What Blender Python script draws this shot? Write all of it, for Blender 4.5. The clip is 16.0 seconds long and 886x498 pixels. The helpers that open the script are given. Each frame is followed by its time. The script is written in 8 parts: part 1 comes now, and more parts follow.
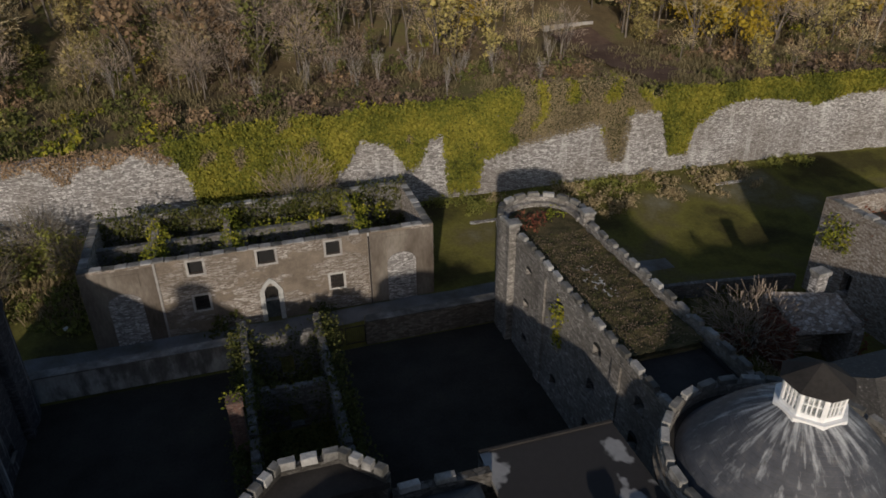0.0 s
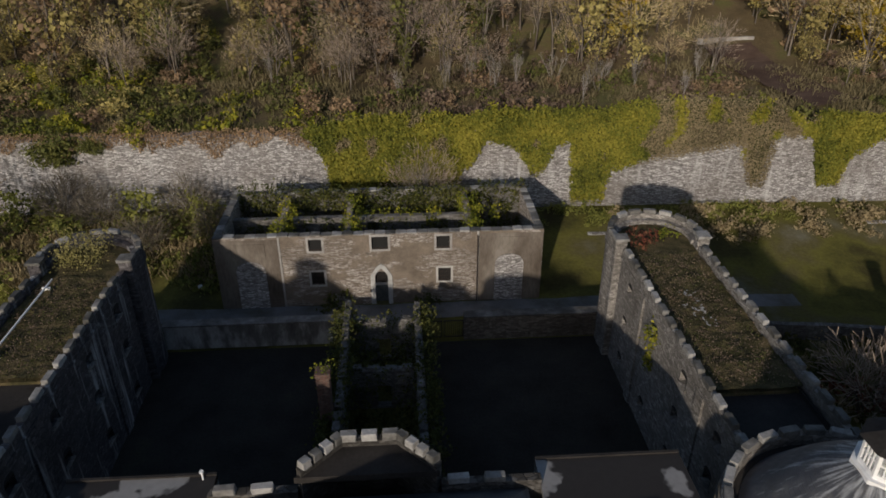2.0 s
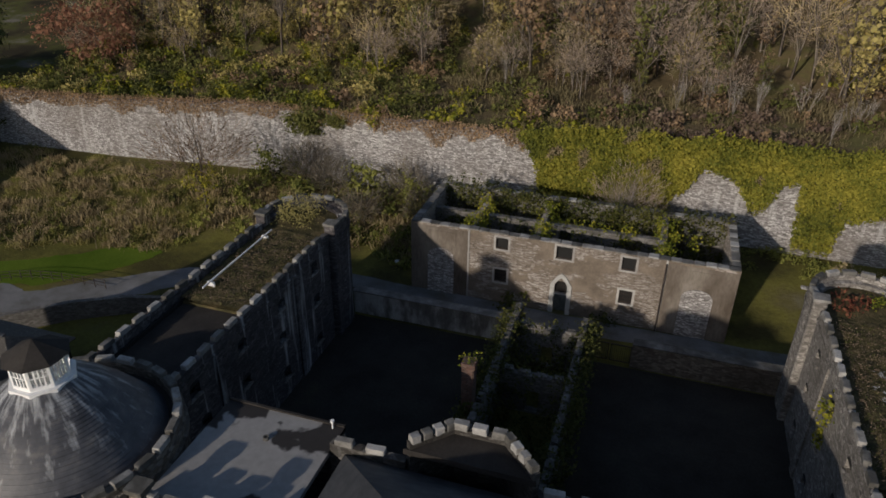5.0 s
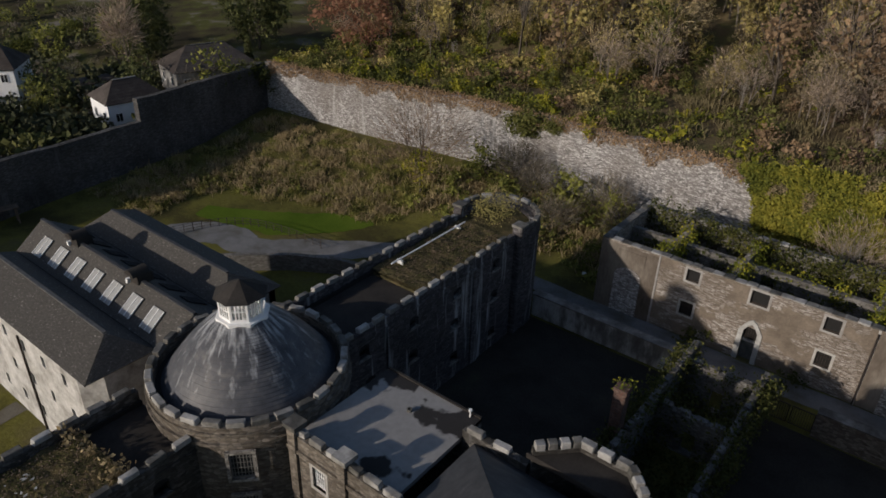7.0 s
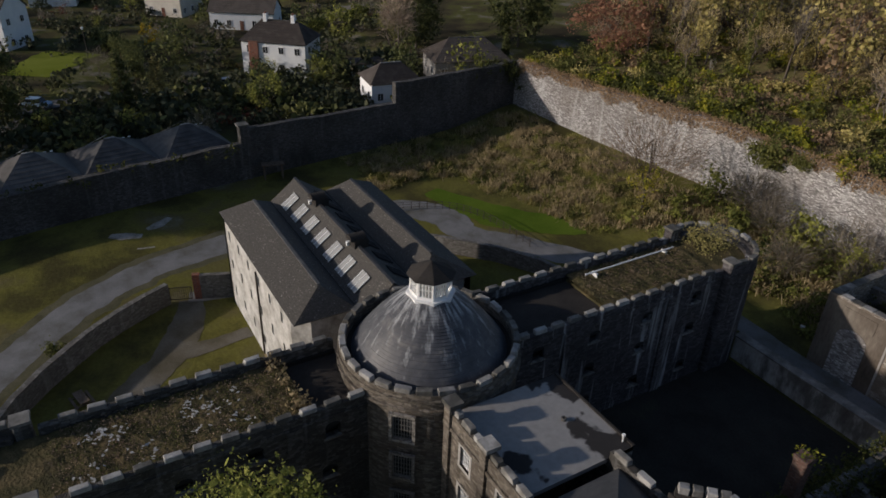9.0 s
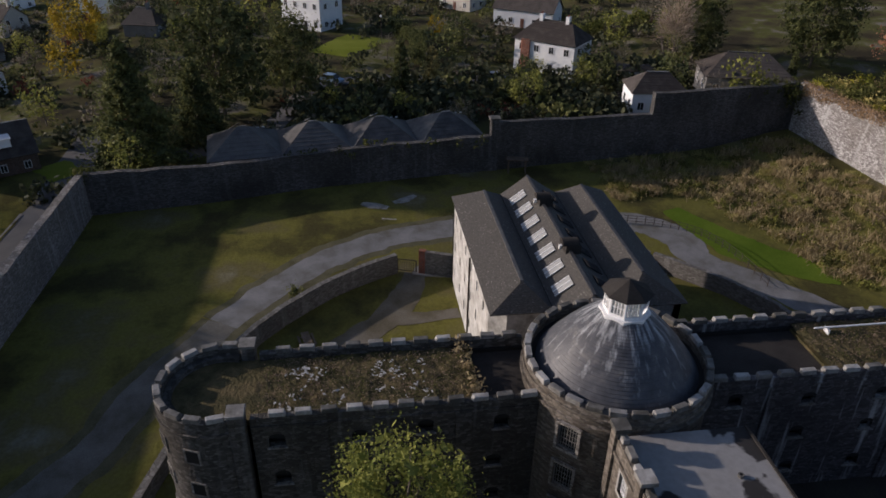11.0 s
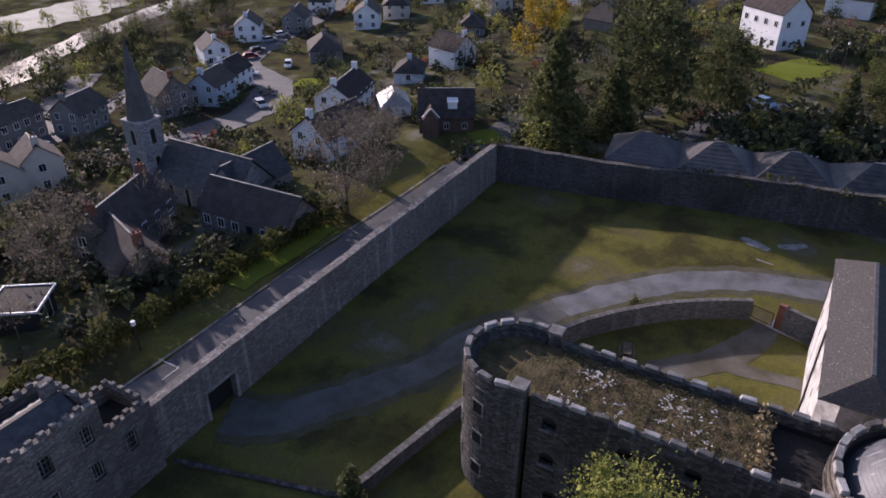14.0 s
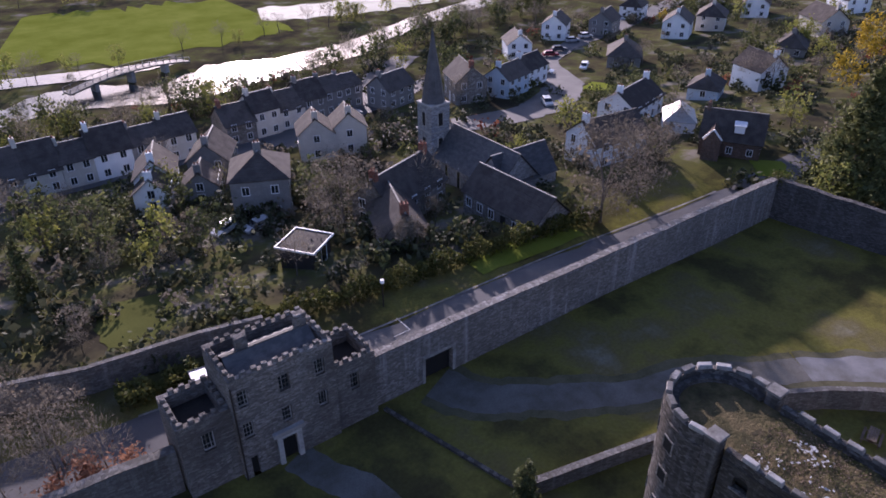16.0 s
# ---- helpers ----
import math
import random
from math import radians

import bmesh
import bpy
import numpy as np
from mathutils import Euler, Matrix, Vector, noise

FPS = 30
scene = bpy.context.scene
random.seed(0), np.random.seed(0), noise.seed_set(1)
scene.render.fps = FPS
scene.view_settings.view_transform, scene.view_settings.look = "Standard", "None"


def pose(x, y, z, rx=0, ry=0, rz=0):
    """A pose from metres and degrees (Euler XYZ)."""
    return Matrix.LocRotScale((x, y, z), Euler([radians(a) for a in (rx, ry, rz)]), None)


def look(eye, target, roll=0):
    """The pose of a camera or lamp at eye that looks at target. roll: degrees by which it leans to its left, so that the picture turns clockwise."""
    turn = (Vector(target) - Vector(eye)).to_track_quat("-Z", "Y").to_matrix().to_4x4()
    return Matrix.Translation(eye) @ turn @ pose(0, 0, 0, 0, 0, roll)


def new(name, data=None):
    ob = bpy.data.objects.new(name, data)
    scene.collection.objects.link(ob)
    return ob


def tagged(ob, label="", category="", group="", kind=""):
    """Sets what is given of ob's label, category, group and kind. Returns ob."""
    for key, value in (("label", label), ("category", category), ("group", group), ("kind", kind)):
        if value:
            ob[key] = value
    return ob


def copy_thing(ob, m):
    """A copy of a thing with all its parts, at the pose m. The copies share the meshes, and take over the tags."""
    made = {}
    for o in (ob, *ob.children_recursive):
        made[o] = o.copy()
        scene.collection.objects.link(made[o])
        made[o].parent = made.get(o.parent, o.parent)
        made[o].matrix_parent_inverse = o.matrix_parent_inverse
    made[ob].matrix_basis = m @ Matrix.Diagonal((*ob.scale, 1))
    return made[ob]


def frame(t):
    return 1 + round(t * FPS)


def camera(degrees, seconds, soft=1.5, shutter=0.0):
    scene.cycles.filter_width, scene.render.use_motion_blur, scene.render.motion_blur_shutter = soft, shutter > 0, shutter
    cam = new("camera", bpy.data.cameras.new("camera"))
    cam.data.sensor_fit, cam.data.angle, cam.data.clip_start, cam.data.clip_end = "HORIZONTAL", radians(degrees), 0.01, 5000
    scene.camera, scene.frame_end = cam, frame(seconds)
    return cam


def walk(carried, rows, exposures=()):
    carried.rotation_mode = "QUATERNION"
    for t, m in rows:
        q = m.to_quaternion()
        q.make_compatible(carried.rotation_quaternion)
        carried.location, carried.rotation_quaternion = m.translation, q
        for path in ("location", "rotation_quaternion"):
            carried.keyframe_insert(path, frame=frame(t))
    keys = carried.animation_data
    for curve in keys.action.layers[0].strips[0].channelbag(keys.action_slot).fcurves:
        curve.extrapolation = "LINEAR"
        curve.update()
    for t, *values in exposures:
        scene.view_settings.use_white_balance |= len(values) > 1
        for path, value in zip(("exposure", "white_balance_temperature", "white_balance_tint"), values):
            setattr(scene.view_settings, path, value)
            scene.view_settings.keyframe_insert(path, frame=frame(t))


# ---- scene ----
cam = camera(64.6, 16.0, soft=1.7)
PATH = [
    (0, (-0.639, -3.398, 36.517), (-0.134, -1.721, 35.553), -0.6),
    (0.5, (0.008, -3.799, 36.623), (0.421, -2.096, 35.66), -0.5),
    (1, (0.783, -4.166, 36.775), (1.093, -2.441, 35.811), -0.4),
    (1.5, (1.411, -4.504, 36.88), (1.626, -2.763, 35.918), -0.2),
    (2, (2.157, -4.811, 37.013), (2.268, -3.06, 36.051), -0.1),
    (2.5, (2.877, -5.113, 37.119), (2.888, -3.358, 36.159), 0.1),
    (3, (3.661, -5.329, 37.363), (3.565, -3.578, 36.402), 0.2),
    (5.5, (7.113, -5.309, 37.983), (6.448, -3.684, 37.025), 1.1),
    (6, (7.915, -5.336, 38.354), (7.107, -3.78, 37.393), 1.4),
    (6.5, (8.646, -5.263, 38.612), (7.71, -3.782, 37.647), 1.5),
    (7, (9.39, -5.138, 38.871), (8.322, -3.751, 37.903), 1.7),
    (7.5, (10.034, -4.969, 39.153), (8.851, -3.683, 38.18), 1.9),
    (8, (10.709, -4.7, 39.421), (9.409, -3.537, 38.443), 2.0),
    (8.5, (11.352, -4.408, 39.591), (9.954, -3.369, 38.61), 2.0),
    (9, (11.956, -4.079, 39.903), (10.467, -3.18, 38.915), 2.1),
    (11.5, (13.721, -0.693, 40.506), (11.992, -0.634, 39.502), 0.8),
    (12, (13.973, 0.03, 40.732), (12.249, -0.092, 39.727), 0.7),
    (12.5, (14.158, 0.76, 40.979), (12.456, 0.464, 39.971), 0.6),
    (13, (14.318, 1.479, 41.231), (12.659, 0.997, 40.222), 0.6),
    (13.5, (14.285, 2.224, 41.564), (12.688, 1.573, 40.55), 0.5),
    (14, (14.166, 3.012, 41.767), (12.654, 2.186, 40.751), 0.4),
    (14.5, (13.994, 3.807, 41.993), (12.579, 2.825, 40.976), 0.2),
    (15, (13.809, 4.633, 42.264), (12.515, 3.498, 41.247), 0.1),
    (15.5, (13.518, 5.34, 42.568), (12.351, 4.074, 41.549), -0.1),
    (16, (13.137, 6.117, 42.884), (12.12, 4.727, 41.867), -0.4),
]
EXPOSURES = [(0, 0.16, 6280, 12), (9, 0.24, 6180, 14), (11.5, 0.63, 6100, 22), (13.5, 1.1, 5900, 30), (16, 1.6, 5600, 38)]
walk(cam, [(t, look(eye, target, roll)) for t, eye, target, roll in PATH], EXPOSURES)

# ---- world, sun ----
SUN_AZ, SUN_EL = 201.2, 16.8
world = bpy.data.worlds.new("world")
scene.world = world
world.use_nodes = True
wn = world.node_tree.nodes
sky = wn.new("ShaderNodeTexSky")
sky.sky_type, sky.sun_disc = "NISHITA", False
sky.sun_elevation, sky.sun_rotation = radians(SUN_EL), radians(SUN_AZ)
sky.air_density, sky.dust_density, sky.ozone_density = 1.0, 1.2, 1.4
wn["Background"].inputs["Strength"].default_value = 0.066
world.node_tree.links.new(sky.outputs["Color"], wn["Background"].inputs["Color"])
sun = new("sun", bpy.data.lights.new("sun", "SUN"))
sun.data.energy, sun.data.angle, sun.data.color = 2.9, radians(1.2), (1.0, 0.87, 0.70)
toward = Vector((math.sin(radians(SUN_AZ)), math.cos(radians(SUN_AZ)), math.tan(radians(SUN_EL))))
sun.matrix_world = look(toward * 100, (0, 0, 0))

# ---- materials ----
RND = random.Random(5)


def mat(name, rough=0.8, spec=0.3):
    """A node material: returns it, a node maker, a linker and the shader."""
    m = bpy.data.materials.new(name)
    m.use_nodes = True
    nt = m.node_tree
    b = nt.nodes["Principled BSDF"]
    b.inputs["Roughness"].default_value = rough
    b.inputs["Specular IOR Level"].default_value = spec

    def mk(kind, **props):
        n = nt.nodes.new("ShaderNode" + kind)
        for k, v in props.items():
            n.inputs[k.replace("_", " ")].default_value = v
        return n

    return m, mk, nt.links.new, b


def ramp(mk, stops):
    n = mk("ValToRGB")
    els = n.color_ramp.elements
    while len(els) < len(stops):
        els.new(0.5)
    for e, (p, c) in zip(els, stops):
        e.position, e.color = p, (*c, 1)
    return n


def mix(mk, ln, fac, a, b, mode="MIX"):
    n = mk("Mix")
    n.data_type, n.blend_type, n.clamp_factor = "RGBA", mode, True
    for sock, v in ((0, fac), (6, a), (7, b)):
        if hasattr(v, "links"):
            ln(v, n.inputs[sock])
        elif sock == 0:
            n.inputs[0].default_value = v
        else:
            n.inputs[sock].default_value = (*v, 1)
    return n.outputs[2]


def coords(mk, ln, scale=(1, 1, 1)):
    g = mk("NewGeometry")
    mp = mk("Mapping", Scale=scale)
    ln(g.outputs["Position"], mp.inputs["Vector"])
    return mp.outputs["Vector"], g


def noise_of(mk, ln, vec, scale, detail=5.0, rough=0.6):
    n = mk("TexNoise", Scale=scale, Detail=detail, Roughness=rough)
    ln(vec, n.inputs["Vector"])
    return n.outputs["Fac"]


def bumped(mk, ln, b, height, strength=0.5, dist=0.05):
    n = mk("Bump", Strength=strength, Distance=dist)
    ln(height, n.inputs["Height"])
    ln(n.outputs["Normal"], b.inputs["Normal"])


def stone(name, dark, mid, light, scale=2.2, stain=(0.05, 0.045, 0.035), stain_amount=0.5, joint=(0.12, 0.11, 0.10), streak=0.0, flat=2.3, patch=None):
    """Coursed rubble: flattish stones with recessed joints, weathered at two scales."""
    m, mk, ln, b = mat(name, 0.92, 0.2)
    v, g = coords(mk, ln, (scale, scale, scale * flat))
    cell = mk("TexVoronoi", Scale=1.0)
    edge = mk("TexVoronoi", Scale=1.0)
    edge.feature = "DISTANCE_TO_EDGE"
    ln(v, cell.inputs["Vector"]), ln(v, edge.inputs["Vector"])
    sep = mk("SeparateColor")
    ln(cell.outputs["Color"], sep.inputs[0])
    col = ramp(mk, [(0.0, dark), (0.5, mid), (1.0, light)])
    ln(sep.outputs[0], col.inputs[0])
    jr = ramp(mk, [(0.0, (0, 0, 0)), (0.09, (1, 1, 1))])
    ln(edge.outputs["Distance"], jr.inputs[0])
    c = mix(mk, ln, jr.outputs[0], joint, col.outputs[0])
    p, _ = coords(mk, ln)
    big = ramp(mk, [(0.42, (0, 0, 0)), (0.68, (1, 1, 1))])
    ln(noise_of(mk, ln, p, 0.16, 6), big.inputs[0])
    amt = mk("Math")
    amt.operation = "MULTIPLY"
    ln(big.outputs[0], amt.inputs[0])
    amt.inputs[1].default_value = stain_amount
    c = mix(mk, ln, amt.outputs[0], c, stain)
    if streak:
        s, _ = coords(mk, ln, (1.1, 1.1, 0.09))
        sr = ramp(mk, [(0.57, (0, 0, 0)), (0.69, (streak, streak, streak))])
        ln(noise_of(mk, ln, s, 1.0, 4), sr.inputs[0])
        c = mix(mk, ln, sr.outputs[0], c, (0.52, 0.52, 0.52))
    relief = jr.outputs[0]
    if patch:
        # old render that still clings to the rubble, with ragged edges
        w, _ = coords(mk, ln, (0.8, 0.8, 1.3))
        pr = ramp(mk, [(0.49, (0, 0, 0)), (0.535, (1, 1, 1))])
        ln(noise_of(mk, ln, w, 0.33, 9, 0.62), pr.inputs[0])
        tint = ramp(mk, [(0.3, tuple(k * 0.55 for k in patch)), (0.7, patch)])
        ln(noise_of(mk, ln, p, 0.7, 7, 0.65), tint.inputs[0])
        c = mix(mk, ln, pr.outputs[0], c, tint.outputs[0])
        relief = mix(mk, ln, pr.outputs[0], relief, (1.0, 1.0, 1.0))
    fine = noise_of(mk, ln, p, 6.0, 4)
    c = mix(mk, ln, 0.35, c, fine, "OVERLAY")
    ln(c, b.inputs["Base Color"])
    bumped(mk, ln, b, relief, 0.7, 0.06)
    return m


def mottled(name, stops, scale=0.5, fine=8.0, rough=0.85, spec=0.25, bump=0.3, dist=0.03, squash=(1, 1, 1), over=0.4, island=0.0, randoms=0.0):
    """Colour that wanders at two scales, with fine relief; island/randoms: how far pieces differ."""
    m, mk, ln, b = mat(name, rough, spec)
    p, g = coords(mk, ln, squash)
    big = noise_of(mk, ln, p, scale, 6)
    if island or randoms:
        o = mk("ObjectInfo")
        src = g.outputs["Random Per Island"] if island else o.outputs["Random"]
        add = mk("Math")
        add.operation = "MULTIPLY_ADD"
        sub = mk("Math")
        sub.operation = "SUBTRACT"
        ln(src, sub.inputs[0])
        sub.inputs[1].default_value = 0.5
        ln(sub.outputs[0], add.inputs[0])
        add.inputs[1].default_value = island or randoms
        ln(big, add.inputs[2])
        big = add.outputs[0]
    r = ramp(mk, stops)
    ln(big, r.inputs[0])
    fn = noise_of(mk, ln, p, fine, 5)
    c = mix(mk, ln, over, r.outputs[0], fn, "OVERLAY")
    ln(c, b.inputs["Base Color"])
    if bump:
        bumped(mk, ln, b, fn, bump, dist)
    return m


def plain(name, col, rough=0.6, metal=0.0, spec=0.4):
    m, mk, ln, b = mat(name, rough, spec)
    p, _ = coords(mk, ln)
    c = mix(mk, ln, 0.25, col, noise_of(mk, ln, p, 3.0, 5), "OVERLAY")
    ln(c, b.inputs["Base Color"])
    b.inputs["Metallic"].default_value = metal
    return m


def leafy(name, stops, rough=0.6, spread=0.5, through_light=0.3):
    """Leaves: every leaf cluster its own tint, a little light let through."""
    m, mk, ln, b = mat(name, max(rough, 0.75), 0.12)
    p, g = coords(mk, ln)
    o = mk("ObjectInfo")
    add = mk("Math")
    add.operation = "MULTIPLY_ADD"
    ln(g.outputs["Random Per Island"], add.inputs[0])
    add.inputs[1].default_value = spread
    ln(noise_of(mk, ln, p, 0.25, 3), add.inputs[2])
    ad2 = mk("Math")
    ad2.operation = "MULTIPLY_ADD"
    ln(o.outputs["Random"], ad2.inputs[0])
    ad2.inputs[1].default_value = 0.25
    ln(add.outputs[0], ad2.inputs[2])
    r = ramp(mk, stops)
    ln(ad2.outputs[0], r.inputs[0])
    ln(r.outputs[0], b.inputs["Base Color"])
    t = mk("BsdfTranslucent")
    ln(r.outputs[0], t.inputs["Color"])
    both = mk("MixShader")
    both.inputs[0].default_value = through_light
    ln(b.outputs[0], both.inputs[1]), ln(t.outputs[0], both.inputs[2])
    ln(both.outputs[0], m.node_tree.nodes["Material Output"].inputs["Surface"])
    return m


LIME = stone("weathered_limestone", (0.145, 0.136, 0.126), (0.245, 0.231, 0.214), (0.38, 0.362, 0.338), 2.5, stain=(0.085, 0.075, 0.064), stain_amount=0.65, streak=0.12)
# Darker copy of LIME: the west wing's shade is put into its colour.
LIME_SHADED = stone("shaded_limestone", (0.055, 0.05, 0.053), (0.092, 0.085, 0.089), (0.16, 0.152, 0.156), 2.5, stain=(0.034, 0.03, 0.032), stain_amount=0.65, joint=(0.058, 0.054, 0.055), streak=0.7)
# Dark copy of LIME; front wing and bay shade put into the colour.
LIME_DARK = stone("darkened_limestone", (0.05, 0.047, 0.043), (0.085, 0.08, 0.074), (0.16, 0.152, 0.142), 2.5, stain=(0.03, 0.027, 0.023), stain_amount=0.75, joint=(0.06, 0.056, 0.052), streak=0.1)
LIME_WARM = stone("warm_limestone", (0.095, 0.08, 0.064), (0.155, 0.134, 0.11), (0.25, 0.222, 0.19), 2.7, stain=(0.055, 0.046, 0.036), stain_amount=0.65)
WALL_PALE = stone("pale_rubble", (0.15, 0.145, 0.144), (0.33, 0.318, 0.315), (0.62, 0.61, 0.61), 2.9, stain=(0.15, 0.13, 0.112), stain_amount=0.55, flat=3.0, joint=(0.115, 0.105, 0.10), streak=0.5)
WALL_DARK = stone("grey_rubble", (0.105, 0.10, 0.093), (0.15, 0.145, 0.138), (0.215, 0.21, 0.203), 2.8, stain=(0.055, 0.052, 0.044), streak=0.15)
RUIN_STONE = stone("ruin_rubble", (0.20, 0.165, 0.135), (0.34, 0.30, 0.265), (0.50, 0.47, 0.44), 2.9, stain=(0.17, 0.14, 0.11), stain_amount=0.6, joint=(0.13, 0.11, 0.09))
RUIN_FRONT = stone("ruin_front", (0.17, 0.14, 0.115), (0.32, 0.28, 0.245), (0.48, 0.45, 0.42), 2.3, stain=(0.14, 0.115, 0.09), stain_amount=0.55, joint=(0.10, 0.085, 0.07), flat=4.2, patch=(0.215, 0.178, 0.142))
WALL_SOUTH = stone("pale_grey_rubble", (0.125, 0.118, 0.112), (0.20, 0.19, 0.182), (0.30, 0.288, 0.278), 2.6, stain=(0.10, 0.094, 0.086), stain_amount=0.5, streak=0.3, flat=3.0)
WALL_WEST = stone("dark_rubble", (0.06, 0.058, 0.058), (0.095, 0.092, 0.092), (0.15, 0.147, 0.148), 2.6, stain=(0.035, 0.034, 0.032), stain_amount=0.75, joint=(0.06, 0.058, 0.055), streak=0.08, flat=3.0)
OLD_RENDER = mottled("old_brown_render", [(0.30, (0.0794, 0.0649, 0.0519)), (0.48, (0.137, 0.117, 0.0977)), (0.62, (0.194, 0.173, 0.148)), (0.8, (0.26, 0.238, 0.216))], 0.45, 5, 0.92, 0.15, 0.35, 0.03, squash=(1, 1, 0.35))
LIMEWASH = mottled("flaking_limewash", [(0.30, (0.08, 0.076, 0.07)), (0.46, (0.15, 0.145, 0.135)), (0.56, (0.36, 0.355, 0.34)), (0.8, (0.45, 0.445, 0.43))], 0.5, 6, 0.92, 0.15, 0.3, 0.03, squash=(1, 1, 0.4))
ASHLAR = mottled("dressed_stone", [(0.3, (0.26, 0.25, 0.24)), (0.7, (0.42, 0.41, 0.39))], 0.8, 7, 0.85, 0.25, 0.25, randoms=0.35)
COPING = mottled("coping_stone", [(0.25, (0.065, 0.063, 0.057)), (0.5, (0.17, 0.165, 0.155)), (0.8, (0.37, 0.365, 0.355))], 0.9, 6, 0.75, 0.35, 0.35, randoms=0.5)
SLATE = mottled("slate", [(0.3, (0.035, 0.036, 0.04)), (0.55, (0.055, 0.056, 0.06)), (0.8, (0.10, 0.10, 0.098))], 1.2, 9, 0.6, 0.4, 0.4, 0.02, squash=(1, 1, 2.5), randoms=0.3)
ROOF_WEED = mottled("overgrown_roof", [(0.25, (0.03, 0.03, 0.018)), (0.45, (0.07, 0.062, 0.03)), (0.6, (0.12, 0.095, 0.05)), (0.85, (0.075, 0.085, 0.03))], 0.7, 5, 0.95, 0.1, 0.9, 0.15)
LICHEN = mottled("pale_lichen", [(0.3, (0.30, 0.30, 0.29)), (0.7, (0.48, 0.48, 0.47))], 2, 9, 0.9, 0.15, 0.4)
ROOF_DARK = mottled("dark_roof_felt", [(0.3, (0.022, 0.02, 0.019)), (0.7, (0.042, 0.038, 0.035))], 0.6, 6, 0.85, 0.2, 0.25)
GRAVEL = mottled("gravel", [(0.28, (0.085, 0.082, 0.06)), (0.42, (0.125, 0.125, 0.12)), (0.56, (0.165, 0.166, 0.17)), (0.8, (0.225, 0.226, 0.23))], 0.32, 12, 0.9, 0.2, 0.6, 0.02)
TARMAC = mottled("tarmac", [(0.3, (0.075, 0.075, 0.078)), (0.7, (0.12, 0.118, 0.118))], 0.15, 14, 0.85, 0.25, 0.3, 0.01)
WHITE = mottled("white_paint", [(0.2, (0.55, 0.56, 0.58)), (0.5, (0.78, 0.79, 0.80)), (0.9, (0.84, 0.84, 0.84))], 1.5, 6, 0.5, 0.4, 0.1, over=0.15)
# Near-black for doors and openings; unlit interiors' darkness is put into the colour.
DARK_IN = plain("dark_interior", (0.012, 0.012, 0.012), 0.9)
IRON = plain("rusty_iron", (0.05, 0.04, 0.035), 0.7, 0.4)
BRICK_RED = stone("red_brick", (0.20, 0.07, 0.045), (0.28, 0.10, 0.065), (0.36, 0.16, 0.11), 4.0, stain=(0.10, 0.06, 0.045))
BRICK_OLD = stone("sooty_brick", (0.10, 0.055, 0.045), (0.15, 0.085, 0.068), (0.21, 0.14, 0.115), 4.0, stain=(0.06, 0.05, 0.042), stain_amount=0.7)
BARK = mottled("bark", [(0.3, (0.06, 0.05, 0.04)), (0.7, (0.15, 0.13, 0.11))], 2, 10, 0.9, 0.15, 0.6, island=0.3)
TWIG = mottled("bare_twigs", [(0.25, (0.09, 0.075, 0.064)), (0.75, (0.22, 0.195, 0.168))], 0.3, 6, 0.9, 0.15, 0, island=0.7)


def glass_mat():
    m, mk, ln, b = mat("window_glass", 0.06, 0.6)
    b.inputs["Base Color"].default_value = (0.02, 0.024, 0.028, 1)
    return m


GLASS = glass_mat()


def clear_glass():
    m, mk, ln, b = mat("clear_glazing", 0.05, 0.5)
    b.inputs["Transmission Weight"].default_value = 0.92
    b.inputs["Base Color"].default_value = (0.85, 0.88, 0.9, 1)
    return m


CLEAR = clear_glass()
BIRCH = mottled("birch_bark", [(0.3, (0.19, 0.172, 0.152)), (0.7, (0.34, 0.315, 0.29))], 0.8, 6, 0.85, 0.15, 0.2, island=0.4)

# ---- mesh helpers ----


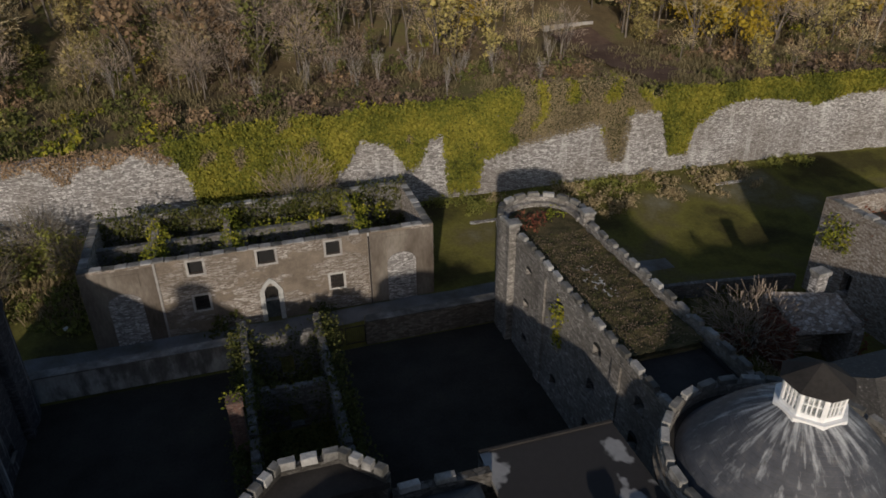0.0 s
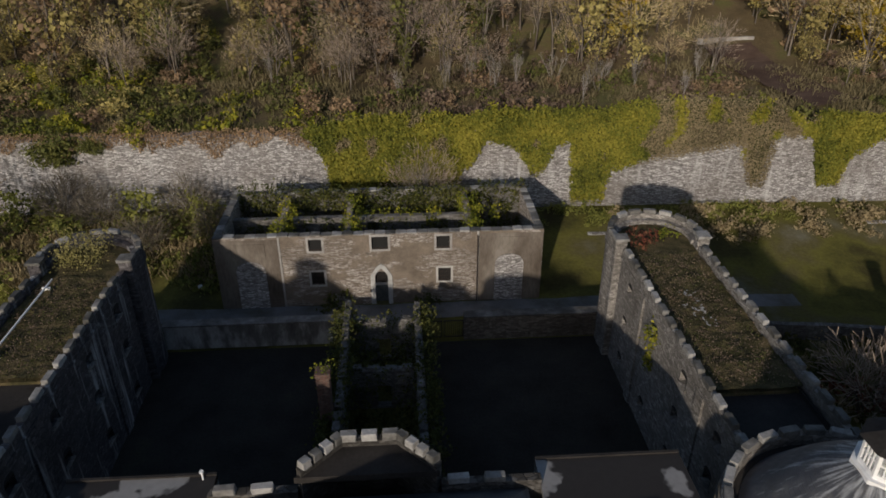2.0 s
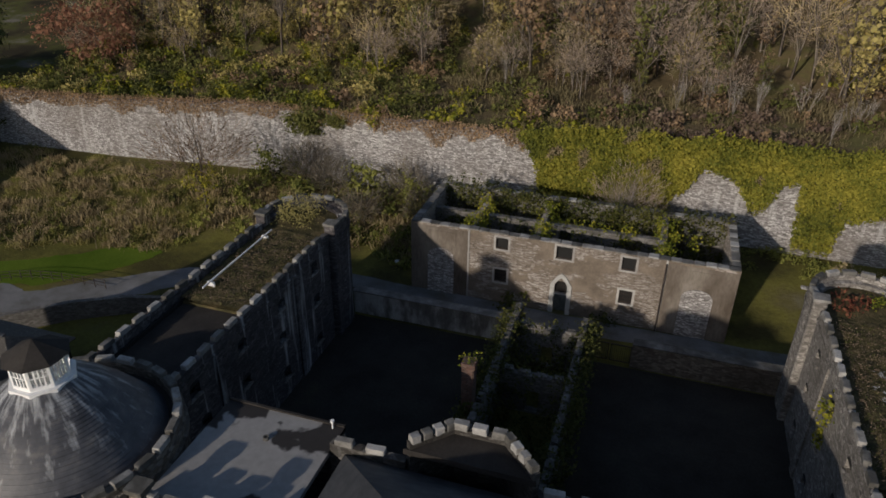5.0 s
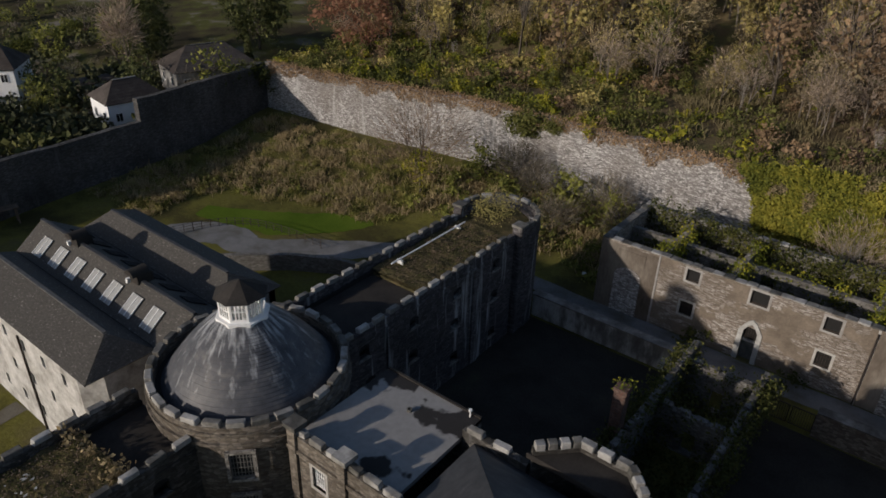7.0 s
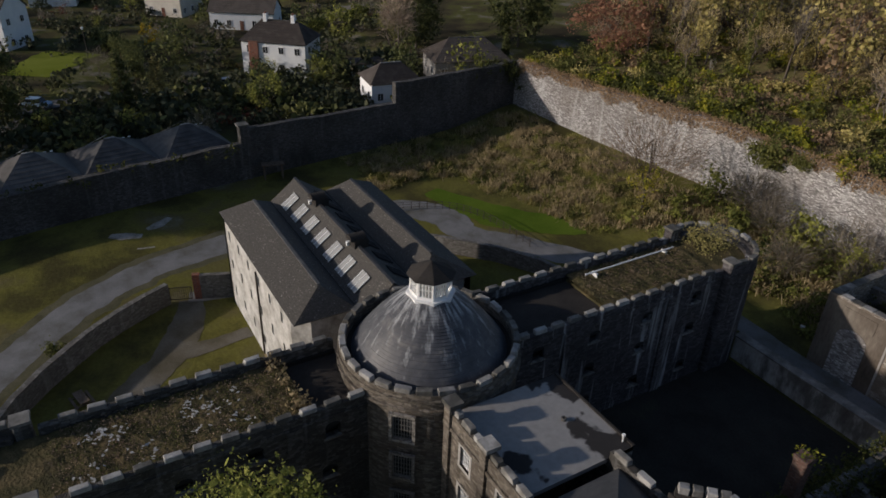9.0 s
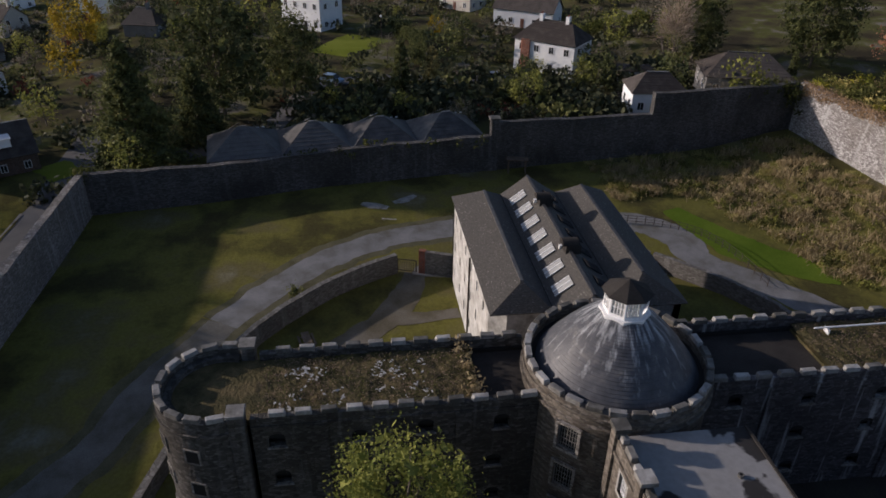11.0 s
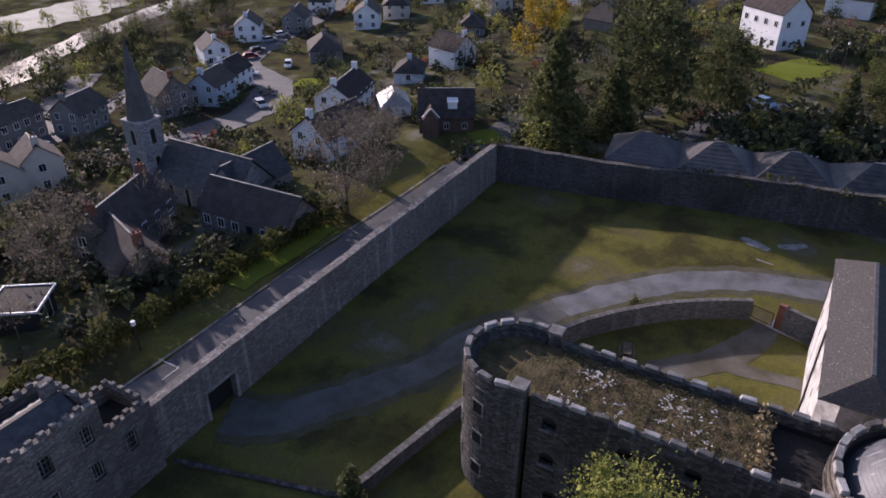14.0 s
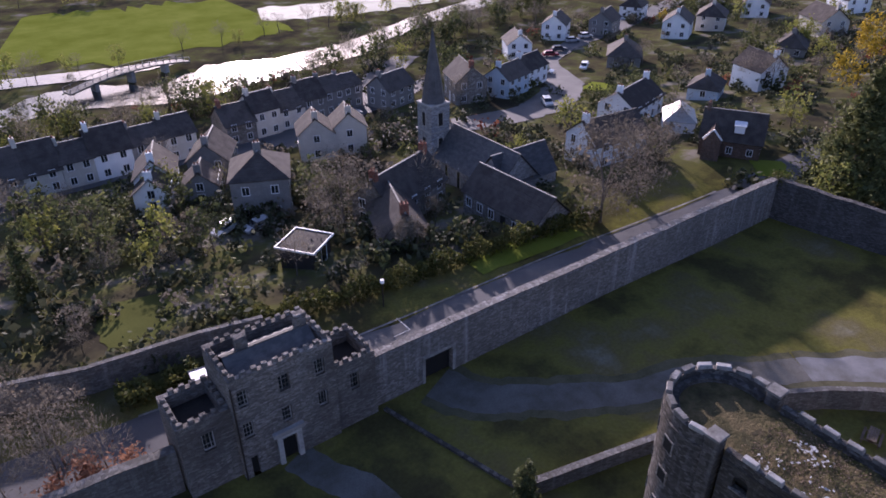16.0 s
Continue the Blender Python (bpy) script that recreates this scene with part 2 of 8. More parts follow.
class Build:
    """Collects boxes, prisms and sheets into one mesh."""

    def __init__(self):
        self.v, self.f = [], []

    def add(self, verts, faces):
        n = len(self.v)
        self.v += [tuple(p) for p in verts]
        self.f += [tuple(i + n for i in f) for f in faces]
        return self

    def box(self, x0, y0, z0, x1, y1, z1, m=None):
        pts = [Vector((x, y, z)) for z in (z0, z1) for x, y in ((x0, y0), (x1, y0), (x1, y1), (x0, y1))]
        if m:
            pts = [m @ p for p in pts]
        return self.add(pts, [(3, 2, 1, 0), (4, 5, 6, 7), (0, 1, 5, 4), (1, 2, 6, 5), (2, 3, 7, 6), (3, 0, 4, 7)])

    def prism(self, poly, z0, z1, m=None):
        n = len(poly)
        pts = [Vector((x, y, z)) for z in (z0, z1) for x, y in poly]
        if m:
            pts = [m @ p for p in pts]
        return self.add(pts, [tuple(reversed(range(n))), tuple(range(n, 2 * n))] + [(i, (i + 1) % n, n + (i + 1) % n, n + i) for i in range(n)])

    def ring(self, cx, cy, r0, r1, z0, z1, a0=0, a1=360, n=32):
        """A curved wall between two radii, from angle a0 to a1 in degrees."""
        full = abs(a1 - a0) >= 360
        k = n if full else n + 1
        pts = []
        for i in range(k):
            a = radians(a0 + (a1 - a0) * i / n)
            for r, z in ((r0, z0), (r1, z0), (r1, z1), (r0, z1)):
                pts.append((cx + r * math.cos(a), cy + r * math.sin(a), z))
        fs = []
        for i in range(n):
            j = (i + 1) % k
            for q in range(4):
                fs.append((4 * i + q, 4 * j + q, 4 * j + (q + 1) % 4, 4 * i + (q + 1) % 4)[::-1])
        if not full:
            fs += [(0, 1, 2, 3)[::-1], tuple(4 * (k - 1) + q for q in (3, 2, 1, 0))[::-1]]
        return self.add(pts, fs)

    def mesh(self, name, material=None, smooth=False):
        me = bpy.data.meshes.new(name)
        me.from_pydata(self.v, [], self.f)
        if smooth:
            me.shade_smooth()
        if material:
            me.materials.append(material)
        me.update()
        return me


def thing(name, label, category, group="", kind="", m=None):
    ob = tagged(new(name), label, category, group, kind)
    ob.empty_display_size = 0.5
    if m:
        ob.matrix_world = m
    return ob


def part(name, shape, material, parent, label="", m=None, smooth=False, kind=""):
    """Links a Build or a mesh as one mesh object under a thing or a part."""
    me = shape.mesh(name, material, smooth) if isinstance(shape, Build) else shape
    ob = new(name, me)
    if parent:
        ob.parent = parent
    if m:
        ob.matrix_basis = m
    return tagged(ob, label, "", "", kind)


def setting(name, shape, material, label, category, smooth=False, kind="structure"):
    return tagged(part(name, shape, material, None, smooth=smooth), label, category, "", kind)


def block_mesh(name, sx, sy, sz, material, seed=0, wear=0.03, top=0.0):
    """A worn stone block on its base centre: bevelled, a little crooked; top: how far the upper edge draws in."""
    r = random.Random(seed)
    bm = bmesh.new()
    bmesh.ops.create_cube(bm, size=1)
    for v in bm.verts:
        k = 1 - (top if v.co.z > 0 else 0)
        v.co = Vector((v.co.x * sx * k, v.co.y * sy * k, (v.co.z + 0.5) * sz))
    bmesh.ops.bevel(bm, geom=list(bm.edges), offset=min(sx, sy, sz) * 0.08, segments=1, affect="EDGES")
    for v in bm.verts:
        v.co += Vector([r.uniform(-wear, wear) for _ in range(3)])
    me = bpy.data.meshes.new(name)
    bm.to_mesh(me)
    bm.free()
    me.materials.append(material)
    return me


def wall_run(b, p0, p1, thick, z0, z1, openings=(), side=1):
    """A straight wall from p0 to p1 (thickness to the left of the run if side is 1), one body with openings (s0, s1, z0, z1) right through it."""
    p0, p1 = Vector(p0), Vector(p1)
    length = (p1 - p0).length
    u = (p1 - p0) / length
    w = Vector((-u.y, u.x)) * thick * side
    ss = sorted({0.0, length, *(o[0] for o in openings), *(o[1] for o in openings)})
    zs = sorted({z0, z1, *(o[2] for o in openings), *(o[3] for o in openings)})
    ns, nz = len(ss) - 1, len(zs) - 1
    full = [[not any(o[0] <= ss[i] and ss[i + 1] <= o[1] and o[2] <= zs[j] and zs[j + 1] <= o[3] for o in openings) for j in range(nz)] for i in range(ns)]
    ids = {}

    def vid(i, j, k):
        if (i, j, k) not in ids:
            q = p0 + u * ss[i] + w * k
            ids[i, j, k] = len(b.v)
            b.v.append((q.x, q.y, zs[j]))
        return ids[i, j, k]

    def face(*q):
        b.f.append(tuple(vid(*c) for c in (q if side > 0 else q[::-1])))

    for i in range(ns):
        for j in range(nz):
            if not full[i][j]:
                continue
            face((i, j, 0), (i + 1, j, 0), (i + 1, j + 1, 0), (i, j + 1, 0))
            face((i + 1, j, 1), (i, j, 1), (i, j + 1, 1), (i + 1, j + 1, 1))
            if i == 0 or not full[i - 1][j]:
                face((i, j, 1), (i, j, 0), (i, j + 1, 0), (i, j + 1, 1))
            if i == ns - 1 or not full[i + 1][j]:
                face((i + 1, j, 0), (i + 1, j, 1), (i + 1, j + 1, 1), (i + 1, j + 1, 0))
            if j == 0 or not full[i][j - 1]:
                face((i, j, 1), (i + 1, j, 1), (i + 1, j, 0), (i, j, 0))
            if j == nz - 1 or not full[i][j + 1]:
                face((i, j + 1, 0), (i + 1, j + 1, 0), (i + 1, j + 1, 1), (i, j + 1, 1))
    return b


def frame_ring(w, h, k, y0, y1, arch=0.0):
    """A window or door surround round an opening w by h, one body, k wide; arch: rise of a pointed head."""
    inn = [(-w / 2, 0), (w / 2, 0), (w / 2, h)] + ([(w / 4, h + arch * 0.68), (0, h + arch), (-w / 4, h + arch * 0.68)] if arch else []) + [(-w / 2, h)]
    cx, cz = 0, h / 2
    out = []
    for x, z in inn:
        if z <= 0:
            out.append((x + math.copysign(k, x), -k))
        elif x and (z <= h or not arch):
            out.append((x + math.copysign(k, x), z + (0 if arch else k)))
        else:
            out.append((x * 1.25, z + k * 1.1))
    n = len(inn)
    b = Build()
    b.v = [(x, y, z) for y in (y0, y1) for ring in (inn, out) for x, z in ring]
    for i in range(n):
        j = (i + 1) % n
        b.f += [(i, j, n + j, n + i), (2 * n + j, 2 * n + i, 3 * n + i, 3 * n + j), (j, i, 2 * n + i, 2 * n + j), (n + i, n + j, 3 * n + j, 3 * n + i)]
    return b


def along(p0, p1, s, z=0.0, off=0.0):
    """The pose at s metres along a run, x along it, y to its left."""
    p0, p1 = Vector(p0), Vector(p1)
    u = (p1 - p0).normalized()
    p = p0 + u * s + Vector((-u.y, u.x)) * off
    return pose(p.x, p.y, z, 0, 0, math.degrees(math.atan2(u.y, u.x)))


def barred_window(parent, m, w, h, bars=4, frame_mat=None, rails=1, depth=0.1, pane=True, surround=None):
    """A window at pose m (x along the wall, y out of it, z up from its sill): frame, bars, pane and stone surround."""
    win = part("window", Build().box(-w / 2, -0.30, 0, w / 2, -0.24, h), GLASS if pane else DARK_IN, parent, m=m)
    t = 0.07
    part("frame", frame_ring(w - 2 * t, h - 2 * t, t, -0.24, -0.14), frame_mat or IRON, win, m=pose(0, 0, t))
    for i in range(bars):
        x = -w / 2 + (i + 1) * w / (bars + 1)
        part("bar", Build().box(x - 0.02, -0.20, t, x + 0.02, -0.15, h - t), frame_mat or IRON, win)
    for i in range(rails):
        z = (i + 1) * h / (rails + 1)
        part("rail", Build().box(-w / 2 + t, -0.149, z - 0.02, w / 2 - t, -0.13, z + 0.02), frame_mat or IRON, win)
    if surround:
        part("surround", frame_ring(w, h, 0.2, -0.12, 0.05), surround, win, "dressed stone window surround")
    return win

# ---- ground ----


def lerp_table(x, table):
    for (x0, y0), (x1, y1) in zip(table, table[1:]):
        if x <= x1:
            return y0 + (y1 - y0) * min(1, max(0, (x - x0) / (x1 - x0)))
    return table[-1][1]


NORTH = [(-84.0, 67.0), (-64, 68.0), (-45, 70.2), (-10, 70.0), (12, 68.5), (37, 68.0), (70, 67.0), (130, 62.0)]
SW, NW = Vector((-69.5, -34.2)), Vector((-84.0, 67.0))


def north_y(x):
    return lerp_table(x, NORTH)


def west_x(y):
    return SW.x + (NW.x - SW.x) * (y - SW.y) / (NW.y - SW.y)


def smooth(a, b, x):
    t = min(1, max(0, (x - a) / (b - a)))
    return t * t * (3 - 2 * t)


def ground_z(x, y):
    """Height of the land: a level yard, a terrace and a wooded hill behind it, a slope to the river before it."""
    z = 2.0 * smooth(50, 68, y) - 0.7 * smooth(-35, -62, x) * smooth(-4, -24, y) * smooth(-52, -36, y)
    s = max(0.0, -y - 52)
    z -= min(10.8, 14 * (1 - math.exp(-s * 0.0125))) if s else 0
    if x < west_x(y):
        z += 1.6 * smooth(0, 14, west_x(y) - x) * smooth(-60, -20, y)
    d = y - north_y(x)
    if d > 0.4 and x > -88:
        hill = 10.4 - 1.2 * smooth(-20, -70, x) + 0.05 * d + 0.24 * max(0, d - 26)
        if d > 120:
            hill = 10.4 + 6 + 0.24 * 94 + 0.05 * (d - 120)
        z = z + (hill - z) * smooth(0.4, 1.6, d) * smooth(-88, -82, x)
    elif d > -6 and x <= -82:
        z += 0.06 * max(0, y - 60) * smooth(-82, -110, x)
    return z


def graded(lo, hi, step, far, grow=1.28):
    out = list(np.arange(lo, hi + 0.01, step))
    a, b, s = lo, hi, step
    while a > -far:
        s *= grow
        a, b = a - s, b + s
        out = [a] + out + [b]
    return out


gx, gy = graded(-130, 110, 2.5, 3200), sorted(set(graded(-120, 130, 2.5, 3200)) | set(np.arange(63, 75, 0.6)))
gb = Build()
gb.v = [(x, y, ground_z(x, y)) for y in gy for x in gx]
gw = len(gx)
gb.f = [(j * gw + i, j * gw + i + 1, (j + 1) * gw + i + 1, (j + 1) * gw + i) for j in range(len(gy) - 1) for i in range(gw - 1)]
GRASS = mottled("grass", [(0.30, (0.046, 0.041, 0.022)), (0.42, (0.068, 0.063, 0.025)), (0.52, (0.128, 0.122, 0.034)), (0.60, (0.112, 0.10, 0.044)), (0.72, (0.17, 0.16, 0.122))], 0.09, 3.0, 0.95, 0.0, 0.8, 0.08)


def planted_ground(m, beds):
    """Outside the boundary walls the lawn gives way to dark garden soil and rough hedge-bottoms."""
    nt = m.node_tree
    ln = nt.links.new
    b = nt.nodes["Principled BSDF"]
    lawn = b.inputs["Base Color"].links[0].from_socket

    def mk(kind, **props):
        n = nt.nodes.new("ShaderNode" + kind)
        for k, v in props.items():
            n.inputs[k.replace("_", " ")].default_value = v
        return n

    g = mk("NewGeometry")
    sep = mk("SeparateXYZ")
    ln(g.outputs["Position"], sep.inputs[0])
    out = []
    for axis, a, c in ((0, -77.0, -90.0), (1, -46.0, -53.0)):
        r = mk("MapRange")
        for k, v in ((1, a), (2, c)):
            r.inputs[k].default_value = v
        ln(sep.outputs[axis], r.inputs[0])
        out.append(r)
    top = mk("Math")
    top.operation = "MAXIMUM"
    ln(out[0].outputs[0], top.inputs[0]), ln(out[1].outputs[0], top.inputs[1])
    r = ramp(mk, beds)
    ln(noise_of(mk, ln, g.outputs["Position"], 0.11, 6), r.inputs[0])
    ln(mix(mk, ln, top.outputs[0], lawn, r.outputs[0]), b.inputs["Base Color"])


planted_ground(GRASS, [(0.36, (0.04, 0.036, 0.026)), (0.48, (0.07, 0.064, 0.036)), (0.56, (0.085, 0.09, 0.032)), (0.64, (0.15, 0.138, 0.115)), (0.75, (0.19, 0.18, 0.165))])
setting("ground", gb, GRASS, "rough winter grass over the whole site and land around", "ground", smooth=True)


def strip(name, pts, widths, material, label, category, lift=0.025, kind="structure", samples=10):
    """A path or road laid along a smooth line over the ground."""
    p = [Vector((*q, 0)) for q in pts]
    line, ws = [], []
    for i in range(len(p) - 1):
        a, b, c, d = p[max(0, i - 1)], p[i], p[i + 1], p[min(len(p) - 1, i + 2)]
        for k in range(samples):
            t = k / samples
            line.append(0.5 * ((2 * b) + (c - a) * t + (2 * a - 5 * b + 4 * c - d) * t * t + (3 * b - a - 3 * c + d) * t ** 3))
            ws.append(widths[i] + (widths[i + 1] - widths[i]) * t)
    line.append(p[-1]), ws.append(widths[-1])
    b = Build()
    for i, (q, w) in enumerate(zip(line, ws)):
        u = (line[min(i + 1, len(line) - 1)] - line[max(i - 1, 0)]).normalized()
        n = Vector((-u.y, u.x, 0))
        e = [w / 2 * (1 + 0.22 * noise.noise(q * 0.23 + Vector((0, 0, 5 * sd))) + 0.16 * noise.noise(q * 0.9 + Vector((0, 0, 9 * sd)))) for sd in (1, 2)]
        for k in range(5):
            r = q + n * (-e[0] + (e[0] + e[1]) * k / 4)
            b.v.append((r.x, r.y, ground_z(r.x, r.y) + lift))
    b.f = [(5 * i + k, 5 * i + k + 1, 5 * i + k + 6, 5 * i + k + 5)[::-1] for i in range(len(line) - 1) for k in range(4)]
    return setting(name, b, material, label, category, kind=kind)


PATH_WORN = mottled("worn_path", [(0.30, (0.075, 0.066, 0.042)), (0.5, (0.115, 0.104, 0.08)), (0.8, (0.17, 0.158, 0.14))], 0.3, 8, 0.95, 0.15, 0.6, 0.03)
# Darker than GRAVEL; the front stretch's shade is put into this colour.
PATH_GREY = mottled("worn_grey_drive", [(0.30, (0.07, 0.066, 0.048)), (0.5, (0.11, 0.107, 0.095)), (0.8, (0.165, 0.16, 0.15))], 0.3, 8, 0.95, 0.15, 0.6, 0.03)
strip("path_front", [(-15.2, -33.6), (-17.3, -29.3), (-20.9, -26.8), (-24.9, -24.0), (-29.2, -21.8), (-34.9, -19.7), (-39.4, -17.2), (-43.5, -14.7)], [4.2, 3.8, 3.4, 3.2, 3.0, 3.0, 3.2, 3.4], PATH_GREY, "worn grey drive across the front lawn, darkened for its shade", "path")
strip("path_outer", [(-43.5, -14.7), (-47.9, -11.5), (-53.6, -6.1), (-57.3, -0.6), (-59.9, 7.5), (-61.2, 20), (-60, 32), (-55, 36.5), (-50, 36.8), (-41, 44), (-30, 50), (-21, 51), (0, 50.6), (21, 50.6), (40, 50)],
      [3.4, 3.6, 3.8, 4, 4.2, 4.5, 5, 5, 4, 4, 3, 2.2, 2.4, 2.4, 2], GRAVEL, "grey gravel path looping through the grounds", "path")
strip("path_gatehouse", [(-0.7, -33.1), (-1.8, -30.5), (-3.6, -26.5), (-4.2, -20)], [2.6, 2.8, 3.2, 3.6], PATH_GREY, "grey worn path from the gatehouse door", "path", lift=0.03)
TRODDEN = mottled("trodden_grass_edge", [(0.30, (0.06, 0.056, 0.03)), (0.5, (0.09, 0.086, 0.05)), (0.8, (0.125, 0.115, 0.075))], 0.5, 6, 0.95, 0.1, 0.6, 0.04)
strip("path_verge_front", [(-15.2, -33.6), (-17.3, -29.3), (-20.9, -26.8), (-24.9, -24.0), (-29.2, -21.8), (-34.9, -19.7), (-39.4, -17.2), (-43.5, -14.7)], [6.2, 5.6, 5.4, 5.2, 5.0, 5.0, 5.2, 5.2], TRODDEN, "trodden muddy grass beside the drive", "verge", lift=0.012)
strip("path_verge_outer", [(-43.5, -14.7), (-47.9, -11.5), (-53.6, -6.1), (-57.3, -0.6), (-59.9, 7.5), (-61.2, 20), (-60, 30)], [5.2, 5.6, 6, 6.2, 6.4, 6.4, 6.6], TRODDEN, "trodden grass beside the gravel path", "verge", lift=0.012)
strip("path_inner", [(-50.8, 4.4), (-47.5, 3.6), (-43.5, 1.6), (-40.2, -1.4), (-37.5, -4.2), (-33, -6)], [2.2, 3, 3.2, 3.4, 2.6, 2.2], PATH_WORN, "worn gravel path behind the curved wall", "path")
strip("path_cross", [(-42.4, 1.4), (-42.4, 4.2), (-42.8, 8.2)], [2.2, 2.0, 1.7], PATH_WORN, "short gravel path to the stone building", "path", lift=0.03)

strip("path_gate_apron", [(-51.2, 4.4), (-50.6, 6.4), (-50.2, 8.6)], [1.9, 1.9, 1.9], GRAVEL, "pale gravel apron inside the side gate", "path", lift=0.035)
STONY = mottled("bare_stony_ground", [(0.30, (0.10, 0.095, 0.06)), (0.5, (0.24, 0.235, 0.22)), (0.8, (0.40, 0.39, 0.37))], 0.9, 9, 0.95, 0.15, 0.6, 0.04)
for q, w in (([(-68.2, -0.7), (-67.4, 0.7), (-66.6, 2.6)], [0.8, 1.7, 0.9]), ([(-68.0, 3.4), (-68.6, 4.8), (-69.9, 6.4)], [0.7, 1.5, 0.7]), ([(-63.7, 1.6), (-63.3, 3.4)], [0.3, 0.3])):
    strip("bare_patch", q, w, STONY, "pale bare stony patch worn in the lawn", "ground patch", lift=0.02, kind="stuff")

# ---- boundary walls ----


def ragged_wall(name, pts, tops, thick, material, label, base=-0.6, coping=0.0, jag=0.15, step=2.0):
    """A long rubble wall with a worn top along a line; tops: heights at the points."""
    b = Build()
    rows = []
    for (p, q), (ta, tb) in zip(zip(pts, pts[1:]), zip(tops, tops[1:])):
        p, q = Vector(p), Vector(q)
        n = max(1, int((q - p).length / step))
        for k in range(n):
            rows.append((p.lerp(q, k / n), ta + (tb - ta) * k / n, (q - p).normalized()))
    rows.append((Vector(pts[-1]), tops[-1], (Vector(pts[-1]) - Vector(pts[-2])).normalized()))
    for p, top, u in rows:
        w = Vector((-u.y, u.x)) * thick
        z = top + jag * noise.noise(Vector((p.x * 0.37, p.y * 0.37, 3.3))) * 2
        lo = min(ground_z(p.x - w.x, p.y - w.y), ground_z(p.x, p.y)) + base
        for r, h in ((p, lo), (p, z), (p + w, z), (p + w, lo)):
            b.v.append((r.x, r.y, h))
    for i in range(len(rows) - 1):
        for q in range(4):
            b.f.append((4 * i + q, 4 * i + (q + 1) % 4, 4 * i + 4 + (q + 1) % 4, 4 * i + 4 + q)[::-1])
    b.f += [(0, 1, 2, 3), tuple(4 * (len(rows) - 1) + q for q in (3, 2, 1, 0))]
    ob = setting(name, b, material, label, "wall")
    return ob


ragged_wall("wall_north", [(x, y) for x, y in NORTH], [9.4, 10.0, 10.8, 11.0, 11.4, 11.3, 11.2, 11.0], 1.0, WALL_PALE, "tall pale rubble boundary wall under the wooded hill", jag=0.25)


def on_west(y):
    return (west_x(y), y)


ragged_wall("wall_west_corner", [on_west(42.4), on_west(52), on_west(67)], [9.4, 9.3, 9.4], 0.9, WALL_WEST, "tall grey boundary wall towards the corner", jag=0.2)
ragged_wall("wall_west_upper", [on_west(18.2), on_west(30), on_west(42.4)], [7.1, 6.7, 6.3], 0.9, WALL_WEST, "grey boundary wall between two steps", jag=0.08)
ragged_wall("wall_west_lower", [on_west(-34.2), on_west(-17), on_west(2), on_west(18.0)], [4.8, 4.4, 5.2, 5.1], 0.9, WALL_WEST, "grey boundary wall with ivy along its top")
wp = thing("wall_pillar", "square stone pillar at the wall's step", "pillar")
part("shaft", block_mesh("shaft", 1.2, 1.2, 7.8, WALL_WEST, 3), None, wp, m=pose(west_x(18.2) - 0.5, 18.2, -0.3))
part("cap", block_mesh("cap", 1.5, 1.5, 0.3, COPING, 4), None, wp, m=pose(west_x(18.2) - 0.5, 18.2, 7.48))

GATE = (-17.4, -14.3)
sw = Build()
wall_run(sw, (GATE[0], -34.2), (GATE[1], -34.2), 0.9, 2.75, 5.4, side=-1)
wall_run(sw, (GATE[1], -34.2), (-8.3, -34.2), 0.9, -0.6, 5.45, side=-1)
setting("wall_south_gate", sw, WALL_SOUTH, "grey rubble boundary wall with a gateway", "wall")
ragged_wall("wall_south", [(GATE[0], -34.2), (-35, -34.2), (-69.5, -34.2)], [5.4, 5.2, 4.8], 0.9, WALL_SOUTH, "long grey rubble boundary wall beside the road", jag=0.08)
ragged_wall("wall_south_east", [(7.3, -36.0), (30, -37.5), (90, -40)], [4.2, 4.2, 4.2], 0.9, WALL_DARK, "grey rubble boundary wall beside the gatehouse")

# ---- the gaol ----
MERLON = [block_mesh("merlon", 1.02, 0.62, 0.62, COPING, 20 + i, 0.035, 0.06) for i in range(5)]


LOW = Matrix.Diagonal((1.03, 0.7, 0.56, 1))


def merlons(parent, p0, p1, z, pitch=1.55, gaps=(), start=0.5, off=0.0):
    n = int(((Vector(p1) - Vector(p0)).length - start * 0.6) / pitch + 0.5)
    for i in range(n):
        if i in gaps:
            continue
        tilt = pose(0, 0, 0, RND.uniform(-2, 2), RND.uniform(-2, 2), RND.uniform(-3, 3))
        part("merlon", RND.choice(MERLON), None, parent, m=along(p0, p1, start + i * pitch, z - 0.02, off) @ tilt @ LOW)


def merlon_ring(parent, cx, cy, r, z, a0, a1, n):
    for i in range(n):
        a = a0 + (a1 - a0) * (i + 0.5) / n
        tilt = pose(0, 0, 0, RND.uniform(-2, 2), RND.uniform(-2, 2), 90 + RND.uniform(-3, 3))
        part("merlon", RND.choice(MERLON), None, parent, m=pose(cx + r * math.cos(radians(a)), cy + r * math.sin(radians(a)), z - 0.02, 0, 0, a) @ tilt @ LOW)


def arch_panel(w, h, rise, y0, y1):
    """A flat-bottomed panel with a round head."""
    pts = [(-w / 2, 0), (w / 2, 0)] + [(w / 2 * math.cos(radians(a)), h + rise * math.sin(radians(a))) for a in range(0, 181, 20)]
    b, n = Build(), len(pts)
    b.v = [(x, y, z) for y in (y0, y1) for x, z in pts]
    b.f = [tuple(range(n)), tuple(reversed(range(n, 2 * n)))] + [(i, n + i, n + (i + 1) % n, (i + 1) % n) for i in range(n)]
    return b


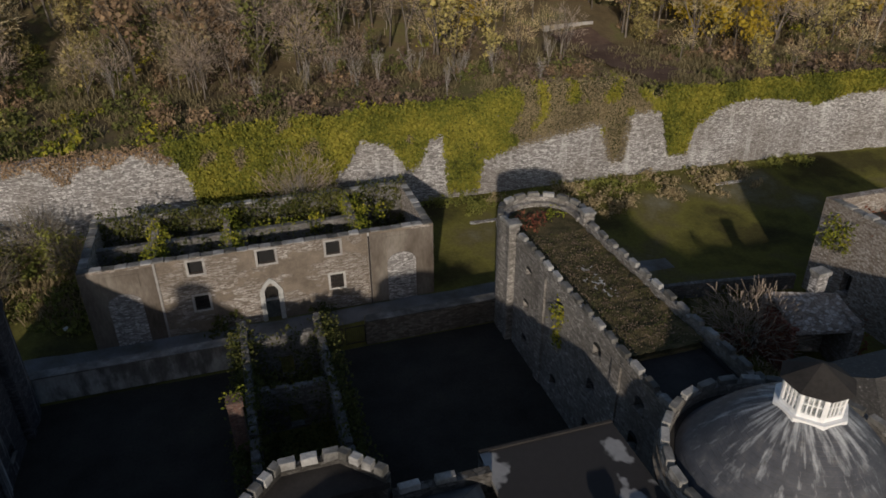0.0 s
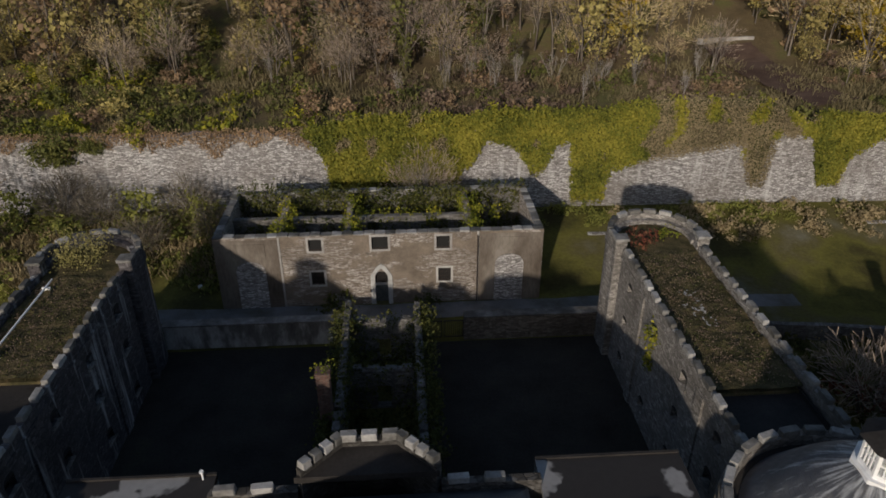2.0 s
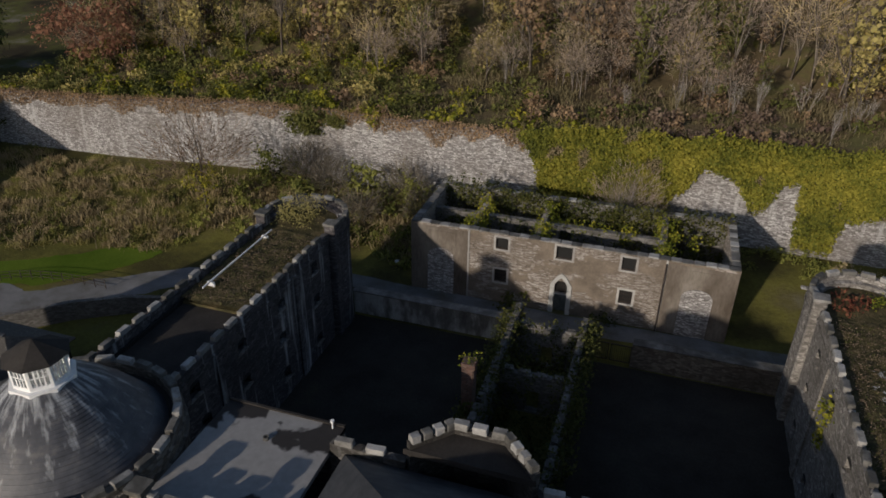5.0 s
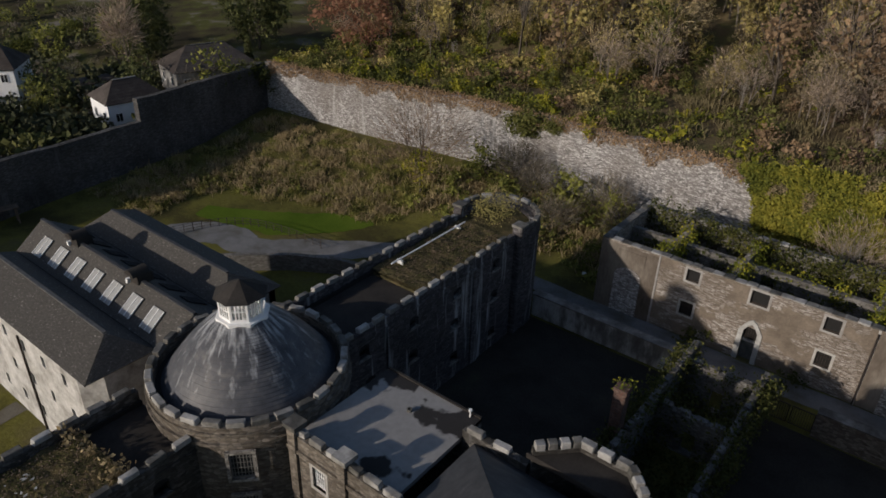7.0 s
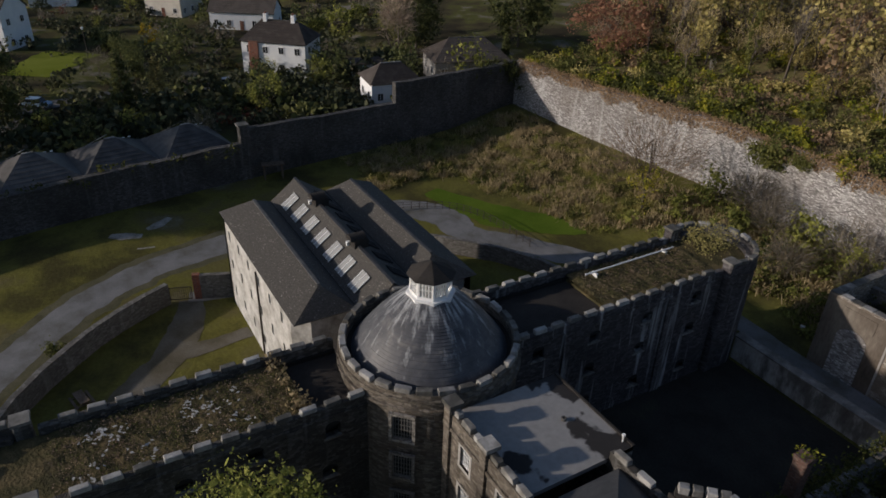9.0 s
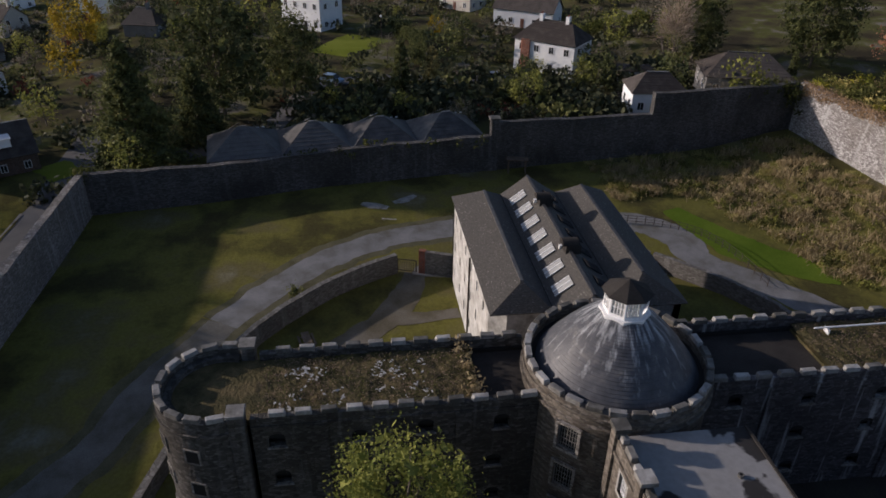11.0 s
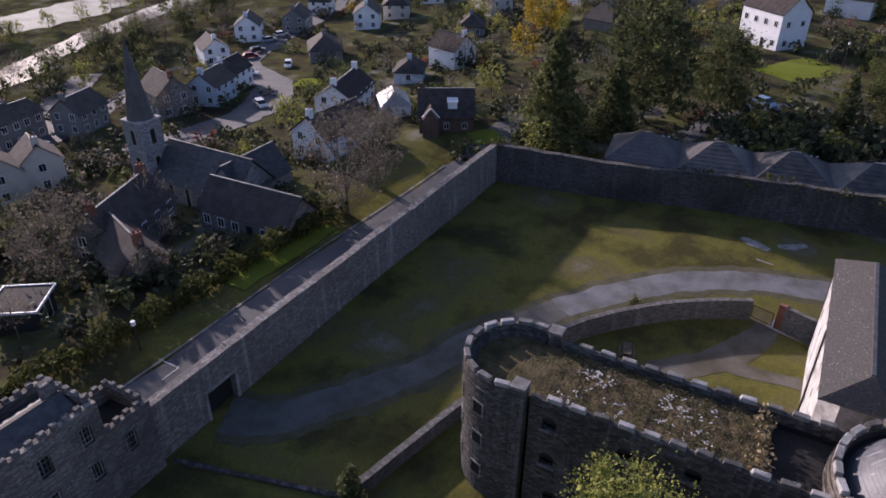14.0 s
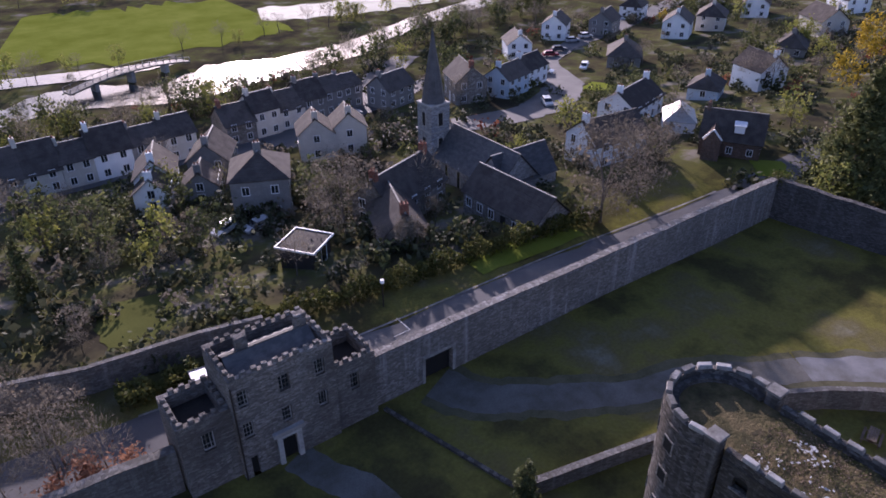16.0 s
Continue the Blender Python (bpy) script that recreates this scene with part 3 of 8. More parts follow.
# Flat black panel painted as the dark of an arched opening.
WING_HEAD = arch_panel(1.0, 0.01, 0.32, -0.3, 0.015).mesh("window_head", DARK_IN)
WING_SILL = block_mesh("window_sill", 1.25, 0.22, 0.14, LIME, 17)
SLIT_SURROUND = frame_ring(0.84, 0.95, 0.12, -0.1, 0.05).mesh("window_surround", LIME)


def prison_wing(name, xc, y_in, y_out, label, turret_label, felt_to, bays, masonry):
    """A three-storey cell wing from the rotunda to its round end turret; runs north if y_out > y_in."""
    w = thing(name, label, "prison wing", "cell wings")
    h, top, roof = 3.3, 10.5, 10.1
    up = 1 if y_out > y_in else -1
    lo, hi = min(y_in, y_out), max(y_in, y_out)
    ops = []
    for s in bays:
        for z in (1.4, 5.0, 8.2):
            u, v = s + RND.uniform(-0.3, 0.3), z + RND.uniform(-0.2, 0.25)
            ops.append((u - 0.5, u + 0.5, v, v + RND.uniform(0.6, 0.85)))
    for nm, x, side in (("wall_yard", xc + h, 1), ("wall_outer", xc - h, -1)):
        b = Build()
        wall_run(b, (x, lo), (x, hi), 0.46, -0.4, top, ops, side)
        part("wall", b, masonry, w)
        # Black sheet behind the openings stands for the unlit cells.
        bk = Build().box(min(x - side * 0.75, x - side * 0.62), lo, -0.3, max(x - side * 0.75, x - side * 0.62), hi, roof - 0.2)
        part("inner_wall", bk, DARK_IN, w, "black backing standing for the unlit cells")
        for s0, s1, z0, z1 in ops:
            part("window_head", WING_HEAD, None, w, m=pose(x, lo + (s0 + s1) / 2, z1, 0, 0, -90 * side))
            part("window_sill", WING_SILL, None, w, m=pose(x, lo + (s0 + s1) / 2, z0 - 0.13, 0, 0, -90 * side))
        part("string_course", Build().box(min(x, x + side * 0.08), lo, 9.75, max(x, x + side * 0.08), hi, 9.9), masonry, w)
        for i in (0, 2):
            y = lo + (bays[i] + bays[i + 1]) / 2
            part("pilaster", Build().box(min(x, x + side * 0.14), y - 0.5, -0.4, max(x, x + side * 0.14), y + 0.5, 9.74), masonry, w)
        merlons(w, (x - side * 0.22, y_in), (x - side * 0.22, y_out), top, start=0.9)
    f0, f1 = sorted((y_in, felt_to))
    part("roof", Build().box(xc - h + 0.6, f0, roof - 0.75, xc + h - 0.6, f1, roof - 0.5), ROOF_DARK, w, "dark felt roof")
    g0, g1 = sorted((felt_to, y_out))
    rows, cols = 40, 14
    wr = Build()
    for j in range(rows + 1):
        for i in range(cols + 1):
            x, y = xc - h + 0.6 + (2 * h - 1.2) * i / cols, g0 + (g1 - g0) * j / rows
            wr.v.append((x, y, roof + 0.16 * noise.noise(Vector((x * 0.9, y * 0.9, 0))) + 0.1 * noise.noise(Vector((x * 2.6, y * 2.6, 4)))))
    wr.f = [(j * (cols + 1) + i, j * (cols + 1) + i + 1, (j + 1) * (cols + 1) + i + 1, (j + 1) * (cols + 1) + i) for j in range(rows) for i in range(cols)]
    wr.box(xc - h + 0.6, g0, roof - 0.9, xc + h - 0.6, g1, roof - 0.3)
    part("overgrown_roof", wr, ROOF_WEED, w, "roof overgrown with dead weeds and moss")
    # the round end: parapet, ledge inside it, piers where it meets the wing
    r, tt = 3.8, 10.8
    cy = y_out + up * 2.3
    tb = Build()
    a0, a1 = (-25, 205) if up > 0 else (155, 385)
    tb.ring(xc, cy, r - 0.48, r, -0.4, tt, a0, a1, 40)
    part("turret", tb, masonry, w, turret_label)
    part("turret_ledge", Build().ring(xc, cy, r - 0.95, r - 0.48, roof - 0.1, tt - 0.4, a0 + 6, a1 - 6, 36), masonry, w)
    part("string_course", Build().ring(xc, cy, r, r + 0.1, 9.75, 9.9, a0, a1, 40), masonry, w)
    fl = Build().ring(xc, cy, 0.02, r - 0.48, roof - 0.4, roof - 0.06, 0, 360, 28)
    fl.box(xc - h + 0.46, min(y_out, cy), roof - 0.5, xc + h - 0.46, max(y_out, cy), roof - 0.05)
    part("turret_roof", fl, ROOF_WEED, w, "turret roof overgrown with weeds")
    merlon_ring(w, xc, cy, r - 0.24, tt, a0 + 8, a1 - 8, 10)
    for sx in (-1, 1):
        x, y = xc + sx * 3.3, cy - up * 1.55
        part("corner_pier", block_mesh("corner_pier", 0.95, 0.95, 11.5, masonry, 40 + sx), None, w, m=pose(x, y, -0.4))
        part("pier_cap", block_mesh("pier_cap", 1.1, 1.1, 0.2, COPING, 50 + sx), None, w, m=pose(x, y, 11.08))
    for a in (50, 130) if up > 0 else (-20, 230, 300):
        for z in (1.8, 4.8, 7.6):
            # The slit's dark opening is drawn as a black box.
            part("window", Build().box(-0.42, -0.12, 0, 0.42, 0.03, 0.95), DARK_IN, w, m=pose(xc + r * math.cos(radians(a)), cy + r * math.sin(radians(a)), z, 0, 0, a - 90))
            part("window_surround", SLIT_SURROUND, None, w, m=pose(xc + r * math.cos(radians(a)), cy + r * math.sin(radians(a)), z, 0, 0, a - 90))
    return w


LX, RX = -22.0, 22.6
# Both west wings take dark copies with their shade in the stone colour.
prison_wing("cell_wing", LX, 20.4, 41.6, "grey stone cell wing with battlements and a weedy roof", "rounded battlemented end of the wing", 29.8, (2.6, 7.6, 13.0, 18.2), LIME_SHADED)
prison_wing("cell_wing", RX, 20.4, 42.4, "grey stone cell wing with an overgrown roof and battlements", "rounded battlemented end of the wing", 26.0, (3.0, 8.4, 13.8, 19.4), LIME)
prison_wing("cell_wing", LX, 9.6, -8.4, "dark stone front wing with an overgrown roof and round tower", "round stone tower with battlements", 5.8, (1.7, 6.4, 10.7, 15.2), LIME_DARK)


def cone_roof(cx, cy, r0, z0, r1, z1, n=64, rings=26):
    """Slates laid in courses on a slightly swelling cone."""
    b = Build()
    for j in range(rings):
        t0, t1 = j / rings, (j + 1) / rings
        for t, lift in ((t0, 0.03), (t1, 0.0)):
            r = r0 + (r1 - r0) * t
            z = z0 + (z1 - z0) * (t + 0.085 * math.sin(math.pi * t)) + lift
            for i in range(n):
                a = 2 * math.pi * (i + 0.5 * (j % 2)) / n
                b.v.append((cx + r * math.cos(a), cy + r * math.sin(a), z))
        o = 2 * n * j
        b.f += [(o + i, o + (i + 1) % n, o + n + (i + 1) % n, o + n + i) for i in range(n)]
        if j:
            b.f += [(o - n + i, o - n + (i + 1) % n, o + (i + 1) % n, o + i) for i in range(n)]
    return b


BAR_PALE = plain("old_grey_paint", (0.14, 0.14, 0.14), 0.6)


def rotunda(cx, cy, label, win_angles):
    t = thing("rotunda", label, "rotunda", "rotundas")
    r, top = 6.05, 11.65
    part("drum", Build().ring(cx, cy, r - 0.48, r, -0.4, top, 0, 360, 64), LIME_WARM if cx < 0 else LIME, t)
    for z, p in ((10.35, 0.18), (11.05, 0.1)):
        part("string_course", Build().ring(cx, cy, r, r + p, z, z + 0.22, 0, 360, 64), LIME_WARM, t)
    part("gutter", Build().ring(cx, cy, r - 1.25, r - 0.48, 10.8, 11.05, 0, 360, 64), ROOF_DARK, t)
    merlon_ring(t, cx, cy, r - 0.24, top, 0, 360, 28)
    roof = part("roof", cone_roof(cx, cy, r - 0.8, 11.05, 1.4, 15.2), DOME, t, "blue-grey slate cone roof with pale streaks")
    cup = part("cupola", Build().ring(cx, cy, 0.3, 1.62, 14.95, 15.25, 22.5, 382.5, 8), WHITE, t, "white timber lantern with a dark octagonal roof")
    R8 = 1.38
    for i in range(8):
        a = 22.5 + 45 * i
        q = pose(cx, cy, 15.25, 0, 0, a + 22.5)
        edge = 2 * R8 * math.sin(radians(22.5))
        fr = Build()
        ap = R8 * math.cos(radians(22.5))
        part("glazing", Build().box(ap - 0.11, -edge / 2 + 0.1, 0.2, ap - 0.09, edge / 2 - 0.1, 1.2), CLEAR, cup, m=q).visible_shadow = False
        for y in (-edge / 2, edge / 2 - 0.13):
            fr.box(ap - 0.15, y, 0, ap, y + 0.13, 1.36)
        fr.box(ap - 0.15, -edge / 2 + 0.13, 0, ap, edge / 2 - 0.13, 0.22).box(ap - 0.15, -edge / 2 + 0.13, 1.2, ap, edge / 2 - 0.13, 1.36)
        fr.box(ap - 0.07, -edge / 2 + 0.13, 0.7, ap - 0.01, edge / 2 - 0.13, 0.75)
        for k in range(3):
            y = -edge / 2 + 0.13 + (k + 1) * (edge - 0.26) / 4
            fr.box(ap - 0.07, y - 0.03, 0.22, ap - 0.012, y + 0.03, 1.2)
        part("sash", fr, WHITE, cup, m=q)
    rf = Build()
    for i in range(8):
        a = radians(22.5 + 45 * i)
        rf.v.append((cx + 1.62 * math.cos(a), cy + 1.62 * math.sin(a), 16.58))
    rf.v.append((cx, cy, 17.45))
    rf.f = [(i, (i + 1) % 8, 8) for i in range(8)] + [tuple(reversed(range(8)))]
    part("lantern_roof", rf, ROOF_DARK, cup, "dark octagonal pitched roof")
    for a in win_angles:
        for z in (1.6, 4.9, 8.15):
            q = pose(cx + (r + 0.3) * math.cos(radians(a)), cy + (r + 0.3) * math.sin(radians(a)), z, 0, 0, a - 90)
            barred_window(t, q, 1.3, 1.9, 6, BAR_PALE, 4, surround=LIME)
    return t


def dome_mat():
    m, mk, ln, b = mat("rotunda_slate", 0.52, 0.4)
    p, g = coords(mk, ln)
    r = ramp(mk, [(0.3, (0.045, 0.047, 0.055)), (0.55, (0.074, 0.077, 0.088)), (0.72, (0.12, 0.118, 0.12)), (0.85, (0.20, 0.197, 0.195))])
    ln(noise_of(mk, ln, p, 1.4, 6), r.inputs[0])
    # pale runs from the lantern down the slope, by bearing about the roof's axis
    sep = mk("SeparateXYZ")
    ln(g.outputs["Position"], sep.inputs[0])
    two = []
    for ax, c in ((0, 0.0), (1, 14.95)):
        s = mk("Math")
        s.operation = "SUBTRACT"
        ln(sep.outputs[ax], s.inputs[0])
        s.inputs[1].default_value = c
        two.append(s)
    ab = mk("Math")
    ab.operation = "ABSOLUTE"
    ln(two[0].outputs[0], ab.inputs[0])
    off = mk("Math")
    off.operation = "SUBTRACT"
    ln(ab.outputs[0], off.inputs[0])
    off.inputs[1].default_value = 21.4
    at = mk("Math")
    at.operation = "ARCTAN2"
    ln(two[1].outputs[0], at.inputs[0]), ln(off.outputs[0], at.inputs[1])
    cmb = mk("CombineXYZ")
    ln(at.outputs[0], cmb.inputs[0])
    zz = mk("Math")
    zz.operation = "MULTIPLY"
    ln(sep.outputs[2], zz.inputs[0])
    zz.inputs[1].default_value = 0.12
    ln(zz.outputs[0], cmb.inputs[2])
    n = noise_of(mk, ln, cmb.outputs[0], 7.0, 5)
    hz = mk("MapRange")
    for k, v in ((1, 11.0), (2, 15.0), (3, -0.12), (4, 0.10)):
        hz.inputs[k].default_value = v
    ln(sep.outputs[2], hz.inputs[0])
    sm = mk("Math")
    ln(n, sm.inputs[0]), ln(hz.outputs[0], sm.inputs[1])
    st = ramp(mk, [(0.54, (0, 0, 0)), (0.72, (0.75, 0.75, 0.75))])
    ln(sm.outputs[0], st.inputs[0])
    c = mix(mk, ln, st.outputs[0], r.outputs[0], (0.46, 0.48, 0.50))
    ln(c, b.inputs["Base Color"])
    bumped(mk, ln, b, noise_of(mk, ln, p, 9, 4), 0.25, 0.02)
    return m


DOME = dome_mat()
rotunda(-20.9, 14.95, "round stone rotunda with battlements, slate cone and white lantern", (-44,))
rotunda(22.0, 14.95, "round grey rotunda with battlements, slate cone and white lantern", ())


# central block
def puddled_roof(dry, shift=(0, 0, 0)):
    m, mk, ln, b = mat("puddled_flat_roof", 0.6, 0.4)
    p, g = coords(mk, ln, (1.0, 0.8, 1))
    p.node.inputs["Location"].default_value = shift
    wet = ramp(mk, [(dry, (0, 0, 0)), (dry + 0.025, (1, 1, 1))])
    ln(noise_of(mk, ln, p, 0.28, 4, 0.5), wet.inputs[0])
    # Pale colour carries the sky's reflection in the wet areas.
    c = mix(mk, ln, wet.outputs[0], (0.022, 0.02, 0.02), (0.25, 0.245, 0.24))
    q, _ = coords(mk, ln)
    c = mix(mk, ln, 0.3, c, noise_of(mk, ln, q, 2.5, 5), "OVERLAY")
    ln(c, b.inputs["Base Color"])
    rr = mk("MapRange")
    rr.inputs[3].default_value, rr.inputs[4].default_value = 0.85, 0.3
    ln(wet.outputs[0], rr.inputs[0])
    ln(rr.outputs[0], b.inputs["Roughness"])
    return m


PUDDLED, DAMP = puddled_roof(0.405), puddled_roof(0.55, (5.0, 3.0, 0))
blk = thing("central_block", "stone central block with flat puddled roof and battlements", "prison block")
BX0, BX1, BY0, BY1, BZ = -14.6, 15.8, 12.5, 20.8, 10.7
WIN_S = (2.4, 6.2, 9.2, 21.2, 24.2, 28.0)
cb = Build()
wall_run(cb, (BX0, BY0), (BX1, BY0), 0.6, -0.4, 11.45, [(s - 0.5, s + 0.5, z, z + 1.5) for s in WIN_S for z in (1.2, 5.3, 8.5)])
part("front_wall", cb, LIME_WARM, blk, "warm weathered limestone front wall")
# Black sheet in place of the unlit rooms behind the front windows.
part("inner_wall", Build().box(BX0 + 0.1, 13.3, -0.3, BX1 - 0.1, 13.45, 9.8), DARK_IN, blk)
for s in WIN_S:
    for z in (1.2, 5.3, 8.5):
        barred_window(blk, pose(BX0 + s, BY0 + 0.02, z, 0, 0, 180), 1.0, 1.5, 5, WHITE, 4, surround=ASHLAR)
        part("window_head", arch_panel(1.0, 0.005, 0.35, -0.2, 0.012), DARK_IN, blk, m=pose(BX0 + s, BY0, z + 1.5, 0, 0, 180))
for s in (0.5, 4.3, 10.6, 19.8, 26.1, 29.9):
    part("pilaster", Build().box(BX0 + s - 0.3, BY0 - 0.18, -0.4, BX0 + s + 0.3, BY0, 11.9), LIME_WARM, blk)
    part("pier_cap", block_mesh("pier_cap", 1.0, 0.95, 0.35, COPING, 60), None, blk, m=pose(BX0 + s, BY0 + 0.2, 11.95))
part("cornice", Build().box(BX0, BY0 - 0.12, 10.3, BX1, BY0 - 0.002, 10.55), LIME_WARM, blk)
merlons(blk, (BX0 + 0.2, BY0 + 0.3), (-6.6, BY0 + 0.3), 11.45, 1.35, start=0.6)
merlons(blk, (7.4, BY0 + 0.3), (BX1 - 0.2, BY0 + 0.3), 11.45, 1.35, start=0.6)
for x0, x1 in ((BX0, -7.4), (8.4, BX1)):
    part("back_wall", wall_run(Build(), (x1, BY1), (x0, BY1), 0.6, -0.4, BZ - 0.02), LIME, blk)
    part("flat_roof", Build().box(x0, BY0 + 0.6, BZ - 0.3, x1, BY1 + 0.05, BZ), PUDDLED if x0 < 0 else DAMP, blk, "flat roof with dark moss and puddles coloured pale as sky")
    part("roof_kerb", Build().box(x0, BY1 - 0.1, BZ, x1, BY1 + 0.06, BZ + 0.10), ROOF_DARK, blk)
part("roof_vent", Build().ring(-11.0, 18.6, 0.10, 0.17, BZ, BZ + 0.18, 0, 360, 12), COPING, blk)
vent = part("vent_pipe", Build().ring(-8.0, BY1 - 0.3, 0.02, 0.05, BZ, BZ + 0.45, 0, 360, 8), WHITE, blk, "slim white vent pipe")
part("vent_cowl", Build().ring(-8.0, BY1 - 0.3, 0.02, 0.11, BZ + 0.45, BZ + 0.55, 0, 360, 8), WHITE, vent)
# stepped parapets beside the bay
for x0, x1 in ((-7.4, -3.2), (3.6, 8.4)):
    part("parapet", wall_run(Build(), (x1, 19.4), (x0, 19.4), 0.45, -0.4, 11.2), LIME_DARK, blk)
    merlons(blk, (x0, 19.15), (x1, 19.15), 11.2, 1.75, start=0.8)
# The bay's shade is carried by its dark stone colour.
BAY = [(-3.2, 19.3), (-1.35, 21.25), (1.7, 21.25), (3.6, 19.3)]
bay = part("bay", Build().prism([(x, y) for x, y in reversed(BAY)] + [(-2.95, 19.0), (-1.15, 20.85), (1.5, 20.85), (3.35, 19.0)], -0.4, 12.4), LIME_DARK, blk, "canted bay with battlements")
for p, q in zip(BAY, BAY[1:]):
    k = 4 if abs(p[1] - q[1]) > 1 else 3
    ln_ = (Vector(q) - Vector(p)).length
    for i in range(k):
        part("merlon", MERLON[i % 5], None, blk, m=along(p, q, (i + 0.5) * ln_ / k, 12.38, -0.24) @ Matrix.Diagonal((min(1, ln_ / k / 1.3), 0.78, 0.7, 1)))
# Dark roof raised near the parapet top so the inside looks dark.
part("bay_roof", Build().prism([(-3.3, 19.0), (3.5, 19.0), (1.5, 20.84), (-1.2, 20.84)], 11.7, 12.05), ROOF_DARK, blk)


def slated(parent, name, quad, rows, pitch=0.45, material=None, label=""):
    """Stepped courses of slates over a four-cornered slope, one body: eaves a to b, ridge d to c."""
    a, b_, c, d = (Vector(p) for p in quad)
    b = Build()
    up = (b_ - a).cross(d - a).normalized() * 0.035
    for j in range(rows):
        t0, t1 = j / rows, (j + 1) / rows
        b.v += [tuple(q) for q in (a.lerp(d, t0) + up, b_.lerp(c, t0) + up, b_.lerp(c, t1), a.lerp(d, t1))]
        o = 4 * j
        b.f.append((o, o + 1, o + 2, o + 3))
        if j:
            b.f.append((o - 1, o - 2, o + 1, o))
    o = len(b.v)
    b.v += [tuple(q - up * 3) for q in (a, b_, c, d)]
    n = 4 * rows
    b.f += [(o + 3, o + 2, o + 1, o), (o, o + 1, 1, 0)]
    b.f.append((o + 2, o + 3, n - 1, n - 2))
    return part(name, b, material or SLATE, parent, label)


def hip_roof(parent, x0, y0, x1, y1, z0, z1, inset, rows=12, material=None):
    ym = (y0 + y1) / 2
    ra, rb = (x0 + inset, ym, z1), (x1 - inset, ym, z1)
    for nm, quad in (("roof_slope", ((x0, y0, z0), (x1, y0, z0), rb, ra)), ("roof_slope", ((x1, y1, z0), (x0, y1, z0), ra, rb))):
        slated(parent, nm, quad, rows, material=material)
    if inset > 0:
        slated(parent, "hip_slope", ((x1, y0, z0), (x1, y1, z0), rb, rb), rows, material=material)
        slated(parent, "hip_slope", ((x0, y1, z0), (x0, y0, z0), ra, ra), rows, material=material)


hip_roof(blk, -6.5, 8.0, 7.7, 18.85, 10.75, 14.3, 5.0, 22)
part("hall_walls", Build().box(-6.1, 8.4, -0.4, 7.3, 18.45, 10.75), LIME, blk)

# ---- yard walls ----
setting("yard_wall_west", wall_run(Build(), (-3.2, 45.9), (-18.7, 45.9), 0.6, -0.4, 2.5, side=-1), LIMEWASH, "low yard wall with flaking pale limewash", "wall")
setting("yard_wall_east", wall_run(Build(), (19.3, 45.7), (7.2, 45.7), 0.6, -0.4, 2.5, side=-1), LIME_WARM, "low stone yard wall with flat coping", "wall")
for nm, x0, x1 in (("yard_coping_west", -18.7, -3.2), ("yard_coping_east", 7.2, 19.3)):
    setting(nm, Build().box(x0, 45.6 if x0 < 0 else 45.4, 2.5, x1, 46.6 if x0 < 0 else 46.4, 2.62), COPING, "worn flat coping on the yard wall", "coping")
yg = thing("yard_gate", "dark iron double gate in the yard wall", "gate")
for x0 in (3.5, 5.4):
    leaf = part("gate_leaf", frame_ring(1.6, 1.6, 0.08, -0.04, 0.04), IRON, yg, m=pose(x0 + 0.9, 46, 0.25))
    for i in range(9):
        part("bar", Build().box(-0.02, -0.02, 0, 0.02, 0.02, 1.6), IRON, leaf, m=pose(-0.7 + i * 0.175, 0, 0))
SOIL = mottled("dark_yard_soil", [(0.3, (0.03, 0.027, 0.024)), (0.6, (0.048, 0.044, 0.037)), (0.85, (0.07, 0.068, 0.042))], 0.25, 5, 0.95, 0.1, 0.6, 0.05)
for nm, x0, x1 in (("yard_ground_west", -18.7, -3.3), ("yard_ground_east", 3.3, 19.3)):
    setting(nm, Build().box(x0, 21.3, -0.3, x1, 45.5, 0.03), SOIL, "dark earth floor of the prison yard", "yard")
strip_b = thing("roofless_passage", "narrow roofless stone passage overgrown with ivy", "ruin")
RUBBLE = [block_mesh("loose_stone", 1.0, 0.62, 0.62, WALL_DARK, 120 + i, 0.07, 0.1) for i in range(3)]
PASSAGE = [((-3.0, 27.5), (-3.0, 45.8), 4.3), ((3.4, 22.0), (3.4, 45.6), 4.0), ((-2.4, 43.2), (2.8, 43.2), 3.9), ((-2.4, 37.2), (2.8, 37.2), 3.6)]
for p, q, z in PASSAGE:
    part("wall", wall_run(Build(), p, q, 0.6, -0.4, z, [(2.2, 3.2, 0.2, 2.2)] if p[1] == q[1] else [], side=-1 if p[0] < 0 and p[1] != q[1] else 1), WALL_DARK, strip_b)
    n = max(2, int((Vector(q) - Vector(p)).length / 1.1))
    for i in range(n):
        part("loose_stone", RUBBLE[i % 3], None, strip_b, m=along(p, q, (i + 0.5) * (Vector(q) - Vector(p)).length / n, z - 0.02, 0.3 if p[0] > 0 or p[1] == q[1] else -0.3) @ Matrix.Diagonal((0.9, 0.85, RND.uniform(0.3, 0.7), 1)))
chim = thing("brick_pillar", "tall sooty brick pillar topped with ivy", "pillar")
part("shaft", block_mesh("shaft", 0.85, 0.85, 8.0, BRICK_OLD, 9, 0.04), None, chim, m=pose(-3.4, 31.9, -0.2))
part("cap", block_mesh("cap", 1.0, 1.0, 0.35, BRICK_OLD, 10, 0.05), None, chim, m=pose(-3.4, 31.9, 7.78))

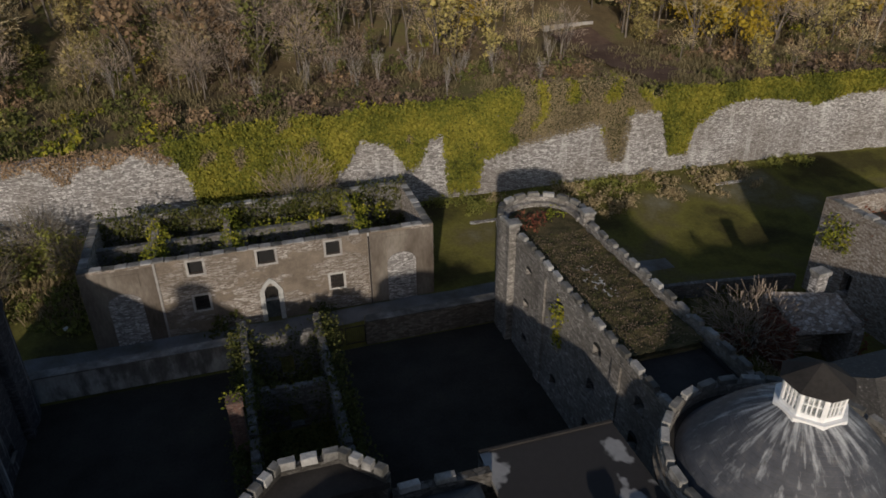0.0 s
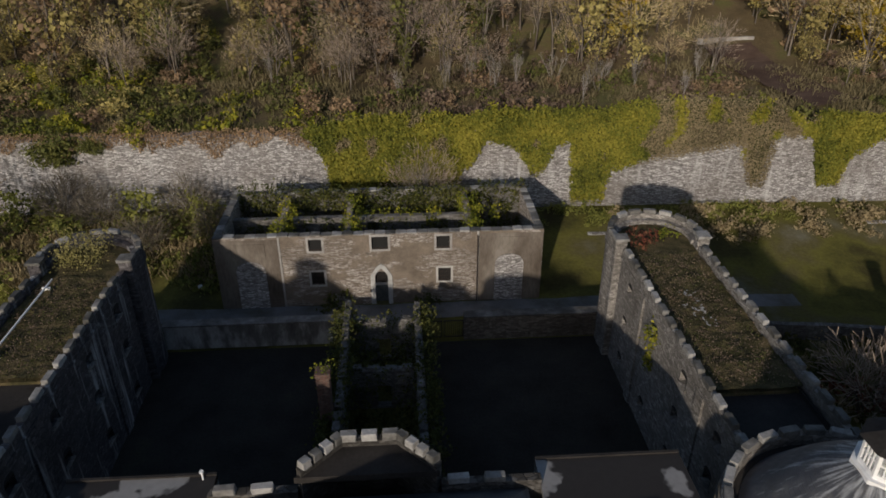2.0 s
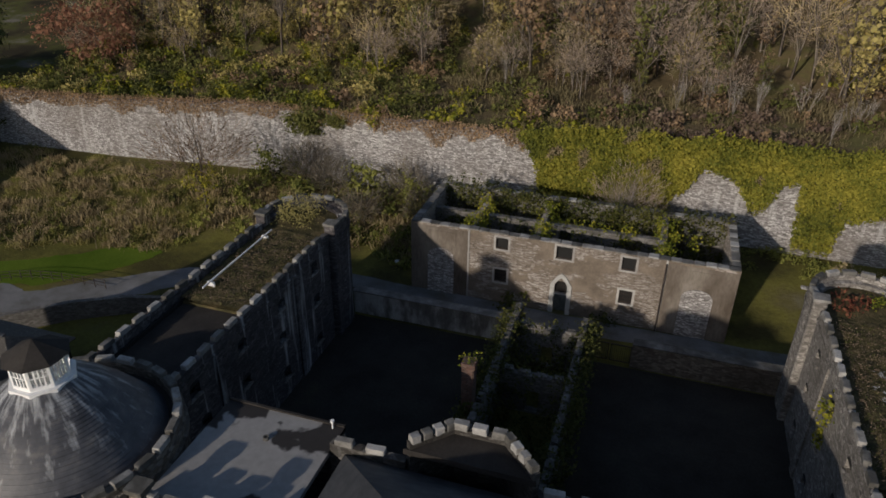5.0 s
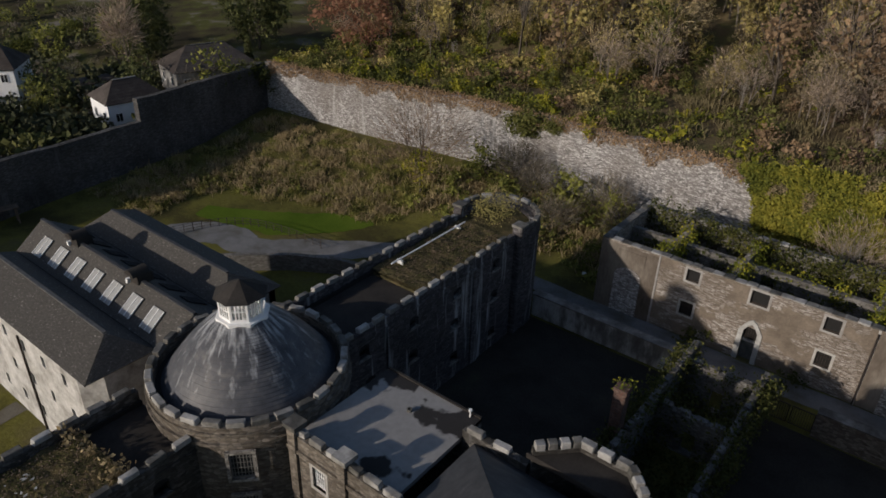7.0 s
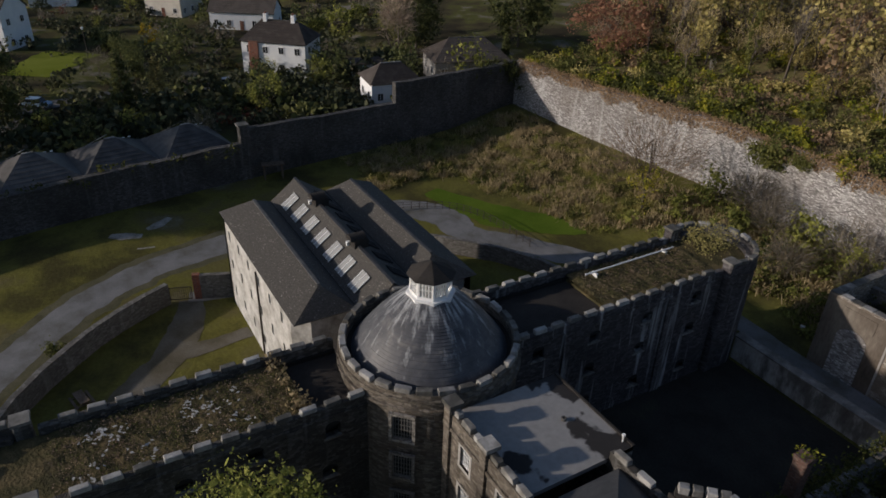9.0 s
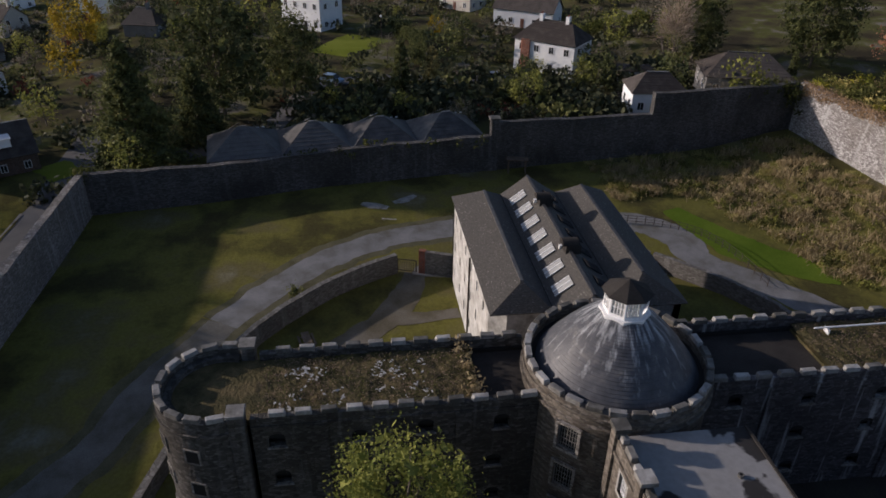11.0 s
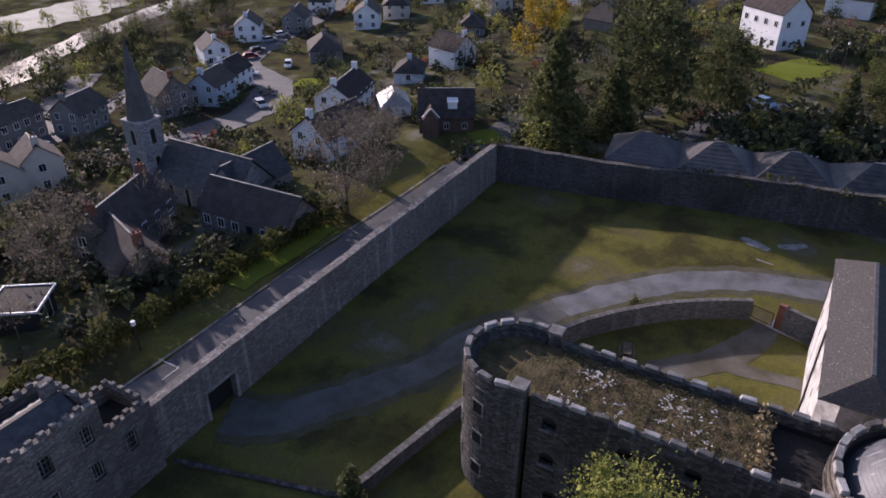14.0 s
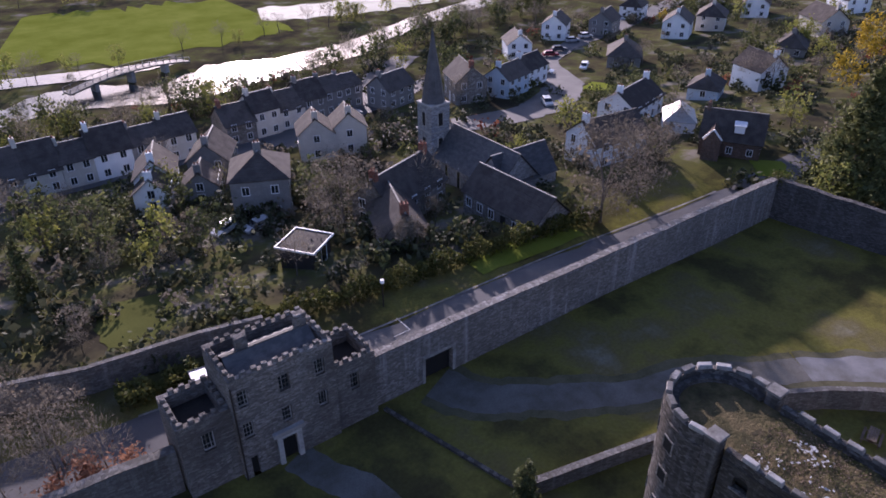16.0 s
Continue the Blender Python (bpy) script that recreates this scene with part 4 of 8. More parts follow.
# ---- the roofless ruin ----
ruin = thing("roofless_ruin", "long roofless two-storey stone ruin with ivy", "ruin")
X0, X1, Y0, Y1, HT = -15.1, 15.1, 52.0, 62.6, 7.55
fw = [(8.55, 9.75, 6.0, 7.2), (14.3, 15.8, 6.0, 7.3), (20.25, 21.5, 5.9, 7.2), (8.55, 9.75, 2.4, 3.8), (20.4, 21.6, 2.4, 3.8), (14.45, 15.65, -0.1, 3.6)]
part("front_wall", wall_run(Build(), (X0, Y0), (X1, Y0), 0.7, -0.6, HT, fw), RUIN_FRONT, ruin, "weathered rubble front with patches of old render")
for p, q, ops in (((X1, Y0 + 0.7), (X1, Y1 - 0.7), []), ((X0, Y1 - 0.7), (X0, Y0 + 0.7), []), ((X1, Y1), (X0, Y1), [(9, 10, 5, 6.2), (16, 17, 5, 6.2)])):
    part("outer_wall", wall_run(Build(), p, q, 0.7, -0.4, HT - 0.1, ops), WALL_DARK if p[1] == q[1] else RUIN_STONE, ruin)
for x in (-9.2, -2.8, 8.8):
    part("cross_wall", wall_run(Build(), (x, Y0 + 0.7), (x, Y1 - 0.7), 0.6, -0.4, 6.9 if x < 0 else 7.2), RUIN_STONE, ruin)
part("spine_wall", wall_run(Build(), (8.8, 58.2), (X0 + 0.7, 58.2), 0.6, -0.4, 6.6, [(2.2, 3.1, 5.0, 6.2), (3.5, 4.4, 5.0, 6.2), (9, 10.2, 3.0, 6.0)]), WALL_DARK, ruin)
part("room_floor", Build().box(X0 + 0.7, Y0 + 0.7, -0.2, X1 - 0.7, Y1 - 0.7, 3.0), SOIL, ruin, "fallen earth and rubble inside the ruin")
for i, (s0, s1, z0, z1) in enumerate(fw[:5]):
    win = barred_window(ruin, pose(X0 + (s0 + s1) / 2, Y0 + 0.01, z0, 0, 0, 180), s1 - s0, z1 - z0, 5 if i > 2 else 0, IRON, 0 if i < 3 else 2, surround=ASHLAR, pane=False)
dr = part("doorway", frame_ring(1.2, 3.25, 0.42, -0.15, 0.12, 0.8), LICHEN, ruin, "pale dressed stone pointed door surround", m=pose(X0 + 15.05, Y0, -0.05, 0, 0, 180))
part("door", Build().box(-0.58, -0.5, 0, 0.58, -0.42, 2.1), mottled("old_door", [(0.3, (0.05, 0.06, 0.06)), (0.7, (0.12, 0.13, 0.13))], 2, 8), dr)
part("transom", Build().box(-0.6, -0.4, 2.1, 0.6, -0.1, 2.25), ASHLAR, dr)
part("fanlight", Build().box(-0.6, -0.5, 2.25, 0.6, -0.44, 3.9), DARK_IN, dr)
for i in range(5):
    part("bar", Build().box(-0.02, -0.3, 2.25, 0.02, -0.26, 3.7), IRON, dr, m=pose(-0.4 + 0.2 * i, 0, 0))
for x0, x1 in ((X0 + 0.02, -9.3), (9.1, X1 - 0.02)):
    part("render_patch", Build().box(x0, Y0 - 0.03, -0.3, x1, Y0 + 0.02, HT - 0.25), OLD_RENDER, ruin, "smooth stained brown render")
for xa in (-12.0, 12.0):
    arch = [(-1.35, 0), (1.35, 0)] + [(1.35 * math.cos(radians(a)), 4.1 + 1.0 * math.sin(radians(a))) for a in range(0, 181, 20)]
    ab = Build()
    ab.v = [(x, y, z) for y in (-0.02, 0.05) for x, z in arch]
    n = len(arch)
    ab.f = [tuple(range(n)), tuple(reversed(range(n, 2 * n)))] + [(i, n + i, n + (i + 1) % n, (i + 1) % n) for i in range(n)]
    part("blind_arch", ab, WALL_PALE, ruin, "blocked arch of bare rubble", m=pose(xa, Y0 - 0.07, 0.0))
    part("panel", Build().box(-1.5, -0.08, 5.6, 1.5, 0, 6.9), OLD_RENDER, ruin, "shallow raised render panel", m=pose(xa, Y0, 0))
for xs in (-9.2, 9.0):
    part("quoin_strip", Build().box(xs - 0.09, Y0 - 0.07, -0.4, xs + 0.09, Y0 - 0.001, HT), ASHLAR, ruin)
part("drain_pipe", Build().ring(8.97, Y0 - 0.18, 0.03, 0.07, 0.0, HT - 0.3, 0, 360, 8), IRON, ruin)
for p, q, z in (((X0, Y0 + 0.35), (X1, Y0 + 0.35), HT), ((X1 - 0.35, Y0), (X1 - 0.35, Y1), HT - 0.1), ((X0 + 0.35, Y0), (X0 + 0.35, Y1), HT - 0.1), ((X0, Y1 - 0.35), (X1, Y1 - 0.35), HT - 0.1)):
    L = (Vector(q) - Vector(p)).length
    n = int(L / 0.95)
    for i in range(n):
        part("wall_top_stone", MERLON[i % 5], None, ruin, m=along(p, q, (i + 0.5) * L / n, z - 0.03) @ Matrix.Diagonal((0.93, 1.2, RND.uniform(0.10, 0.26), 1)))

# ---- the gabled range ----
RANGE_SLATE = mottled("lichened_slate", [(0.3, (0.05, 0.047, 0.043)), (0.55, (0.075, 0.07, 0.064)), (0.64, (0.10, 0.095, 0.086)), (0.70, (0.30, 0.29, 0.27))], 5.0, 9, 0.75, 0.3, 0.4, 0.02, squash=(1, 1, 2.5))
gr = thing("gabled_range", "pale stone range with three slate roofs and skylights", "building")
GX0, GX1, GY0, GY1 = -48.9, -29.0, 8.3, 23.4
STUCCO = mottled("pale_patched_render", [(0.30, (0.20, 0.19, 0.175)), (0.45, (0.36, 0.355, 0.34)), (0.62, (0.52, 0.515, 0.505)), (0.8, (0.36, 0.35, 0.33))], 0.6, 4, 0.9, 0.2, 0.3)
sops = [(1.6 + i * 2.95, 2.1 + i * 2.95, z, z + 1.0) for i in range(6) for z in (1.6, 4.6, 7.6)]
part("south_wall", wall_run(Build(), (GX0, GY0), (GX1 - 1.2, GY0), 0.6, -0.4, 9.75, sops), STUCCO, gr, "patchy pale rendered wall with narrow windows")
for s0, s1, z0, z1 in sops:
    part("window", Build().box(GX0 + s0, GY0 + 0.3, z0, GX0 + s1, GY0 + 0.36, z1), GLASS, gr)
part("drain_pipe", Build().ring(-38.5, GY0 - 0.1, 0.03, 0.08, 0.1, 8.9, 0, 360, 8), IRON, gr)
part("corner_wall", Build().prism([(GX1 - 1.2, GY0), (GX1, GY0 + 1.2), (GX1, GY1), (GX1 - 0.6, GY1), (GX1 - 0.6, GY0 + 1.4), (GX1 - 1.4, GY0 + 0.6)], -0.4, 9.75), STUCCO, gr)
part("west_wall", wall_run(Build(), (GX0, GY1), (GX0, GY0), 0.6, -0.4, 9.75), STUCCO, gr)
part("north_wall", wall_run(Build(), (GX1, GY1), (GX0, GY1), 0.6, -0.4, 9.75), STUCCO, gr)
V1, V2, EZ, RZ = 13.0, 18.6, 9.8, 11.8
for y0, y1, rx, z1, hip in ((GY0 - 0.25, V1, 10.9, 11.3, 2.2), (V1, V2, 15.6, RZ, 0), (V2, GY1 + 0.25, 20.6, 11.5, 2.2)):
    xw, xe = GX0 - 0.1, GX1 + (1.5 if not hip else 0.5)
    ra, rb = (xw + hip * 0.9, rx, z1), (xe - hip, rx, z1)
    slated(gr, "roof_slope", ((xw, y0, EZ), (xe, y0, EZ), rb, ra), 14, label="dark slate roof slope with lichen spots", material=RANGE_SLATE)
    slated(gr, "roof_slope", ((xe, y1, EZ), (xw, y1, EZ), ra, rb), 14, material=RANGE_SLATE)
    part("ridge", Build().box(ra[0], rx - 0.13, z1 - 0.04, rb[0], rx + 0.13, z1 + 0.08), SLATE, gr)
    if hip:
        slated(gr, "hip_slope", ((xe, y0, EZ), (xe, y1, EZ), rb, rb), 14, material=RANGE_SLATE)
        slated(gr, "hip_slope", ((xw, y1, EZ), (xw, y0, EZ), ra, ra), 14, material=RANGE_SLATE)
    else:
        for x0, sg_ in ((xw + 0.05, 1), (xe - 0.55, 1)):
            sec = [(y0 + 0.05, EZ - 3), (y1 - 0.05, EZ - 3), (y1 - 0.05, EZ - 0.05), (rx, z1 - 0.1), (y0 + 0.05, EZ - 0.05)]
            part("gable_end", Build().add([(x, y, z) for x in (x0, x0 + 0.5) for y, z in sec], [(4, 3, 2, 1, 0), (5, 6, 7, 8, 9)] + [(i, (i + 1) % 5, 5 + (i + 1) % 5, 5 + i) for i in range(5)]), STUCCO, gr)
        part("verge", Build().box(xw - 0.04, y0, 0, xw + 0.3, y0 + 0.01, 0.02), COPING, gr, m=pose(0, 0, EZ))
for y in (V1, V2):
    part("valley_gutter", Build().box(GX0, y - 0.25, EZ - 0.25, GX1, y + 0.25, EZ + 0.06), ROOF_DARK, gr)
SKYG = plain("milky_skylight", (0.31, 0.315, 0.31), 0.45)
ang = math.degrees(math.atan2(RZ - EZ, 15.6 - V1))
for i in range(7):
    q = pose(-46.2 + i * 2.62, V1 + 1.15, EZ + 1.15 * (RZ - EZ) / (15.6 - V1), ang, 0, 0)
    sk = part("skylight", Build().box(-0.62, -0.85, 0.06, 0.62, 0.85, 0.14), SKYG, gr, "milky glazed skylight", m=q)
    for k in range(3):
        part("glazing_bar", Build().box(-0.03, -0.85, 0.14, 0.03, 0.85, 0.18), WHITE, sk, m=pose(-0.6 + k * 0.6, 0, 0))
    ang2 = math.degrees(math.atan2(RZ - EZ, V2 - 15.6))
    q = pose(-46.2 + i * 2.62, V2 - 1.3, EZ + 1.3 * (RZ - EZ) / (V2 - 15.6), -ang2, 0, 0)
    part("skylight", Build().box(-0.62, -0.8, 0.06, 0.62, 0.8, 0.14), GLASS, gr, m=q)
for x in (-43.0, -34.4):
    ch = part("roof_cowl", Build().box(-0.55, -0.5, 0, 0.55, 0.75, 0.75), ROOF_DARK, gr, "dark arched roof ventilator", m=pose(x, 15.75, 11.55))
    part("cowl_hood", Build().prism([(0.55 * math.cos(radians(a)), 0.45 * math.sin(radians(a))) for a in range(0, 181, 20)], -0.55, 0.8, pose(0, 0, 0.75, 90, 0, 0)), ROOF_DARK, ch)
    part("flashing", Build().box(-0.75, -0.75, -0.1, -0.5, 0.4, 0.25), WHITE, ch)

eg = thing("gabled_range", "stone range with slate roofs beside the east rotunda", "building")
part("wall", wall_run(Build(), (30.2, 8.3), (50.0, 8.3), 0.6, -0.4, 8.3), STUCCO, eg)
part("wall", wall_run(Build(), (50.0, 8.9), (50.0, 22.8), 0.6, -0.4, 8.3), STUCCO, eg)
part("wall", wall_run(Build(), (50.0, 23.4), (30.2, 23.4), 0.6, -0.4, 8.3), STUCCO, eg)
part("wall", wall_run(Build(), (30.2, 22.8), (30.2, 8.9), 0.6, -0.4, 8.3), STUCCO, eg)
hip_roof(eg, 30.0, 8.1, 50.2, 15.85, 8.32, 10.3, 2.2, 14, RANGE_SLATE)
hip_roof(eg, 30.0, 15.85, 50.2, 23.6, 8.32, 10.3, 2.2, 14, RANGE_SLATE)

# ---- low walls round the side yard ----
ragged_wall("curved_wall", [(-51.3, 2.4), (-50.2, 0.1), (-48.8, -2.3), (-47.2, -4.6), (-45.2, -6.8), (-42.8, -9.2), (-40.2, -11.3), (-37.4, -13.0), (-34.4, -14.4), (-31, -15.5)], [2.3, 2.25, 2.2, 2.2, 2.15, 2.15, 2.1, 2.1, 2.1, 2.1], 0.55, WALL_DARK, "low curved stone wall with flat coping", jag=0.04, step=1.0)
ragged_wall("front_yard_wall", [(-31, -15.5), (-26.6, -16.3), (-21.0, -17.8), (-13.0, -19.6)], [1.7, 1.6, 1.4, 1.4], 0.6, WALL_DARK, "low stone wall with pale coping before the tower", jag=0.03, step=1.0)
ragged_wall("brick_wall_end", [(-50.6, 4.9), (-50.35, 5.55)], [2.8, 2.8], 0.5, BRICK_RED, "short red brick wall end", jag=0.02)
ragged_wall("brick_side_wall", [(-50.35, 5.55), (-49.3, 8.4)], [2.7, 2.7], 0.5, WALL_DARK, "short dark stone wall beside the range", jag=0.02)
ragged_wall("path_side_wall", [(-49, 30.5), (-43, 36.0), (-38.5, 38.8), (-33, 40.5)], [1.9, 1.9, 1.8, 1.7], 0.5, WALL_DARK, "low dark wall beside the gravel path", jag=0.04, step=1.0)
ragged_wall("court_wall", [(-48.6, 23.6), (-49.5, 30.5)], [1.8, 1.8], 0.5, WALL_DARK, "low dark wall beside the slate-roofed range", jag=0.04)
ragged_wall("forecourt_wall", [(-9.3, -33.4), (-11.1, -26.5), (-12.8, -20.0)], [0.25, 0.25, 0.3], 0.35, LIME_DARK, "low dark wall edging the gatehouse lawn", jag=0.03, step=1.0)
ragged_wall("garden_wall_south", [(-5.5, -49.6), (0.6, -50.6), (10.2, -51.3), (15.8, -53.0), (40, -57.0)], [2.5, 2.7, 2.8, 2.8, 2.8], 0.5, WALL_DARK, "dark garden wall across the road from the gatehouse", jag=0.06, step=1.2)
sg = thing("side_gate", "grey metal side gate between low walls", "gate")
sgl = part("gate_leaf", frame_ring(2.0, 1.3, 0.07, -0.03, 0.03), IRON, sg, m=pose(-51.0, 3.7, 0.2, 0, 0, 72))
for i in range(10):
    part("bar", Build().box(-0.02, -0.02, 0, 0.02, 0.02, 1.3), IRON, sgl, m=pose(-0.9 + 0.2 * i, 0, 0))
pf = thing("path_railing", "thin metal railing along the gravel path", "railing")
for i in range(22):
    a = i / 21
    p = Vector((-60, 29.5)).lerp(Vector((-44, 41.5)), a) + Vector((-3.5, 3.5)) * math.sin(math.pi * a)
    part("post", Build().box(-0.03, -0.03, 0, 0.03, 0.03, 1.1), IRON, pf, m=pose(p.x, p.y, 0))
    if i:
        mid, d = (p + last) / 2, p - last
        for z in (0.35, 0.7, 1.05):
            part("rail", Build().box(-d.length / 2, -0.02, -0.02, d.length / 2, 0.02, 0.02), IRON, pf, m=pose(mid.x, mid.y, z, 0, 0, math.degrees(math.atan2(d.y, d.x))))
    last = p
pt = thing("picnic_table", "brown wooden picnic table with two benches", "table", m=pose(-39.4, -6.6, 0, 0, 0, 15))
PLANK = mottled("brown_timber", [(0.3, (0.09, 0.065, 0.045)), (0.7, (0.17, 0.13, 0.10))], 1.5, 9, 0.8)
for k in range(4):
    part("plank", Build().box(-0.9, -0.37 + k * 0.19, 0.72, 0.9, -0.2 + k * 0.19, 0.77), PLANK, pt)
for y in (-0.75, 0.55):
    part("bench", Build().box(-0.9, y, 0.42, 0.9, y + 0.2, 0.46), PLANK, pt)
for x in (-0.65, 0.65):
    part("trestle", Build().prism([(-0.75, 0.34), (0.75, 0.34), (0.75, 0.42), (0.2, 0.42), (0.15, 0.72), (-0.15, 0.72), (-0.2, 0.42), (-0.75, 0.42)], -0.04, 0.04, pose(x, 0, 0, 90, 0, 90)), PLANK, pt)
    for y in (-0.6, 0.6):
        part("leg", Build().box(x - 0.035, y - 0.05, 0, x + 0.035, y + 0.05, 0.36), PLANK, pt)

# ---- gatehouse ----
gh = thing("gatehouse", "grey castellated stone gatehouse with side turrets", "gatehouse")


GATE_STONE = stone("gatehouse_stone", (0.128, 0.118, 0.108), (0.192, 0.18, 0.166), (0.285, 0.27, 0.252), 2.4, stain=(0.06, 0.054, 0.05), stain_amount=0.75, joint=(0.105, 0.098, 0.09), flat=3.0)
GATE_MERLON = [block_mesh("merlon", 0.46, 0.36, 0.36, GATE_STONE, 130 + i, 0.03, 0.06) for i in range(3)]


def castle_box(x0, y0, x1, y1, z1, front_ops):
    for k, (p, q) in enumerate((((x1, y1), (x0, y1)), ((x0, y1 - 0.5), (x0, y0 + 0.5)), ((x0, y0), (x1, y0)), ((x1, y0 + 0.5), (x1, y1 - 0.5)))):
        part("wall", wall_run(Build(), p, q, 0.5, -0.8, z1, front_ops if k == 0 else []), GATE_STONE, gh)
        u = (Vector(q) - Vector(p)).normalized()
        for i in range(int((Vector(q) - Vector(p)).length / 0.84)):
            part("merlon", GATE_MERLON[i % 3], None, gh, m=along(p, q, 0.4 + i * 0.84, z1 - 0.02, 0.25))
    part("roof", Build().box(x0 + 0.5, y0 + 0.5, z1 - 1.5, x1 - 0.5, y1 - 0.5, z1 - 1.2), ROOF_DARK, gh)


cops = [(3.2 - 2.75, 3.2 - 1.95, z, z + 1.5) for z in (4.0, 7.1)] + [(3.2 + 3.45, 3.2 + 4.25, z, z + 1.5) for z in (3.8, 7.0)] + [(3.2 + 0.45, 3.2 + 1.35, 7.0, 8.5), (3.2 + 0.35, 3.2 + 1.15, 3.9, 5.4), (3.2, 3.2 + 1.25, -0.3, 2.6), (3.2 - 2.6, 3.2 - 2.0, 0.0, 2.0)]
castle_box(-5.1, -38.6, 3.2, -33.3, 9.75, cops)
castle_box(3.21, -38.5, 7.2, -34.0, 6.9, [(1.6, 2.5, 3.9, 5.6)])
castle_box(-8.9, -38.0, -5.11, -33.6, 6.7, [(1.4, 2.2, 3.7, 5.4)])
for s0, s1, z0, z1 in cops[:6]:
    barred_window(gh, pose(3.2 - (s0 + s1) / 2, -33.3, z0), s1 - s0, z1 - z0, 2, COPING, 2, surround=GATE_STONE)
barred_window(gh, pose(7.2 - 2.05, -34.0, 3.9), 0.9, 1.7, 2, COPING, 2, surround=GATE_STONE)
barred_window(gh, pose(-5.1 - 1.8, -33.6, 3.7), 0.8, 1.7, 2, COPING, 2, surround=GATE_STONE)
gd = part("doorway", frame_ring(1.25, 2.85, 0.4, -0.1, 0.25), ASHLAR, gh, "broad dressed stone door surround", m=pose(-0.62, -33.3, -0.25))
part("door", Build().box(-0.62, -0.4, 0, 0.62, -0.32, 2.85), DARK_IN, gd)
part("door_head", Build().box(-1.3, 0.0, 3.2, 1.3, 0.35, 3.6), ASHLAR, gd)
part("side_door", Build().box(0, -33.7, -0.3, 0.6, -33.62, 2.0), DARK_IN, gh, m=pose(2.0, 0, 0))
slated(gh, "roof_slope", ((-4.4, -33.9, 8.9), (2.6, -33.9, 8.9), (2.6, -36.0, 10.0), (-4.4, -36.0, 10.0)), 7)
part("roof_ridge", Build().box(-4.4, -36.15, 9.98, 2.6, -35.85, 10.12), COPING, gh)
slated(gh, "roof_slope", ((2.6, -38.0, 8.9), (-4.4, -38.0, 8.9), (-4.4, -36.0, 10.0), (2.6, -36.0, 10.0)), 7)
for x in (-3.9, 0.9):
    ck = part("chimney", block_mesh("chimney", 0.9, 0.7, 2.2, GATE_STONE, 70), None, gh, m=pose(x, -36.3, 8.9))
part("downpipe", Build().ring(3.15, -33.2, 0.03, 0.07, -0.3, 9.2, 0, 360, 8), IRON, gh)
gt = thing("wall_gate", "dark double timber gate in the boundary wall", "gate")
for x0 in (-17.4, -15.845):
    part("leaf", Build().box(x0, -34.9, -0.7, x0 + 1.55, -34.8, 2.8), DARK_IN, gt)
part("gate_surround", frame_ring(3.1, 3.3, 0.3, -0.02, 0.06), COPING, gt, "dressed stone jambs", m=pose(-15.85, -34.2, -0.6))

# ---- ruins beyond the east wing ----
er = thing("east_ruin", "roofless rubble ruin with plants on its walls", "ruin")
for p, q, ops in (((49.5, 42), (49.5, 24), [(4, 5, 2, 4), (11, 12, 5, 6.4)]), ((50.3, 24), (63.2, 24), []), ((64, 24), (64, 42), []), ((63.2, 42), (50.3, 42), [])):
    part("wall", wall_run(Build(), p, q, 0.8, -0.5, 9.6, ops), RUIN_STONE, er)
for i in range(15):
    part("wall_top_stone", MERLON[i % 5], None, er, m=pose(49.9, 24.6 + i * 1.15, 9.58, 0, 0, 90) @ Matrix.Diagonal((1.0, 1.25, RND.uniform(0.15, 0.45), 1)))
part("fallen_floor", Build().box(50.3, 24.8, -0.3, 63.2, 41.2, 7.6), SOIL, er)
oh = thing("small_outhouse", "small ruined outhouse with sloping stone top and chimney", "ruin")
part("back_wall", wall_run(Build(), (43.6, 33.6), (38.6, 35.6), 0.6, -0.4, 5.2), RUIN_STONE, oh)
part("side_wall", wall_run(Build(), (43.4, 30.0), (44.2, 33.6), 0.6, -0.4, 5.0), RUIN_STONE, oh)
part("side_wall", wall_run(Build(), (38.7, 35.4), (38.3, 31.5), 0.6, -0.4, 4.4), BRICK_RED, oh)
part("slab_roof", Build().add([(38.6, 31.4, 4.2), (43.8, 30.0, 4.3), (43.9, 33.4, 5.6), (38.9, 35.2, 5.6), (38.6, 31.4, 3.9), (43.8, 30.0, 4.0), (43.9, 33.4, 5.3), (38.9, 35.2, 5.3)], [(0, 1, 2, 3), (7, 6, 5, 4), (0, 4, 5, 1), (1, 5, 6, 2), (2, 6, 7, 3), (3, 7, 4, 0)]), RUIN_STONE, oh, "weathered sloping stone top")
oc = part("chimney", block_mesh("chimney", 1.0, 0.9, 2.6, WALL_PALE, 81, 0.05), None, oh, m=pose(42.6, 34.3, 4.6))
part("cap", block_mesh("cap", 1.25, 1.1, 0.3, COPING, 82), None, oc, m=pose(0, 0, 2.58))
part("front_pillar", block_mesh("front_pillar", 0.7, 0.7, 4.2, RUIN_STONE, 83), None, oh, m=pose(43.4, 30.2, -0.2))
ragged_wall("east_yard_wall", [(27.5, 42.5), (33, 44.3), (41, 43.2), (48.5, 42.0)], [1.6, 1.6, 1.5, 1.5], 0.5, WALL_DARK, "low dark wall along the lawn", jag=0.08, step=1.2)

